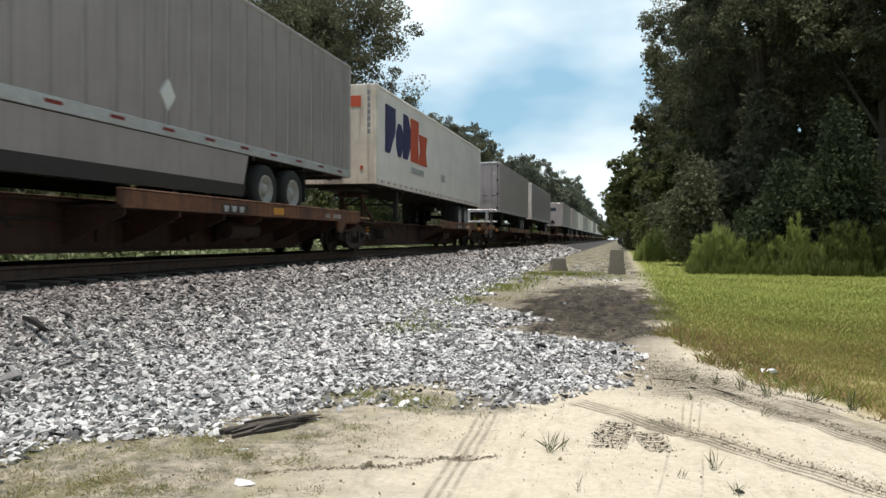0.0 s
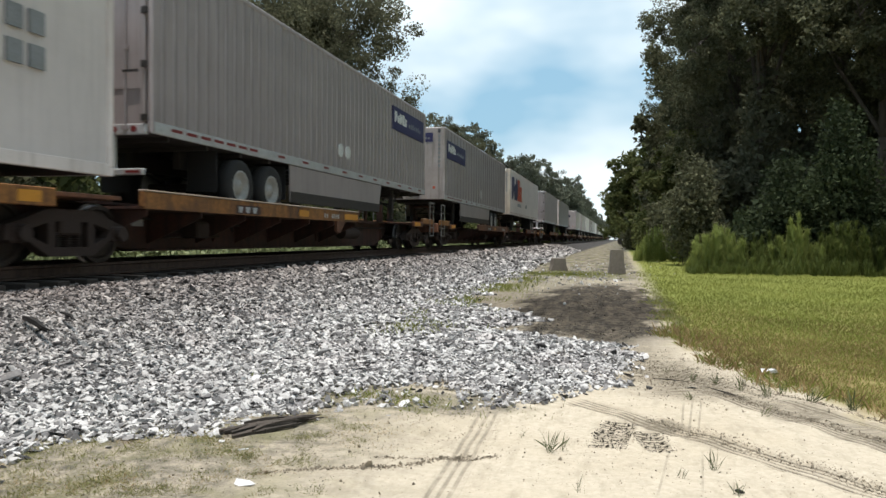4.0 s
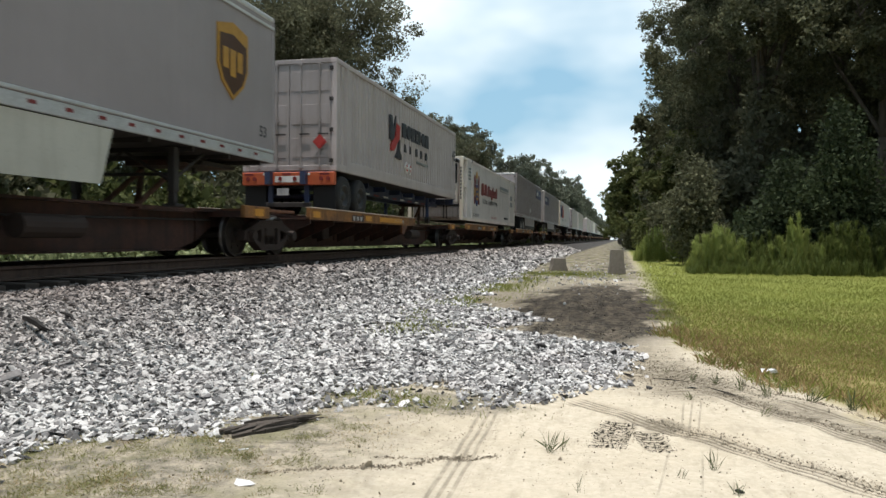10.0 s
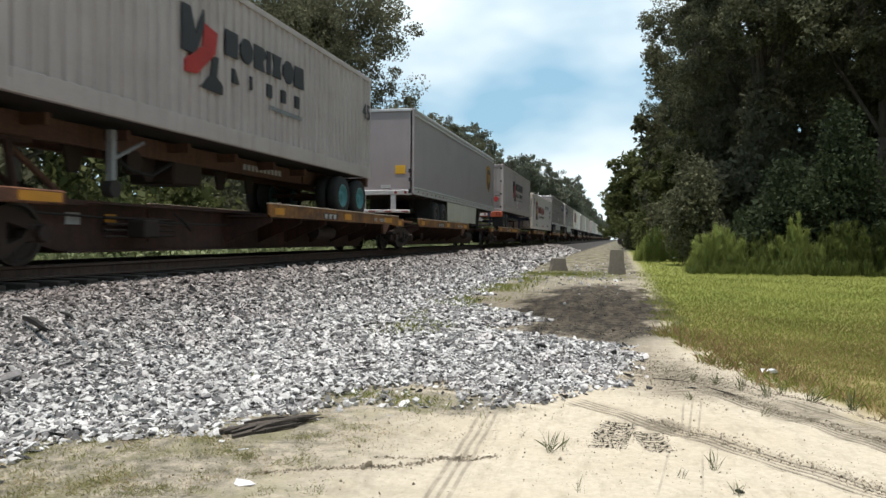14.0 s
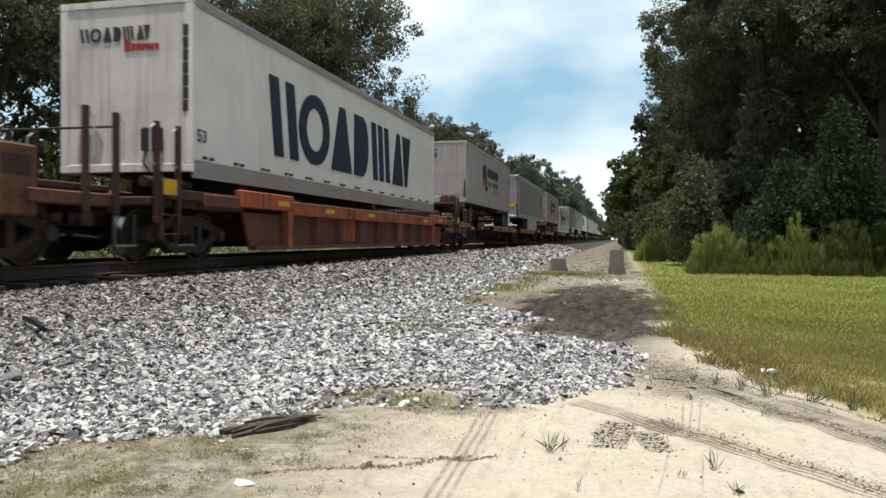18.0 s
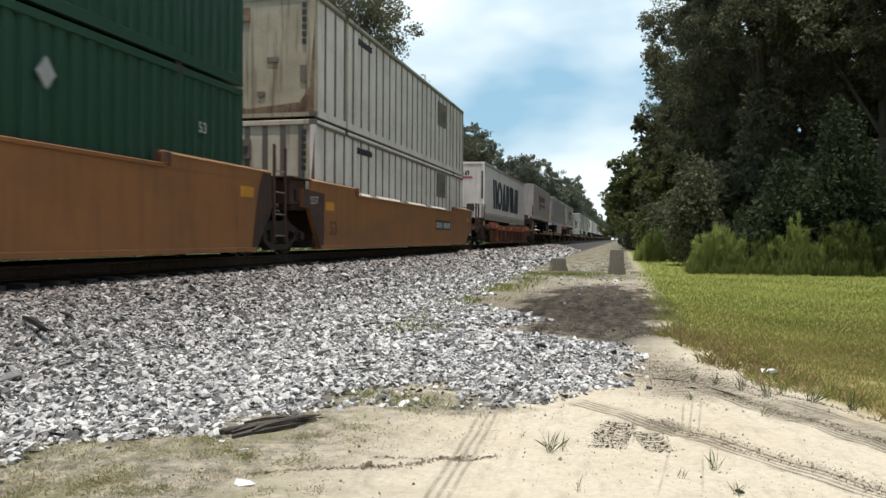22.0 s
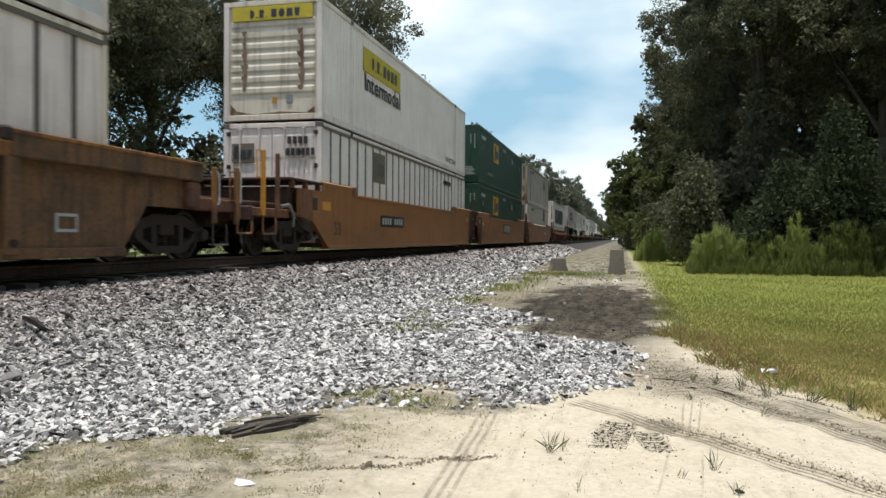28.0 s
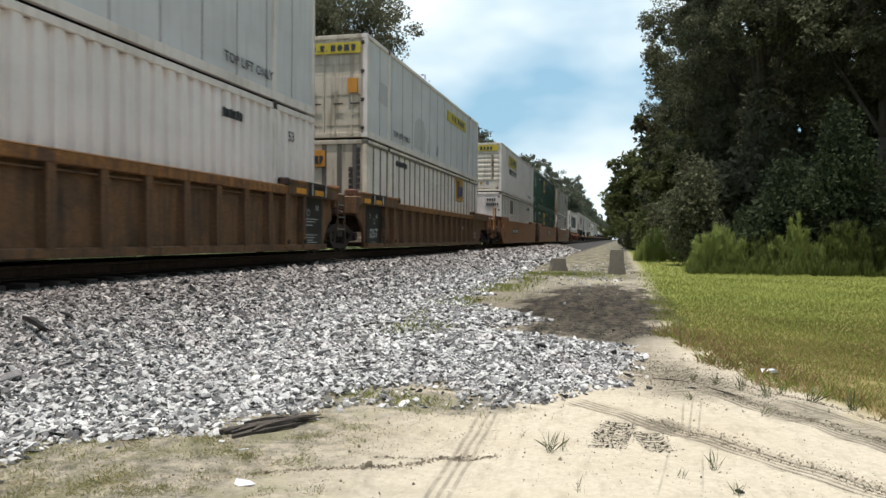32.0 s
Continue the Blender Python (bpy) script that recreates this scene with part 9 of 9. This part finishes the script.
def reeds(name, label, seed, w, d, h, n, x, y, mat="weed", low=0.5):
    """Tall weeds: many slim upright plumes of uneven height, each of fine short leaves."""
    own = thing(name, label, "weeds", "bushes at the wood's edge")
    r = np.random.default_rng(seed)
    k = max(20, int(w * d * 16))
    cx, cy = r.uniform(-w / 2, w / 2, k), r.uniform(-d / 2, d / 2, k)
    edge = np.sqrt(np.clip(1 - (2 * np.abs(cx) / w) ** 4, 0.2, 1))
    wave = 0.80 + 0.20 * np.sin(2.1 * cx + seed) * np.sin(1.3 * cy + 4.0 * cx / w)
    ch, cr = h * r.uniform(low, 1.0, k) ** 0.8 * edge * wave, r.uniform(0.07, 0.20, k)
    tilt = r.normal(0, 0.07, (k, 2))
    i = r.integers(0, k, n)
    f = r.uniform(0.0, 1.0, n) ** 0.75
    a = r.uniform(0, 2 * math.pi, n)
    q = np.abs(r.normal(0, 0.6, n)) * cr[i] * (1.25 - 0.85 * f)
    s = r.uniform(0.10, 0.30, n)[:, None]
    p = np.stack([cx[i] + q * np.cos(a) + tilt[i, 0] * f * ch[i], cy[i] + q * np.sin(a) + tilt[i, 1] * f * ch[i], f * np.maximum(ch[i] - 0.12, 0.02)], -1)
    u = np.stack([np.cos(a), np.sin(a), np.zeros(n)], -1) * r.uniform(0.0, 0.7, n)[:, None] + np.array([0, 0, 1.0])
    wv = np.stack([-np.sin(a), np.cos(a), np.zeros(n)], -1) * r.uniform(0.008, 0.018, n)[:, None]
    V = np.stack([p - wv, p + wv, p + u * s - np.array([0, 0, 0.12]) * s], 1).reshape(-1, 3)
    o = raw("blades", V, np.arange(n * 3).reshape(-1, 3), M[mat])
    o.parent = own
    own.matrix_basis = pose(x, y, 0)
    return own


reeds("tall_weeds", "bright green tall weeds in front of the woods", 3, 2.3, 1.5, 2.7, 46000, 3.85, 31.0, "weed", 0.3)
reeds("tall_weeds", "green tall weeds in front of the woods", 13, 2.0, 1.5, 1.9, 18000, 5.3, 31.2, "half_shaded_weed", 0.25)
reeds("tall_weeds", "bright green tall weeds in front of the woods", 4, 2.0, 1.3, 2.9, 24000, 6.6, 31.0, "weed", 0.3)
reeds("tall_weeds", "green tall weeds in front of the woods", 15, 2.6, 1.6, 2.6, 26000, 8.4, 31.0, "half_shaded_weed", 0.25)
reeds("tall_weeds", "tall green weeds beside the dirt track", 5, 3.2, 2.4, 2.5, 26000, 2.5, 46.0, "weed", 0.3)
reeds("tall_weeds", "tall weeds under the trees, shade put into their green", 6, 3.4, 2.0, 2.4, 30000, 10.4, 31.0, "shaded_weed", 0.3)
reeds("tall_weeds", "tall weeds under the trees, shade put into their green", 12, 3.5, 2.2, 2.3, 22000, 13.2, 30.0, "shaded_weed", 0.3)
reeds("tall_weeds", "low green weeds at the lawn's edge", 7, 8.5, 1.6, 0.9, 11000, 6.8, 29.7, "half_shaded_weed", 0.05)
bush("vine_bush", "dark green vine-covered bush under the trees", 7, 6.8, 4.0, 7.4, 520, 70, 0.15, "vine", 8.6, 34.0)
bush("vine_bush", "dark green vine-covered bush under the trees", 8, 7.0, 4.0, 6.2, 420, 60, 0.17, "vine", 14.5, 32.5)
bush("shrub", "olive green shrub at the wood's edge", 9, 2.6, 2.4, 6.6, 230, 70, 0.14, "forest", 3.9, 38.5)
bush("shrub", "dense green undergrowth along the dirt track", 10, 3.0, 8.0, 5.5, 300, 40, 0.24, "forest", 3.8, 56.0)
bush("shrub", "dense green undergrowth along the dirt track", 11, 3.0, 14.0, 6.0, 300, 40, 0.28, "oak", 3.2, 74.0)
bush("shrub", "dense green undergrowth along the dirt track", 12, 3.0, 20.0, 6.5, 320, 40, 0.34, "forest", 2.2, 100.0)
bush("shrub", "undergrowth deep in the woods", 16, 30.0, 3.0, 10.5, 1200, 70, 0.27, "wood_shade", 20, 43.0)
bush("shrub", "undergrowth deep in the woods", 17, 30.0, 3.0, 13.0, 1100, 60, 0.32, "wood_shade", 20, 52.0)
for i, (x, y, w, h, mt) in enumerate(((-17, -6, 12, 4.6, "oak"), (-17, 5, 10, 4.6, "oak"), (-17.5, 14, 9, 5.2, "oak_grey"), (-17, 23, 10, 4.6, "oak"), (-17.5, 33, 11, 5.4, "oak_grey"), (-17.5, 45, 14, 5.0, "oak"), (-18, 60, 16, 5.4, "oak_grey"), (-17, 78, 20, 5.2, "oak"), (-17, 100, 24, 5.4, "oak_grey"), (-16, 128, 32, 5.5, "oak"), (-15, 170, 50, 6, "oak"), (-13, 240, 90, 6, "oak"))):
    b = bush("shrub", "sunlit roadside shrub behind the railway", 20 + i, w, 3.0, h, 320, 34, 0.25 + 0.02 * max(0, i - 4), mt, x, y)
    b.matrix_basis = pose(x, y, 0.1, 0, 0, 90)
for i in range(7):
    b = bush("shrub", "pale sunlit weeds along the far side of the track", 60 + i, 11.0, 1.5, 1.35, 240, 40, 0.11 + 0.01 * i, "pale_weed", -13.4, 0)
    b.matrix_basis = pose(-13.4, 2 + 10.5 * i, 0.0, 0, 0, 90)
for i, (x, y, w) in enumerate(((-24, 6, 30), (-25, 38, 34), (-25, 76, 44))):
    b = bush("shrub", "dense shaded undergrowth behind the railway", 40 + i, w, 3.5, 10.0, 620, 34, 0.34, "oak_grey", x, y)
    b.matrix_basis = pose(x, y, 0.1, 0, 0, 90)

# ---- small things on the ground ----
def barrier(label, x, y, w, d, h, rz):
    own = Mesh()
    prof = [(-w / 2, 0), (w / 2, 0), (w / 2, 0.10 * h), (0.40 * w, 0.45 * h), (0.36 * w, h - 0.03), (0.33 * w, h), (-0.33 * w, h), (-0.36 * w, h - 0.03), (-0.40 * w, 0.45 * h), (-w / 2, 0.10 * h)]
    own.prism(prof, "y", -d / 2, d / 2)
    ob = part("concrete_block", own, "concrete")
    ob.matrix_basis = pose(x, y, -0.01, 0, 0, rz)
    return tagged(ob, label, "concrete block", "blocks across the dirt track")


barrier("weathered grey-brown concrete block standing on the dirt track", -0.14, 28.5, 0.62, 1.2, 0.92, 3)
barrier("low concrete block lying in the grass", -2.48, 30.2, 0.68, 1.0, 0.52, 12)

def dead_wood(name, label, a, b, n, wide, thick, seed, woods=("bark", "log")):
    """Splintered, layered dead wood lying on the ground."""
    own = thing(name, label, "log")
    r = random.Random(seed)
    a, b = Vector(a), Vector(b)
    side = Vector((b.y - a.y, a.x - b.x, 0)).normalized()
    for k in range(n):
        u0, u1 = (0.0, 1.0) if k == 0 else (r.uniform(0.0, 0.3), r.uniform(0.55, 1.0))
        off, lift = r.uniform(-wide, wide), r.uniform(0.5, 1.6) * thick
        p, q = a.lerp(b, u0) + side * off, a.lerp(b, u1) + side * off * 0.4
        g = Mesh()
        pts = [p.lerp(q, f) + side * r.uniform(-0.12, 0.12) * thick * 4 + Vector((0, 0, lift * (0.7 + 0.3 * math.sin(3.1 * f)))) for f in (0, 0.3, 0.55, 0.8, 1.0)]
        rad = [thick * r.uniform(0.35, 0.8) * f for f in (0.6, 1.0, 0.95, 0.7, 0.15)]
        for i in range(4):
            g.tube(pts[i], pts[i + 1], rad[i], rad[i + 1], 4)
        part("splinter", g, woods[k % 2], own)
    return own


dead_wood("dead_log", "weathered dark dead branch lying on the sand", (-2.46, 4.20, 0.01), (-2.02, 4.80, 0.01), 26, 0.125, 0.034, 3)
dead_wood("stick", "dark stick lying on the ballast", (-5.62, 5.92, 0.47), (-5.06, 5.62, 0.38), 3, 0.012, 0.042, 5, ("black_wood", "log"))
dead_wood("stick", "dark stick lying on the ballast", (-5.55, 6.32, 0.48), (-5.20, 6.12, 0.43), 2, 0.01, 0.030, 6, ("black_wood", "black_wood"))
dead_wood("twig", "short dark twig lying on the sand", (0.03, 7.14, 0.01), (0.14, 6.95, 0.01), 2, 0.006, 0.014, 8, ("black_wood", "log"))
dead_wood("twig", "short dark twig lying on the sand", (0.72, 6.75, 0.01), (1.02, 6.30, 0.01), 2, 0.006, 0.010, 9)
dead_wood("twig", "short dark twig lying on the sand", (0.30, 7.0, 0.01), (0.62, 6.92, 0.01), 2, 0.006, 0.011, 10)


def pebble(name, label, x, y, s, mat, flat=0.6, seed=0):
    v, f = ROCKS[seed % len(ROCKS)]
    me = bpy.data.meshes.new(name)
    me.from_pydata((v * np.array([s, s * 0.8, s * flat])).tolist(), [], f.tolist())
    me.materials.append(M[mat])
    ob = new(name, me)
    ob.matrix_basis = pose(x, y, 0.35 * s * flat, 0, 0, seed * 50)
    return tagged(ob, label, "stone" if mat != "litter" else "litter")


pebble("stone", "pale stone lying on the sand", -2.2, 3.98, 0.045, "litter", 0.5, 1)
pebble("stone", "dark stone beside a pale one on the sand", -2.12, 4.06, 0.05, "concrete", 0.6, 2)
pebble("stone", "flat pale stone on the sand", -1.91, 3.46, 0.07, "litter", 0.3, 3)
# Dark debris such as leaf and bark, built on the stone shapes.
pebble("stone", "dark scrap of debris on the sand", 0.60, 6.67, 0.065, "black_wood", 0.5, 4)
pebble("stone", "dark scrap of debris on the sand", 0.76, 6.30, 0.040, "black_wood", 0.5, 5)
pebble("stone", "dark scrap of debris on the sand", 0.61, 4.0, 0.030, "black_wood", 0.6, 6)
paper = Mesh().add([(-0.085, -0.03, 0.0), (0.07, -0.04, 0.01), (0.085, 0.03, 0.035), (0.02, 0.05, 0.015), (-0.07, 0.04, 0.04), (-0.03, 0.0, 0.045), (0.03, -0.005, 0.02), (0.04, -0.04, 0.05)], [(0, 1, 7, 5), (1, 2, 6), (1, 6, 7), (7, 6, 5), (2, 3, 6), (3, 5, 6), (3, 4, 5), (4, 0, 5)])
ob = part("litter", paper, "litter")
ob.matrix_basis = pose(1.42, 7.63, 0.01, 0, 0, 20)
tagged(ob, "small crumpled white litter at the grass edge", "litter")


# ---- what moves ----
def along(t):
    """The train's way; it checks for a moment soon after 24 s."""
    return SPEED * t + 0.5 * GAIN * t * t - 0.42 * min(1.0, max(0.0, (t - 24.22) / 0.76))


def motions():
    for ob, s, z in MOVERS:
        walk(ob, [(t, pose(TRACK_X, s + along(t), z)) for t in (0, 4, 8, 12, 16, 20, 22, 23, 24, 24.2, 24.4, 24.6, 24.8, 25, 25.2, 26, 28, 30, 32)])
    # every wheelset rolls with the train; those of one end share their keys
    step = 2 / FPS
    rows = [round(i * step, 4) for i in range(int(32 / step) + 1)] + [32.0]
    lead = {}
    for ob, end in WHEELSETS:
        if end not in lead:
            lead[end] = ob
            place = ob.matrix_basis.translation.copy()
            walk(ob, [(t, Matrix.Translation(place) @ Matrix.Rotation(-along(t) / 0.42, 4, "X")) for t in rows])
        else:
            keys = lead[end].animation_data
            ob.rotation_mode = "QUATERNION"
            ob.animation_data_create()
            ob.animation_data.action = keys.action
            ob.animation_data.action_slot = keys.action_slot


motions()
